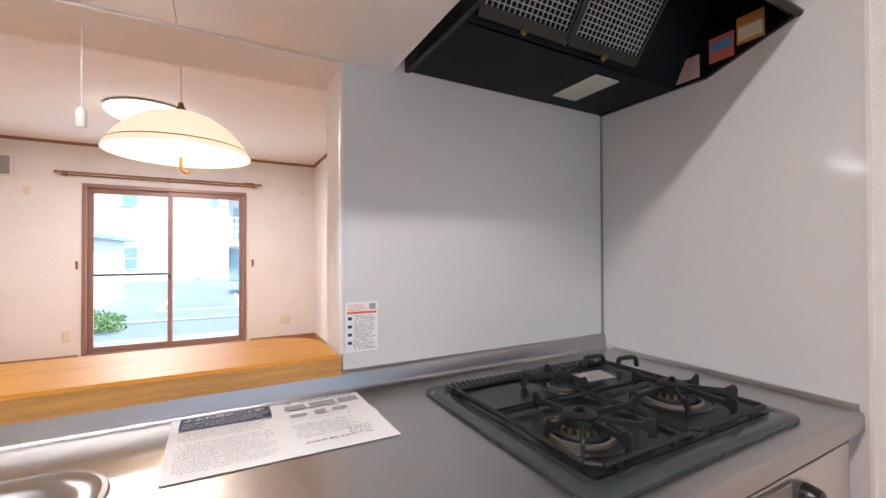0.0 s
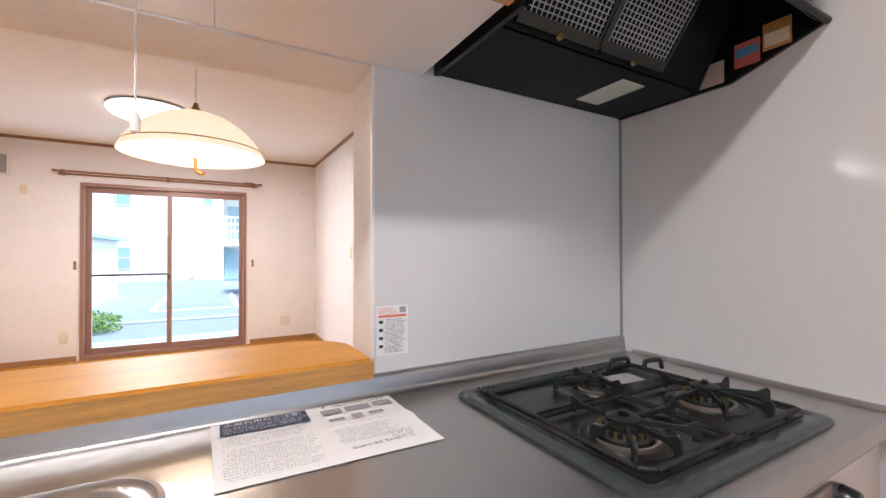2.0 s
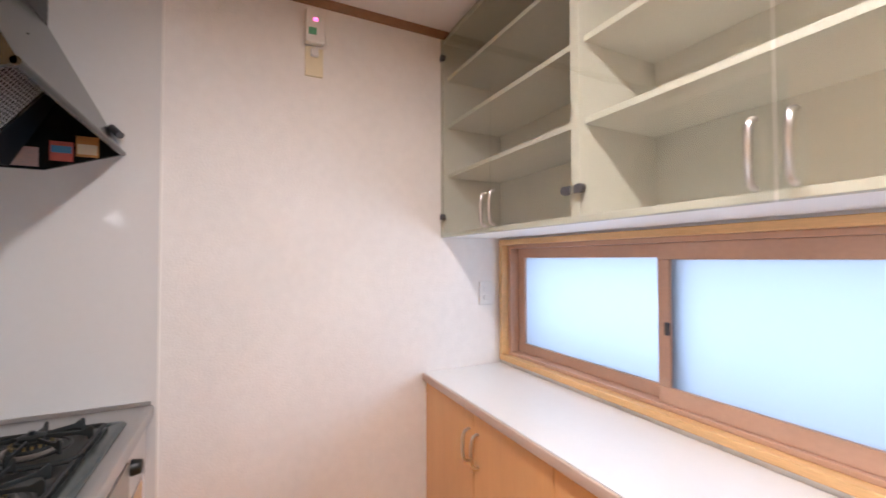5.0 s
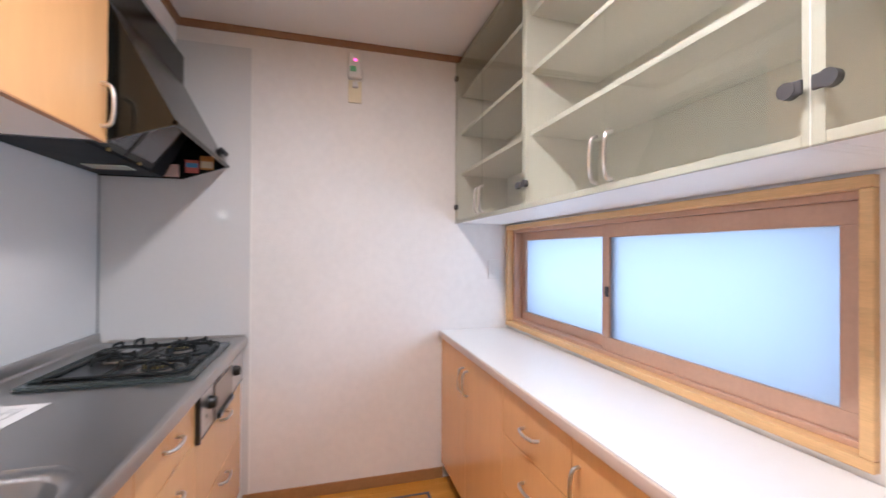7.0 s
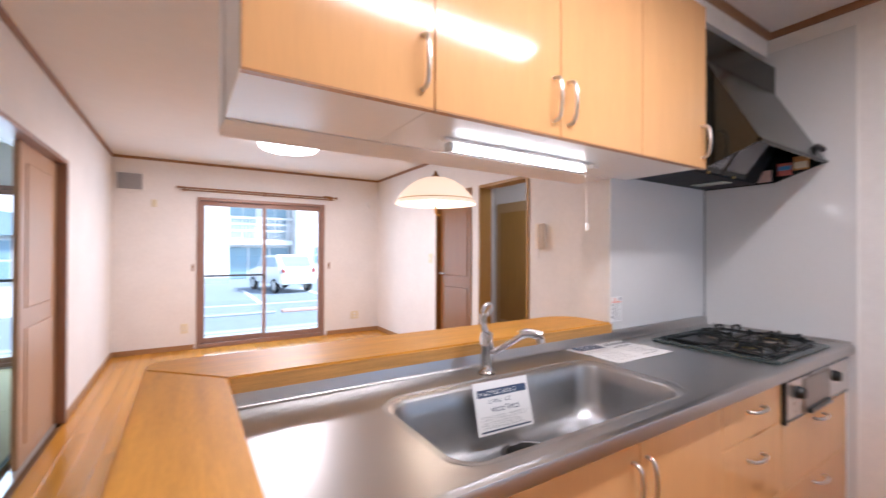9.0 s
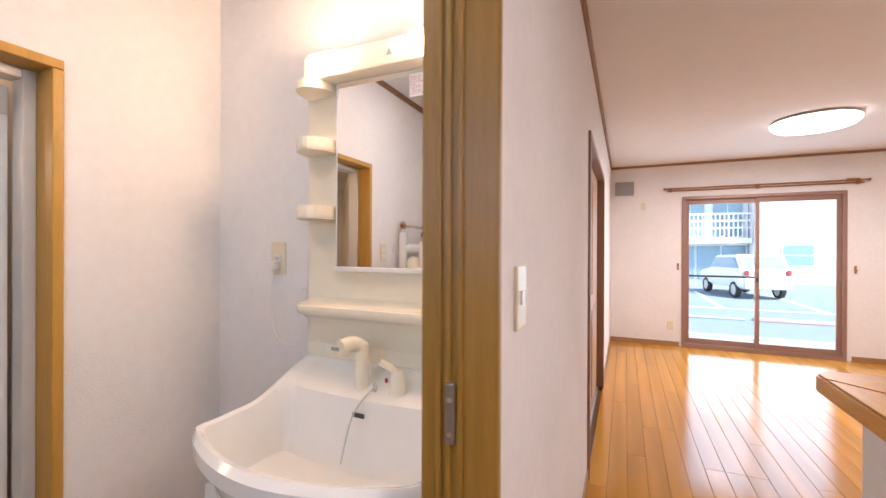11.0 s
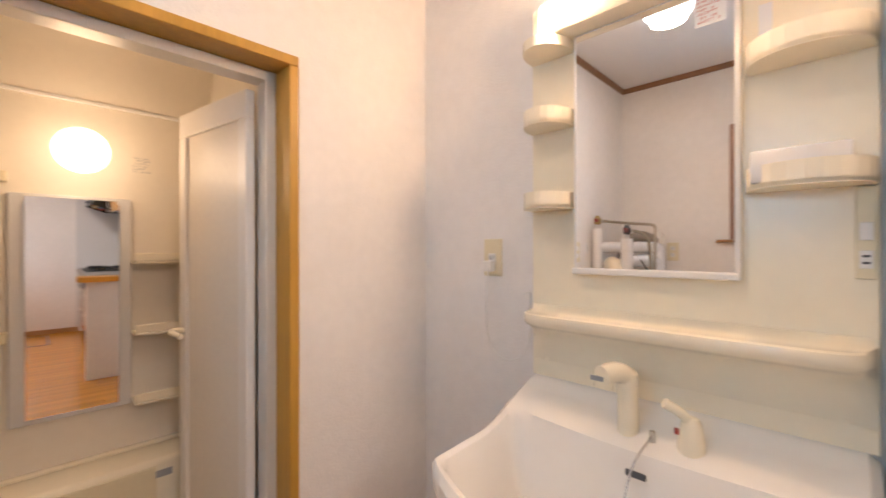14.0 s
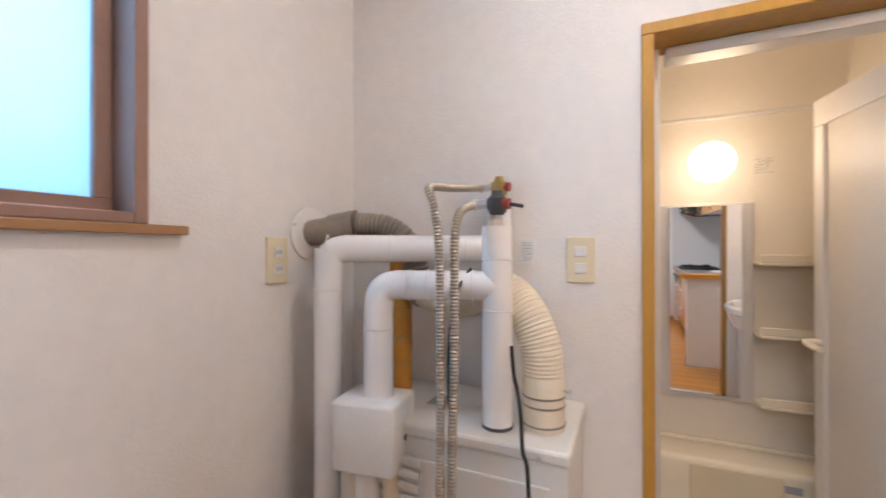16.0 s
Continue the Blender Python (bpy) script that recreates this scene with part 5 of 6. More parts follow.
def vanity():
    root = thing("vanity_unit", (VX0 + VX1) / 2, -.3, 0, "cream vanity unit with a mirror, side shelves and white basin", "vanity")
    part("base_body", cube(VX0 + .03, VX1 - .02, -.47, VY, .0, .66, bevel=.004), WHITELAM, root, "white base cabinet")
    xm = (VX0 + VX1) / 2
    for a, b, s in ((VX0 + .03, xm, 1), (xm, VX1 - .02, -1)):
        d = part("base_door", cube(a + .003, b - .003, -.49, -.472, .06, .655, bevel=.003), WHITELAM, root)
        bow_handle(d, (b - .04 if s > 0 else a + .04, -.49, .58), (0, 0, 1), (0, -1, 0), .08)
    # basin: a rim that rises to a high back, round a hollow bowl
    bm = bmesh.new()
    nu, nv = 44, 36
    grid = []

    def smooth(a, b, t):
        t = min(1, max(0, (t - a) / (b - a)))
        return t * t * (3 - 2 * t)
    for i in range(nu + 1):
        u = i / nu
        row = []
        for j in range(nv + 1):
            v = j / nv
            yfront = -.515 - .115 * math.sin(math.pi * u) ** .8
            xs = VX0 + (VX1 - VX0) * u
            x = xs + (.025 * (1 - 2 * u)) * (v ** 6)
            y = VY - .012 + (yfront - VY + .012) * v
            rim = .895 - .085 * smooth(.0, .62, v) + .006 * smooth(.8, 1, v)
            bu = smooth(.05, .135, u) * smooth(.05, .135, 1 - u)
            deck = smooth(.30, .42, v) * smooth(.06, .14, 1 - v)
            z = rim - .165 * (bu * deck) ** .8 - .012 * smooth(.02, .08, u) * smooth(.02, .08, 1 - u) * smooth(.05, .12, v) * smooth(.03, .1, 1 - v)
            edge = max(0, 1 - min(u, 1 - u) / .02, 1 - (1 - v) / .025)
            z -= .014 * edge ** 2
            row.append(bm.verts.new((x, y, z)))
        grid.append(row)
    for i in range(nu):
        for j in range(nv):
            bm.faces.new((grid[i][j], grid[i][j + 1], grid[i + 1][j + 1], grid[i + 1][j]))
    border = [grid[i][0] for i in range(nu + 1)] + [grid[nu][j] for j in range(1, nv + 1)] + [grid[i][nv] for i in range(nu - 1, -1, -1)] + [grid[0][j] for j in range(nv - 1, 0, -1)]
    low, cx, cy = [], (VX0 + VX1) / 2, -.27
    skirts = [border]
    for k, (s, z) in enumerate(((.995, None), (.96, .76), (.86, .66))):
        ring = []
        for q in border:
            ring.append(bm.verts.new((cx + (q.co.x - cx) * s, min(VY, cy + (q.co.y - cy) * s) if q.co.y < -.1 else q.co.y, (q.co.z - .035) if z is None else z)))
        skirts.append(ring)
    n = len(border)
    for a, b in zip(skirts, skirts[1:]):
        for i in range(n):
            bm.faces.new((a[i], a[(i + 1) % n], b[(i + 1) % n], b[i]))
    bmesh.ops.recalc_face_normals(bm, faces=bm.faces)
    part("basin", bm, CERAMIC, root, "glossy white basin with a bowed front", True)
    # backing panel and shelves
    back = part("back_panel", cube(VX0, VX1, -.075, VY, .893, 1.87, bevel=.003), CREAM, root, "cream resin back panel")
    nose = [(0, 1.100), (.03, 1.086), (.075, 1.082), (.098, 1.086), (.107, 1.083), (.110, 1.073), (.107, 1.062), (.095, 1.053), (.07, 1.045), (.04, 1.03), (.018, 1.0), (.006, .965), (0, .94)]
    bm = bmesh.new()
    rows_ = []
    for i in range(41):
        f = i / 40 * 2 - 1
        k = (1 - abs(f) ** 14) ** .5
        rows_.append([bm.verts.new((xm + f * ((VX1 - VX0) / 2 - .003), -.0755 - d * max(k, .04), z)) for d, z in nose])
    for a, b in zip(rows_, rows_[1:]):
        for i in range(len(nose) - 1):
            bm.faces.new((a[i], a[i + 1], b[i + 1], b[i]))
    bm.faces.new(rows_[0])
    bm.faces.new(rows_[-1][::-1])
    bmesh.ops.recalc_face_normals(bm, faces=bm.faces)
    part("ledge", bm, CREAM, root, "cream tray ledge with a rounded lip", True)
    for a, b, zs in ((VX0 + .002, -4.035, (1.632, 1.408)), (-3.66, VX1 - .002, (1.655, 1.412))):
        for z in zs:
            c, hw = (a + b) / 2, (b - a) / 2
            out = [(c + hw * math.cos(t), -.076 - .105 * math.sin(t) ** .8) for t in [math.pi * i / 12 for i in range(13)]]
            sh = part("side_shelf", prism(out, "z", z - .0395, z - .030), CREAM, root, "cream half-round shelf", True)
            rim_bm = bmesh.new()
            inner = [(c + (hw - .004) * math.cos(t), -.076 - .101 * math.sin(t) ** .8) for t in [math.pi * i / 12 for i in range(13)]]
            for i in range(12):
                q = [rim_bm.verts.new((*p, zz)) for p in (out[i], out[i + 1], inner[i + 1], inner[i]) for zz in (z - .038, z + .004)]
                bmesh.ops.convex_hull(rim_bm, input=q)
            part("shelf_rim", rim_bm, CREAM, sh)
    # curved canopies under the lamp bar
    for a, b in ((VX0 + .002, -4.035), (-3.66, VX1 - .002)):
        c, hw = (a + b) / 2, (b - a) / 2
        out = [(c + hw * math.cos(t), -.076 - .11 * math.sin(t) ** .8) for t in [math.pi * i / 12 for i in range(13)]]
        part("canopy", prism(out, "z", 1.795, 1.8215), CREAM, root, "", True)
    # mirror cabinet
    mc = part("mirror_cabinet", cube(-4.028, -3.667, -.105, -.0755, 1.194, 1.822, bevel=.003), WHITE, root, "white mirror cabinet")
    part("mirror", cube(-4.018, -3.676, -.1085, -.1052, 1.211, 1.815), MIRROR, mc, "silvered mirror")
    part("lower_rail", cube(-4.028, -3.667, -.118, -.1052, 1.194, 1.210, bevel=.003), WHITE, mc)
    mst = part("warning_sticker", cube(-3.745, -3.69, -.1095, -.1088, 1.735, 1.805), PAPER, mc, "white warning sticker")
    text_bars(mst, (-3.742, -.1097, 1.80), (1, 0, 0), (0, 0, -1), .048, .06, 7, CARD_RED, "print_line", 3, .85, (0, -1, 0), .35)
    # lamp bar
    lb = part("lamp_bar", cube(VX0 + .05, VX1, -.16, VY, 1.822, 1.905, bevel=.012), CREAM, root, "cream lamp bar", True)
    for a, b in ((-4.10, -3.98), (-3.727, -3.56)):
        part("diffuser", cube(a, b, -.166, -.12, 1.828, 1.909, bevel=.012), BULBGLOW, lb, "glowing warm diffuser", True)
    tri = bmesh.new()
    tri.faces.new([tri.verts.new(p) for p in ((-3.80, -.1606, 1.85), (-3.775, -.1606, 1.85), (-3.7875, -.1606, 1.873))])
    part("warning_mark", tri, INKGREY, lb)
    # switch and socket strip
    st = part("socket_strip", cube(-3.502, -3.474, -.084, -.0755, 1.205, 1.37, bevel=.002), IVORY, back, "ivory switch and socket strip")
    for z in (1.29, 1.24):
        part("rocker", cube(-3.497, -3.479, -.088, -.0842, z - .016, z + .016, bevel=.0015), WHITE, st)
    for z in (1.234, 1.246):
        part("slot", cube(-3.493, -3.483, -.0887, -.0881, z - .002, z + .002), INK, st)
    cs = part("caution_label", cube(-3.578, -3.512, -.0765, -.0752, .952, 1.022), PAPER, back, "white caution label")
    text_bars(cs, (-3.574, -.0768, 1.005), (1, 0, 0), (0, 0, -1), .058, .048, 7, INKGREY, "print_line", 4, .9, (0, -1, 0), .35)
    lettering("caution_word", "\u6ce8 \u610f", pose(-3.553, -.0768, 1.009, 90), .013, NAVY, cs)
    tri = bmesh.new()
    tri.faces.new([tri.verts.new(p) for p in ((-3.572, -.0768, 1.008), (-3.558, -.0768, 1.008), (-3.565, -.0768, 1.019))])
    part("warning_mark", tri, INK, cs)
    sp = part("side_sticker", cube(-3.640, -3.618, -.0765, -.0752, 1.69, 1.755), PAPER, back)
    for x, z in ((VX0 + .05, .945), (VX1 - .045, .945)):
        part("screw_cap", rod((x, -.0745, z), (x, -.078, z), .007, 12), CREAM, back, "", True)
    # tap
    tp = part("tap_body", tube(bmesh.new(), [(-3.858, -.19, .835), (-3.858, -.19, .90), (-3.860, -.192, .985)], .022, 16, 3), CREAM, root, "ivory pull-out tap", True)
    part("tap_head", tube(bmesh.new(), [(-3.858, -.186, .972), (-3.872, -.212, .988), (-3.89, -.252, .985)], .0225, 14, 4), CREAM, tp, "", True)
    part("tap_nozzle", tube(bmesh.new(), [(-3.886, -.242, .98), (-3.889, -.247, .958)], .020, 14, 1), CREAM, tp, "", True)
    part("tap_mark", cube(-3.905, -3.878, -.2755, -.2735, .980, .990), INKGREY, tp)
    lv = part("mixer_body", lathe(-3.735, -.19, [(.0, .83), (.025, .83), (.025, .875), (.022, .885), (.020, .905), (.014, .92), (0, .925)], 20), CREAM, root, "cream mixer handle", True)
    part("mixer_lever", tube(bmesh.new(), [(-3.735, -.19, .905), (-3.748, -.205, .93), (-3.775, -.225, .95)], .010, 10, 3), CREAM, lv, "", True)
    part("dot", cube(-3.757, -3.749, -.2235, -.2205, .893, .905), RED, lv)
    # plug chain
    links = [(-3.805, -.21, .865), (-3.806, -.225, .86), (-3.815, -.25, .842), (-3.82, -.285, .815), (-3.822, -.31, .77), (-3.82, -.34, .705)]
    part("plug_chain", tube(bmesh.new(), links, .0022, 6, 6, ribs=.0009, pitch=.006), CHROME, root, "thin plug chain")
    part("chain_post", rod((-3.803, -.205, .855), (-3.803, -.205, .878), .006, 10), CHROME, root, "", True)
    part("overflow", cube(-3.835, -3.795, -.272, -.266, .800, .814, bevel=.003), DARKGREY, root, "dark overflow slot")
    return root


vanity()
soap = single("soap_dish", cube(-3.645, -3.505, -.160, -.085, 1.3825, 1.444, bevel=.005, seg=2), CERAMIC, "white soap dish on the side shelf", "soap dish", smooth=True)

out = plate("wall_outlet", -4.33, -.055, 1.232, (0, -1), .07, .12, "ivory wall socket beside the vanity with a white plug", "socket", 1, IVORY, True)
plug = thing("power_plug", -4.325, -.08, 1.19, "white plug with a thin hanging cable", "plug")
part("body", cube(-4.342, -4.312, -.10, -.0675, 1.188, 1.222, bevel=.005), WHITE, plug)
part("cable", tube(bmesh.new(), [(-4.327, -.09, 1.188), (-4.338, -.085, 1.12), (-4.347, -.075, 1.02), (-4.332, -.068, .945), (-4.282, -.064, .912), (-4.225, -.064, .93), (-4.192, -.062, 1.0), (-4.188, -.062, 1.10), (-4.195, -.06, 1.13), (-4.22, -.0575, 1.12)], .0021, 8, 5), WHITE, plug, "", True)

wl = thing("washroom_light", -4.1, -1.2, 2.32, "round white washroom ceiling lamp, lit", "lamp")
part("base", lathe(-4.1, -1.2, [(.05, 2.4), (.10, 2.395), (.105, 2.385)]), WHITE, wl, "", True)
part("cover", lathe(-4.1, -1.2, [(.105, 2.385), (.103, 2.365), (.088, 2.345), (.05, 2.335), (0, 2.333)]), LAMPGLOW, wl, "glowing opal cover", True)

# window
ww = holder("window_4", -3.8, -2.15, 1.315, "small bronze washroom window with frosted glass and a brown sill", "window")
part("sill", cube(-4.078, -3.47, -2.16, -2.088, 1.297, 1.315, bevel=.003), BASE, ww)
for dims in ((-4.010, -3.985, -2.29, -2.103, 1.3155, 2.02), (-3.592, -3.562, -2.29, -2.103, 1.3155, 2.02), (-3.985, -3.592, -2.29, -2.103, 1.98, 2.02), (-3.985, -3.592, -2.29, -2.103, 1.3155, 1.337)):
    part("frame", cube(*dims, bevel=.003), BRONZE, ww)
sash(ww, "y", -2.20, -2.17, -3.984, -3.593, 1.338, 1.979, .026, .030, BRONZE, FROST)

# ---- boiler corner ----
bo = thing("water_heater", -4.5, -1.66, 0, "white floor-standing water heater with louvred front", "water heater")
part("body", cube(-4.648, -4.352, -1.93, -1.386, .02, .845, bevel=.006), BOILER, bo)
part("lid", cube(-4.650, -4.345, -1.935, -1.380, .846, .874, bevel=.007), BOILER, bo)
part("front_cover", cube(-4.3515, -4.344, -1.90, -1.42, .08, .80, bevel=.003), BOILER, bo)
for i in range(4):
    part("louvre", cube(-4.3435, -4.334, -1.89, -1.70, .70 + i * .028, .718 + i * .028, bevel=.003), BOILER, bo)
for y in (-1.44, -1.86):
    part("screw", rod((-4.346, y, .858), (-4.342, y, .858), .006, 10), SATIN, bo)
for a in range(4):
    part("foot", cube(-4.63 + (a % 2) * .23, -4.59 + (a % 2) * .23, -1.90 + (a // 2) * .44, -1.86 + (a // 2) * .44, 0, .02), DARKGREY, bo)
bdg = part("badge", cube(-4.54, -4.47, -1.75, -1.70, .8742, .8752), INKGREY, bo, "grey printed mark")

CX, CY, R = -4.415, -1.545, .0338
RX, RY = -4.612, -1.598
EX, EY = -4.372, -1.982
DX, DY = -4.338, -1.806


def seam(parent, x, y, z, r, m=None):
    ring = lathe(0, 0, [(r + .0003, -.002), (r + .0012, -.0012), (r + .0012, .0012), (r + .0003, .002)], 24)
    part("tape_seam", turned(ring, (m or pose(x, y, z))), WHITE, parent)


pp = thing("insulated_pipes", CX, CY, .87, "white wrapped hot and cold water pipes above the heater", "pipes")
part("riser", rod((CX, CY, .882), (CX, CY, 1.318), R, 28), PVC, pp, "", True)
part("riser_foot", rod((CX, CY, .8745), (CX, CY, .882), R + .001, 24), DARKGREY, pp)
part("rear_riser", rod((RX, RY, .876), (RX, RY, 1.385), .032, 24), PVC, pp, "", True)
up_dir = Vector((EX - RX, EY - RY, 0)).normalized()
lo_dir = Vector((DX - CX, DY - CY, 0)).normalized()


def elbow_run(x, y, z, d, ex, ey, drop):
    """A level run that turns down through a rounded elbow."""
    e = Vector((ex, ey, z))
    return [(x, y, z), tuple(e - d * .075), tuple(e - d * .045), tuple(e - d * .018 - Vector((0, 0, .007))), tuple(e - d * .004 - Vector((0, 0, .025))), (ex, ey, z - .06), (ex, ey, z - .1), (ex, ey, drop)]


part("upper_pipe", tube(bmesh.new(), elbow_run(RX, RY, 1.270, up_dir, EX, EY, 0.0), .0355, 28, 5), PVC, pp, "", True)
part("lower_pipe", tube(bmesh.new(), elbow_run(CX, CY, 1.186, lo_dir, DX, DY, .90), R, 28, 5), PVC, pp, "", True)
for z in (1.132, 1.245):
    seam(pp, CX, CY, z, R)
for k in (.10, .30, .46):
    q = Vector((RX, RY, 1.270)) + up_dir * k * .985
    seam(pp, 0, 0, 0, .0355, Matrix.Translation(q) @ up_dir.to_track_quat("Z", "Y").to_matrix().to_4x4())
for k in (.055, .155, .20):
    q = Vector((CX, CY, 1.186)) + lo_dir * k
    seam(pp, 0, 0, 0, R, Matrix.Translation(q) @ lo_dir.to_track_quat("Z", "Y").to_matrix().to_4x4())
seam(pp, EX, EY, 1.165, .0355)
seam(pp, DX, DY, 1.085, R)

fb = thing("foam_block", -4.335, -1.818, .7, "white foam insulation block round a valve", "insulation")
bm = cube(-.066, .066, -.077, .077, -.078, .078, bevel=.008, seg=3)
for v_ in bm.verts:
    v_.co.x *= 1 - .06 * (v_.co.z < 0)
    v_.co.y *= 1 - .05 * (v_.co.z < 0)
part("block", turned(bm, pose(-4.335, -1.818, .852, 0, 0, 8)), FOAM, fb, "", True)
part("plug_hole", turned(rod((0, 0, 0), (0, .003, 0), .008, 14), pose(-4.335, -1.818, .852, 0, 0, 8) @ pose(-.006, .0755, -.012)), DARKGREY, fb)
part("tail_pipe", rod((-4.335, -1.835, .0), (-4.335, -1.835, .775), .032, 20), PVC, fb, "", True)
part("tail_pipe", tube(bmesh.new(), [(-4.34, -1.775, .776), (-4.335, -1.772, .70), (-4.335, -1.79, .58), (-4.335, -1.83, .45)], .020, 16), DUCT, fb, "", True)
part("tail_elbow", tube(bmesh.new(), [(-4.355, -1.865, .776), (-4.355, -1.875, .72), (-4.35, -1.86, .66)], .024, 16), DUCT, fb, "", True)

def valve(x, y, z, body, label, levers):
    """A cast tap head with a hexagon nut, a side union and, where it has one, a red lever."""
    root = thing("relief_valve", x, y, z, label, "valve", "pipe valves")
    part("nut", lathe(x, y, [(0, z - .004), (.0185, z - .004), (.0185, z + .012), (.014, z + .016), (.012, z + .022), (0, z + .022)], 6), SATIN, root)
    part("body", lathe(x, y, [(0, z + .02), (.014, z + .021), (.021, z + .03), (.021, z + .058), (.014, z + .066), (.012, z + .075), (0, z + .077)], 14), body, root, "", True)
    part("block", cube(x - .017, x + .017, y - .020, y + .014, z + .032, z + .060, bevel=.004), body, root, "", True)
    part("union", rod((x + .002, y - .016, z + .048), (x + .004, y - .046, z + .046), .0115, 6), SATIN, root)
    part("collar", rod((x + .003, y - .044, z + .046), (x + .005, y - .054, z + .0455), .0135, 16), SATIN, root, "", True)
    part("lever_hub", rod((x + .002, y + .013, z + .046), (x + .004, y + .030, z + .045), .0125, 14), RED, root, "red lever hub", True)
    if levers:
        part("lever", rod((x + .004, y + .028, z + .045), (x + .010, y + .060, z + .038), .0042, 8), DARKGREY, root)
    return root


valve(CX, CY, 1.322, DARKGREY, "dark cast relief valve with a red lever on the front pipe", True)
valve(RX, RY, 1.390, BRASS, "worn brass valve on the pipe against the wall", False)

hs1 = [(RX + .005, RY - .05, 1.4365), (-4.52, -1.635, 1.424), (-4.41, -1.655, 1.410), (-4.325, -1.662, 1.402), (-4.297, -1.655, 1.388), (-4.290, -1.640, 1.352), (-4.290, -1.630, 1.27), (-4.290, -1.627, 1.12), (-4.284, -1.624, .975), (-4.274, -1.621, .78), (-4.27, -1.615, .2)]
single("water_hose", tube(bmesh.new(), hs1, .0086, 12, 7, ribs=.0011, pitch=.0072), HOSE, "corrugated steel water hose hanging from the brass valve", "hose", "valve hoses", True)
hs2 = [(CX + .005, CY - .05, 1.3675), (-4.385, -1.602, 1.362), (-4.345, -1.606, 1.345), (-4.314, -1.604, 1.30), (-4.305, -1.602, 1.195), (-4.296, -1.600, 1.014), (-4.284, -1.600, .78), (-4.28, -1.595, .2)]
single("water_hose", tube(bmesh.new(), hs2, .0090, 12, 7, ribs=.0011, pitch=.0072), HOSE, "corrugated steel water hose hanging from the dark valve", "hose", "valve hoses", True)
cable = [(CX + .020, -1.508, 1.06), (CX + .030, -1.500, 1.0), (-4.376, -1.491, .975), (-4.345, -1.476, .930), (-4.331, -1.469, .872), (-4.326, -1.456, .786), (-4.324, -1.45, .3)]
single("black_cable", tube(bmesh.new(), cable, .0042, 8, 6), RUBBER, "black power cable over the heater's edge", "cable", smooth=True)
cable = [(CX + .02, -1.600, 1.224), (-4.36, -1.612, 1.19), (-4.33, -1.615, 1.14), (-4.312, -1.617, 1.08), (-4.312, -1.618, .978), (-4.310, -1.614, .92), (-4.304, -1.614, .83), (-4.30, -1.612, .3)]
single("black_cable", tube(bmesh.new(), cable, .0038, 8, 6), RUBBER, "black power cable behind the hoses", "cable", smooth=True)

du = thing("flexible_duct", -4.47, -1.46, .875, "cream ribbed flexible duct rising from the heater", "duct")
part("collar", lathe(-4.455, -1.452, [(0, .8745), (.045, .8745), (.046, .88), (.046, .985), (.043, .99), (0, .99)], 28), DUCT, du, "cream collar", True)
for z in (.884, .925, .945):
    part("band", lathe(-4.455, -1.452, [(.0462, z), (.0478, z + .001), (.0478, z + .004), (.0462, z + .005)], 28), VENTMETAL, du, "dark metal band")
part("screw", rod((-4.44, -1.404, .965), (-4.43, -1.392, .967), .005, 8), SATIN, du)
dl = [(-4.455, -1.452, .985), (-4.458, -1.458, 1.05), (-4.47, -1.49, 1.12), (-4.50, -1.545, 1.165), (-4.53, -1.61, 1.16), (-4.54, -1.68, 1.135), (-4.54, -1.75, 1.14), (-4.54, -1.80, 1.16)]
part("hose", tube(bmesh.new(), dl, .0445, 24, 6, ribs=.0013, pitch=.0086), DUCT, du, "", True)
part("clamp", rod((-4.54, -1.79, 1.155), (-4.54, -1.81, 1.162), .049, 24), VENTMETAL, du, "", True)

vt = thing("exhaust_pipe", -4.43, -2.06, 1.33, "grey metal exhaust elbow through a white wall flange", "exhaust pipe")
part("flange", turned(lathe(0, 0, [(.074, 0), (.074, .006), (.046, .010), (.044, .012), (0, .012)], 32), pose(-4.445, -2.1145, 1.315, -90)), WHITE, vt, "white wall flange", True)
for a in (20, 140, 260):
    part("screw", rod((-4.445 + .064 * math.cos(radians(a)), -2.1085, 1.315 + .064 * math.sin(radians(a))), (-4.445 + .064 * math.cos(radians(a)), -2.1045, 1.315 + .064 * math.sin(radians(a))), .0045, 8), SATIN, vt)
part("pipe", tube(bmesh.new(), [(-4.445, -2.102, 1.315), (-4.45, -2.04, 1.322), (-4.465, -1.97, 1.334)], .038, 24, 4), VENTMETAL, vt, "", True)
part("joint", tube(bmesh.new(), [(-4.452, -2.035, 1.324), (-4.466, -1.96, 1.336)], .042, 24, 1), VENTMETAL, vt, "", True)
part("flex", tube(bmesh.new(), [(-4.466, -1.96, 1.336), (-4.495, -1.89, 1.33), (-4.52, -1.845, 1.30), (-4.54, -1.82, 1.23), (-4.545, -1.81, 1.16)], .033, 20, 6, ribs=.0022, pitch=.011), VENTMETAL, vt, "ribbed metal hose", True)
og = thing("lagged_pipe", -4.545, -1.868, .874, "orange lagged pipe standing on the heater", "pipe")
part("lagging", rod((-4.545, -1.868, .8742), (-4.545, -1.868, 1.235), .031, 20), ORANGE, og, "", True)
for z in (.95, 1.02, 1.1):
    part("band", lathe(-4.545, -1.868, [(.0312, z), (.0322, z + .001), (.0322, z + .004), (.0312, z + .005)], 20), BRASS, og)

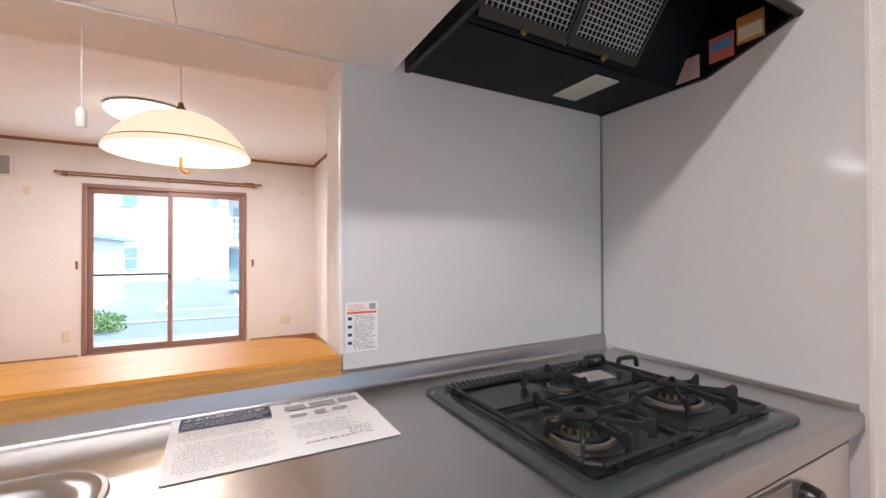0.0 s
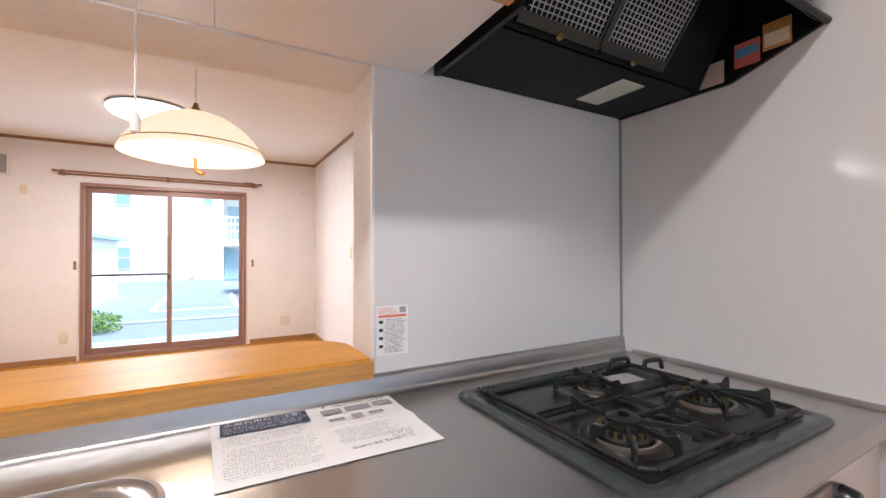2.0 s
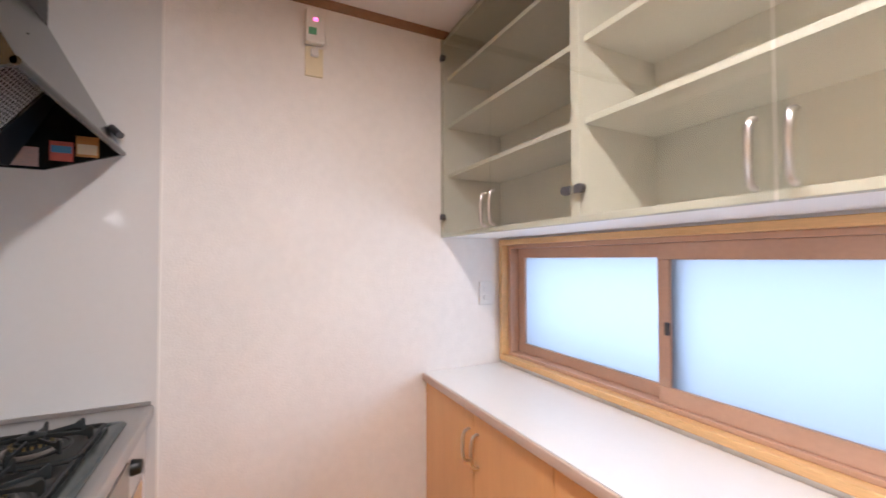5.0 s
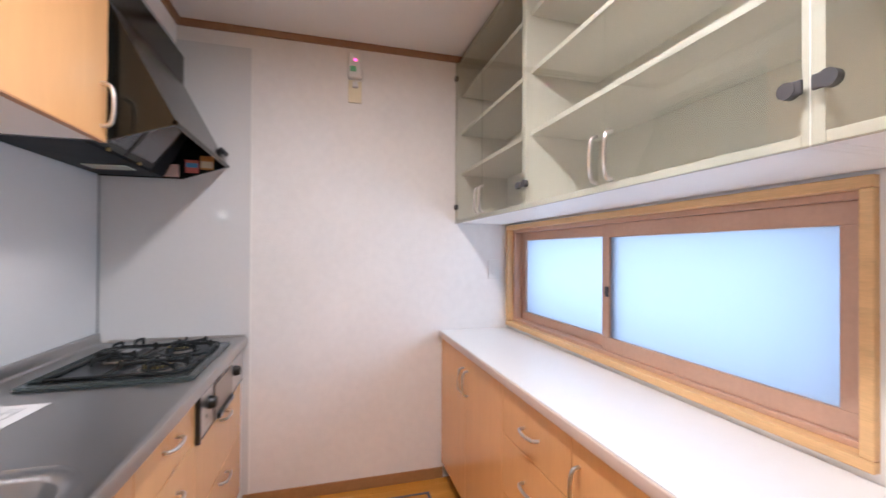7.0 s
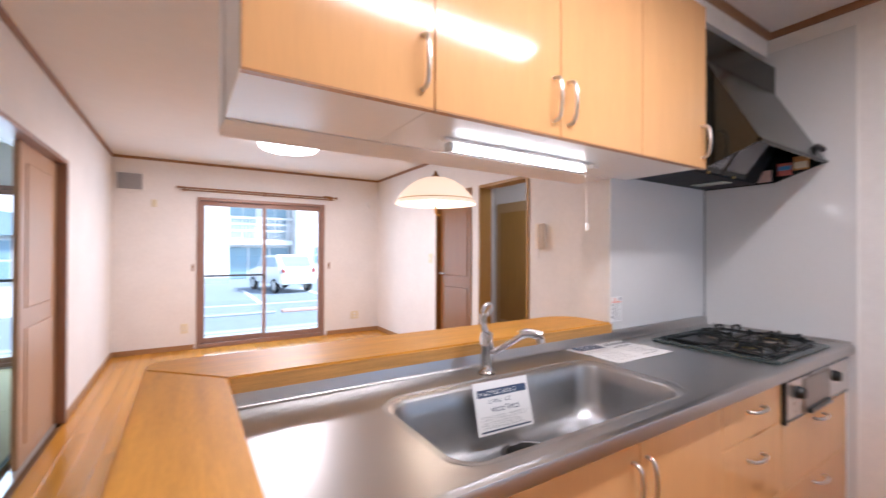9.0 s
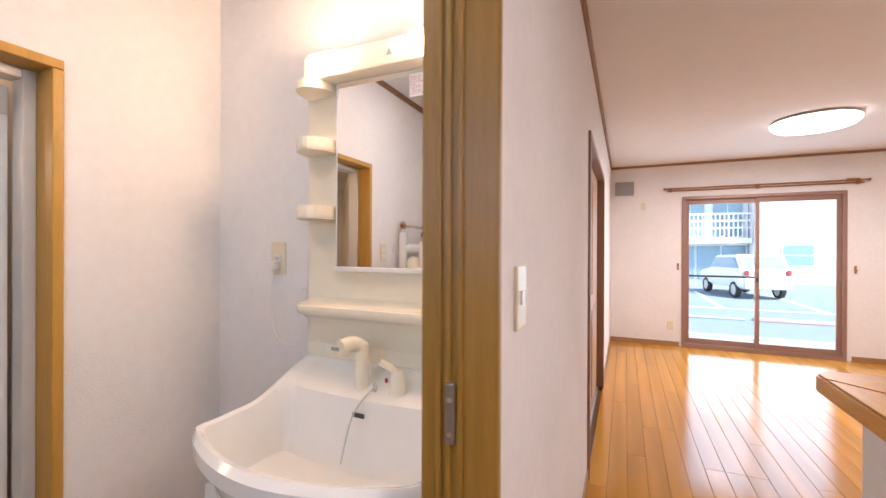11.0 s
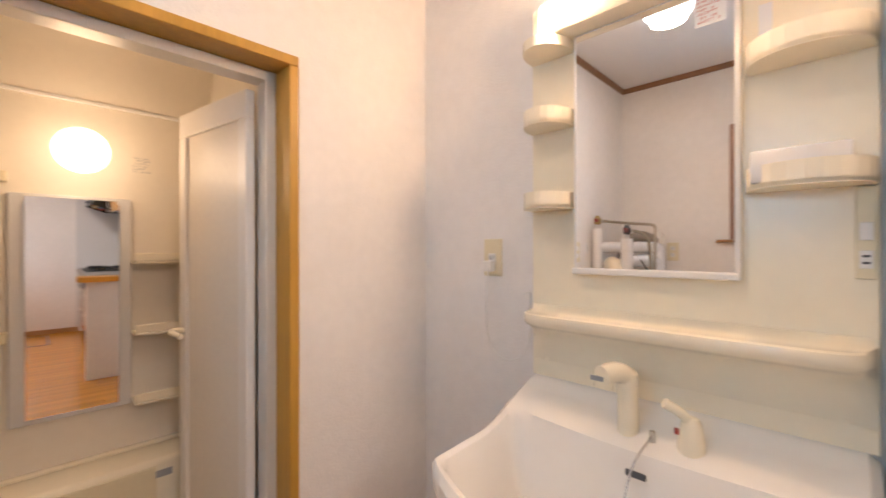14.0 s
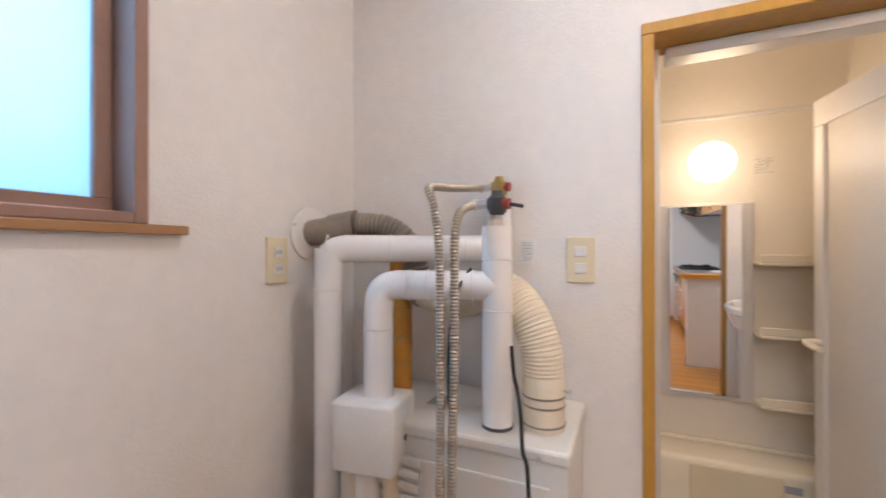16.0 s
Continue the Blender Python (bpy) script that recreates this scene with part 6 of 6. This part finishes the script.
plate("wall_outlet", -4.325, -2.115, 1.24, (0, 1), .07, .12, "ivory wall socket under the washroom window", "socket", 2, IVORY, True)
sw = plate("light_switch", -4.654, -1.392, 1.24, (1, 0), .072, .12, "ivory double switch beside the bathroom door", "switch", 2, IVORY)
tag = single("paper_tag", turned(cube(-.0005, .0005, -.02, .02, -.034, .034), pose(-4.6525, -1.53, 1.262, -4)), PAPER, "small printed paper tag on the wall", "tag")
text_bars(tag, (-4.6518, -1.547, 1.29), (0, 1, 0), (0, 0, -1), .034, .056, 7, INKGREY, "print_line", 3, .9, (1, 0, 0), .3)

# ---- bathroom ----
bf = lining("door_frame_bathroom", "x", -4.78, -4.654, -1.249, -.566, 1.818, .028, CASING, "oak-brown bathroom door frame", .008)
BATHOAK = surf("bath_frame_oak", (.50, .27, .045), .42, vary=.2, scale=4, stretch=(10, 10, .8))
for p in bf.children:
    p.data.materials[0] = BATHOAK
BATHALU = surf("silver_white_aluminium", (.66, .65, .63), .4, .25, vary=.04)
af = holder("bath_door_frame", -4.77, -.9, 0, "grey aluminium bathroom door frame", "door frame")
for dims in ((-4.80, -4.735, -1.2208, -1.205, .0, 1.789), (-4.80, -4.735, -.625, -.5942, .0, 1.789), (-4.80, -4.735, -1.19, -.625, 1.76, 1.789), (-4.80, -4.735, -1.19, -.625, 0, .03)):
    part("bar", cube(*dims, bevel=.003), BATHALU, af)
leaf = holder("bath_door", -5.0, -.66, .03, "open bathroom door with an obscure pane in a white frame", "door")
lm = pose(-4.80, -.645, 0, 0, 0, 180 + 9)
L = .455
for n_, dims in (("rail", (0, L, -.014, .014, .04, .12)), ("rail", (0, L, -.014, .014, 1.66, 1.745)), ("stile", (0, .05, -.014, .014, .12, 1.66)), ("stile", (L - .05, L, -.014, .014, .12, 1.66))):
    part(n_, turned(cube(*dims, bevel=.004), lm), WHITE, leaf)
part("pane", turned(cube(.05, L - .05, -.003, .003, .12, 1.66), lm), surf("obscure_pane", (.74, .70, .64), .35, vary=.05, scale=60, bump=.6, bump_scale=180), leaf, "obscure pebbled pane")
part("handle", turned(tube(bmesh.new(), [(L - .03, .012, .97), (L - .03, .05, .97), (L - .06, .055, .965), (L - .10, .05, .96)], .010, 10), lm), CREAM, leaf, "cream lever handle", True)

BX = -5.50
wall("wall_bath_west", "x", BX - .1, BX, -2.115, -.055, 0, H, BATHWALL, "cream bathroom wall panel")
wall("wall_bath_north", "y", -.56, -.50, BX, -4.78, 0, H, BATHWALL, "cream bathroom wall panel")
wall("wall_bath_south", "y", -2.115, -2.06, BX, -4.78, 0, H, BATHWALL, "cream bathroom wall panel")
setting("bath_ceiling", cube(BX, -4.785, -2.06, -.56, 2.08, 2.14), BATHWALL, "cream bathroom ceiling", "ceiling")
cove = [(BX, 2.079), (BX + .16, 2.079), (BX + .10, 2.045), (BX + .055, 1.99), (BX + .03, 1.91), (BX + .008, 1.80), (BX, 1.80)]
setting("bath_cove", prism([(x, z) for x, z in cove], "y", -2.06, -.56), BATHWALL, "rounded cornice of the moulded bathroom", "trim", True)
setting("bath_band", cube(BX, BX + .014, -2.06, -.56, 1.792, 1.806, bevel=.003), WHITE, "white band along the bathroom wall", "trim")
setting("bath_floor", cube(BX, -4.785, -2.06, -.56, -.015, .012), WHITE, "white moulded bathroom floor", "floor")
av = thing("bath_ceiling_vent", -5.1, -1.2, 2.05, "cream bathroom ceiling ventilator", "ventilator")
part("frame", cube(-5.26, -4.98, -1.36, -1.02, 2.05, 2.0795, bevel=.006), CREAM, av)
part("grille", cube(-5.22, -5.02, -1.32, -1.06, 2.044, 2.0505, bevel=.004), CREAM, av)
part("light_slot", cube(-5.32, -5.30, -1.4, -.9, 2.070, 2.0795), IVORY, av)
gl = thing("bath_globe_lamp", BX + .09, -.99, 1.61, "round glowing bathroom wall lamp", "lamp")
part("backplate", turned(lathe(0, 0, [(.05, 0), (.05, .02), (.04, .03)], 24), pose(BX, -.985, 1.605, 0, 90)), WHITE, gl, "", True)
bm = bmesh.new()
bmesh.ops.create_uvsphere(bm, u_segments=28, v_segments=16, radius=.078, matrix=Matrix.Translation((BX + .09, -.985, 1.605)))
part("globe", bm, GLOBEGLOW, gl, "glowing glass globe", True)
bmr = thing("bath_mirror", BX + .015, -1.0, .68, "tall narrow bathroom mirror in a slim frame", "mirror")
part("frame", cube(BX, BX + .018, -1.165, -.836, .665, 1.452, bevel=.004), BATHALU, bmr)
part("glass", turned(cube(-.0015, .0015, -.1245, .1245, -.378, .378), pose(BX + .027, -1.0, 1.062, 0, .8, 0)), MIRROR, bmr, "silvered mirror glass")
for z in (1.235, .965, .705):
    s = thing("bath_shelf", BX + .05, -.72, z, "cream bathroom corner shelf", "shelf", "bathroom shelves")
    part("tray", cube(BX, BX + .10, -.835, -.565, z - .03, z - .018, bevel=.004), CREAM, s)
    part("rim", cube(BX + .092, BX + .10, -.835, -.565, z - .018, z + .012, bevel=.003), CREAM, s)
bp = thing("bath_apron", BX + .1, -.95, 0, "cream moulded bath ledge with an access panel", "bath ledge")
part("ledge", cube(BX, BX + .18, -1.5, -.56, .0, .488, bevel=.02, seg=3), CREAM, bp, "", True)
part("ledge_lip", cube(BX, BX + .03, -1.5, -.56, .488, .502, bevel=.005, seg=2), CREAM, bp, "", True)
part("access_panel", cube(BX + .18, BX + .19, -1.072, -.787, .232, .468, bevel=.004), IVORY, bp, "ivory access panel")
part("slot", cube(BX + .18, BX + .192, -.95, -.86, .20, .21), DARKGREY, bp)
part("grid_mark", cube(BX + .19, BX + .1915, -.79, -.74, .425, .45), INKGREY, bp)
sh = thing("shower_rail", -5.4, -1.2, .5, "white shower hose on wall clips", "shower")
part("hose", tube(bmesh.new(), [(BX + .03, -1.185, .97), (BX + .06, -1.19, .8), (BX + .07, -1.2, .55), (BX + .22, -1.18, .3), (BX + .23, -1.15, .05)], .010, 10), WHITE, sh, "", True)
for z in (1.50, .97):
    part("clip", cube(BX, BX + .045, -1.205, -1.165, z - .018, z + .018, bevel=.004), IVORY, sh)
stk = thing("bath_sticker", BX, -.79, 1.6, "small printed notice on the bathroom wall", "sticker")
part("sheet", cube(BX + .0005, BX + .0015, -.835, -.765, 1.555, 1.63), BATHWALL, stk)
text_bars(stk, (BX + .0017, -.83, 1.625), (0, 1, 0), (0, 0, -1), .06, .065, 6, INKGREY, "print_line", 3, .9, (1, 0, 0), .35)

# drain tray for a washing machine, on the washroom floor
tray = thing("washing_machine_tray", -3.9, -.97, .012, "white plastic washing machine tray with a drain", "drain tray")
part("pan", cube(-4.22, -3.56, -1.29, -.66, .0125, .03, bevel=.006), WHITE, tray)
for dims in ((-4.22, -3.56, -1.29, -1.265, .0305, .065), (-4.22, -3.56, -.685, -.66, .0305, .065), (-4.22, -4.195, -1.2645, -.6855, .0305, .065), (-3.585, -3.56, -1.2645, -.6855, .0305, .065)):
    part("rim", cube(*dims, bevel=.006), WHITE, tray)
part("drain", lathe(-4.08, -1.02, [(0, .0305), (.045, .0305), (.045, .036), (.035, .039), (0, .039)], 24), DARKGREY, tray, "grey drain cover", True)

# ---- outdoors ----
setting("ground", cube(-400, 400, -400, 400, -.6, -.45), GROUND, "pale ground reaching the horizon", "ground")
setting("road", cube(-60, 60, 8.2, 32, -.449, -.43), ASPHALT, "grey asphalt parking yard", "road")
setting("pavement", cube(-60, 60, 5.6, 8.0, -.449, -.40), CONCRETE, "pale concrete strip before the house", "pavement")
setting("kerb", cube(-60, 60, 8.0, 8.2, -.449, -.36, bevel=.02), CONCRETE, "concrete kerb", "kerb")
for x in (-.35, 1.5):
    setting("kerb", cube(x, x + 1.5, 10.6, 10.78, -.43, -.35, bevel=.02), KERBRED, "short faded red kerb stone", "kerb")
setting("kerb", cube(-4.2, -.5, 10.6, 10.78, -.43, -.38, bevel=.02), CONCRETE, "worn concrete kerb along the yard", "kerb")
for x, y0, y1 in ((-2.72, 12.9, 17.6), (-.62, 12.9, 18.0), (1.75, 12.9, 18.0), (4.1, 12.9, 18.0), (6.5, 12.9, 18.0)):
    setting("road_line", cube(x, x + .14, y0, y1, -.4295, -.426), LINEPAINT, "white parking line", "road marking")
setting("road_line", cube(-2.58, 6.5, 12.8, 12.93, -.4295, -.426), LINEPAINT, "white parking line", "road marking")


def house_window(root, x0, x1, z0, z1, y):
    """A two-light window set on a facade that looks south."""
    w = part("window", cube(x0 - .06, x1 + .06, y - .07, y + .02, z0 - .06, z1 + .06, bevel=.02), WHITE, root)
    zm = (z0 + z1) / 2
    for a, b in ((z0, zm - .025), (zm + .025, z1)):
        part("pane", cube(x0, x1, y - .085, y - .05, a, b), OUTGLASS, w)


def white_house():
    x0, x1, y0, y1, h = -13, -.72, 22.5, 31, 6.4
    root = thing("white_building", (x0 + x1) / 2, (y0 + y1) / 2, -.43, "white rendered two-storey building across the yard", "building")
    part("wall", cube(x0, x1, y0, y1, -.43, h), FACADE, root)
    part("roof", cube(x0 - .4, x1 + .4, y0 - .4, y1 + .4, h, h + .3, bevel=.08), ROOF, root)
    part("base_course", cube(x0, x1 + .01, y0 - .03, y0, -.43, -.12), CONCRETE, root)
    part("storey_band", cube(x0, x1 + .01, y0 - .02, y0, 1.95, 2.05), FACADE2, root)
    for x in (-11.5, -8.2, -4.75):
        house_window(root, x - .28, x + .28, .5, 1.45, y0)
    for x in (-11.5, -8.2, -4.73):
        house_window(root, x - .26, x + .26, 3.42, 4.35, y0)
    house_window(root, -1.5, -1.2, 3.6, 4.2, y0)
    part("vent", cube(-2.2, -1.9, y0 - .06, y0, -.05, .05, bevel=.01), ALU, root)
    return root


white_house()


def balcony_block():
    x0, x1, y0, y1, h = -.7, 3.0, 26, 34, 7.4
    root = thing("apartment_building", (x0 + x1) / 2, (y0 + y1) / 2, -.43, "pale grey apartment block with white balcony rails above garage shutters", "building")
    part("wall", cube(x0, x1, y0, y1, -.43, h), FACADE2, root)
    part("roof", cube(x0 - .2, x1 + .2, y0 - .3, y1, h, h + .25, bevel=.05), ROOF, root)
    for k in range(3):
        a = x0 + .1 + k * 1.2
        sh_ = part("shutter", cube(a, a + 1.1, y0 - .06, y0, -.42, 1.45, bevel=.02), OUTGLASS, root, "blue-grey garage shutter")
        for j in range(8):
            part("slat", cube(a + .02, a + 1.08, y0 - .075, y0 - .06, -.36 + j * .22, -.19 + j * .22, bevel=.008), OUTGLASS, sh_)
    for z in (2.35, 5.0):
        b = part("balcony", cube(x0, x1, y0 - .9, y0, z - .75, z - .45, bevel=.02), FACADE, root)
        for j in range(3):
            part("rail", cube(x0, x1, y0 - .9, y0 - .84, z + .05 + j * .38, z + .13 + j * .38), WHITE, b)
        for j in range(19):
            xx = x0 + j * (x1 - x0 - .04) / 18
            part("post", cube(xx, xx + .04, y0 - .89, y0 - .85, z - .45, z + .85), WHITE, b)
        for k in range(2):
            a = x0 + .2 + k * 1.8
            w = part("window", cube(a, a + 1.5, y0 - .05, y0 + .02, z - .4, z + 1.6, bevel=.02), ALU, root)
            for q in (0, 1):
                part("pane", cube(a + .06 + q * .71, a + .73 + q * .71, y0 - .07, y0 - .045, z - .34, z + 1.54), OUTGLASS, w)
    return root


balcony_block()


def plain_house(name, x0, x1, y0, y1, h, label, cols):
    root = thing(name, (x0 + x1) / 2, (y0 + y1) / 2, -.43, label, "building")
    part("wall", cube(x0, x1, y0, y1, -.43, h), FACADE, root)
    part("roof", prism([(x0 - .3, h), (x1 + .3, h), (x1 + .3, h + .1), ((x0 + x1) / 2, h + .7), (x0 - .3, h + .1)], "y", y0 - .3, y1 + .3), ROOF, root)
    for c in range(cols):
        x = x0 + (c + .5) * (x1 - x0) / cols
        house_window(root, x - .6, x + .6, .5, 1.5, y0)
    return root


plain_house("small_house", -9.5, -4.3, 13.2, 18.5, 1.62, "low white outbuilding with a blue-grey roof beside the yard", 1)
plain_house("far_building", 3.05, 13, 24.5, 33, 6.6, "pale two-storey rendered house beyond the yard", 3)
wall("garden_wall", "y", 24, 24.2, -40, -13.5, -.43, 1.2, CONCRETE, "low pale concrete wall")


def car():
    cx, cy, z = .85, 17.4, -.43
    root = thing("parked_car", cx, cy, z, "white compact hatchback parked in the yard", "car")
    prof = [(-1.75, .35), (-1.78, .62), (-1.70, .85), (-.85, .98), (-.35, 1.48), (1.25, 1.53), (1.62, 1.05), (1.72, .80), (1.72, .35)]
    bm = prism([(cx + a, z + b) for a, b in prof], "y", cy - .74, cy + .74)
    bmesh.ops.bevel(bm, geom=bm.edges[:], offset=.06, segments=2, affect="EDGES")
    part("body", bm, CARWHITE, root, "", True)
    glass = [(-.72, 1.02), (-.30, 1.40), (1.18, 1.44), (1.45, 1.06)]
    for y in (cy - .75, cy + .74):
        part("side_window", prism([(cx + a, z + b) for a, b in glass], "y", y, y + .012), OUTGLASS, root)
    part("rear_window", prism([(cx + 1.27, z + 1.46), (cx + 1.60, z + 1.05), (cx + 1.63, z + 1.05), (cx + 1.30, z + 1.47)], "y", cy - .6, cy + .6), OUTGLASS, root)
    part("windscreen", prism([(cx - .84, z + 1.0), (cx - .36, z + 1.46), (cx - .39, z + 1.47), (cx - .87, z + 1.01)], "y", cy - .62, cy + .62), OUTGLASS, root)
    for a in (-1.12, 1.08):
        for y in (cy - .76, cy + .60):
            w = part("tyre", turned(lathe(0, 0, [(.19, 0), (.27, 0), (.29, .03), (.29, .13), (.27, .16), (.19, .16)], 24), pose(cx + a, y + .16, z + .29, 90)), RUBBER, root, "", True)
            part("rim", turned(lathe(0, 0, [(0, .01), (.12, .0), (.19, .01), (.19, .15), (0, .14)], 20), pose(cx + a, y + .16, z + .29, 90)), ALU, w, "", True)
    for y in (cy - .70, cy + .55):
        part("tail_light", cube(cx + 1.68, cx + 1.74, y, y + .15, z + .82, z + 1.02, bevel=.02), RED, root)
        part("headlight", cube(cx - 1.78, cx - 1.66, y, y + .18, z + .66, z + .82, bevel=.03), CHROME, root)
    root.rotation_euler = (0, 0, radians(-77))
    part("bumper", cube(cx + 1.66, cx + 1.78, cy - .70, cy + .70, z + .36, z + .58, bevel=.05), CARWHITE, root)


car()
shrub = thing("shrub", -3.35, 9.6, -.43, "small green garden shrub by the path", "shrub")
bm = bmesh.new()
rs = random.Random(8)
for i in range(1500):
    a, r, zz = rs.uniform(0, math.tau), rs.random() ** .5 * .55, rs.uniform(0, .5)
    q = Vector((-3.35 + r * math.cos(a), 9.6 + r * math.sin(a) * .7, -.4 + zz * (1 - r * .7)))
    e = Euler((rs.uniform(0, 6), rs.uniform(0, 6), rs.uniform(0, 6))).to_matrix()
    bm.faces.new([bm.verts.new(q + e @ Vector(p)) for p in ((0, -.03, 0), (.015, 0, .004), (0, .035, 0), (-.015, 0, .004))])
part("leaves", bm, LEAF, shrub)
for k in range(6):
    part("stem", rod((-3.35, 9.6, -.45), (-3.35 + .3 * math.cos(k), 9.6 + .25 * math.sin(k), -.12), .008, 6), TRIM, shrub)

lay_boards()
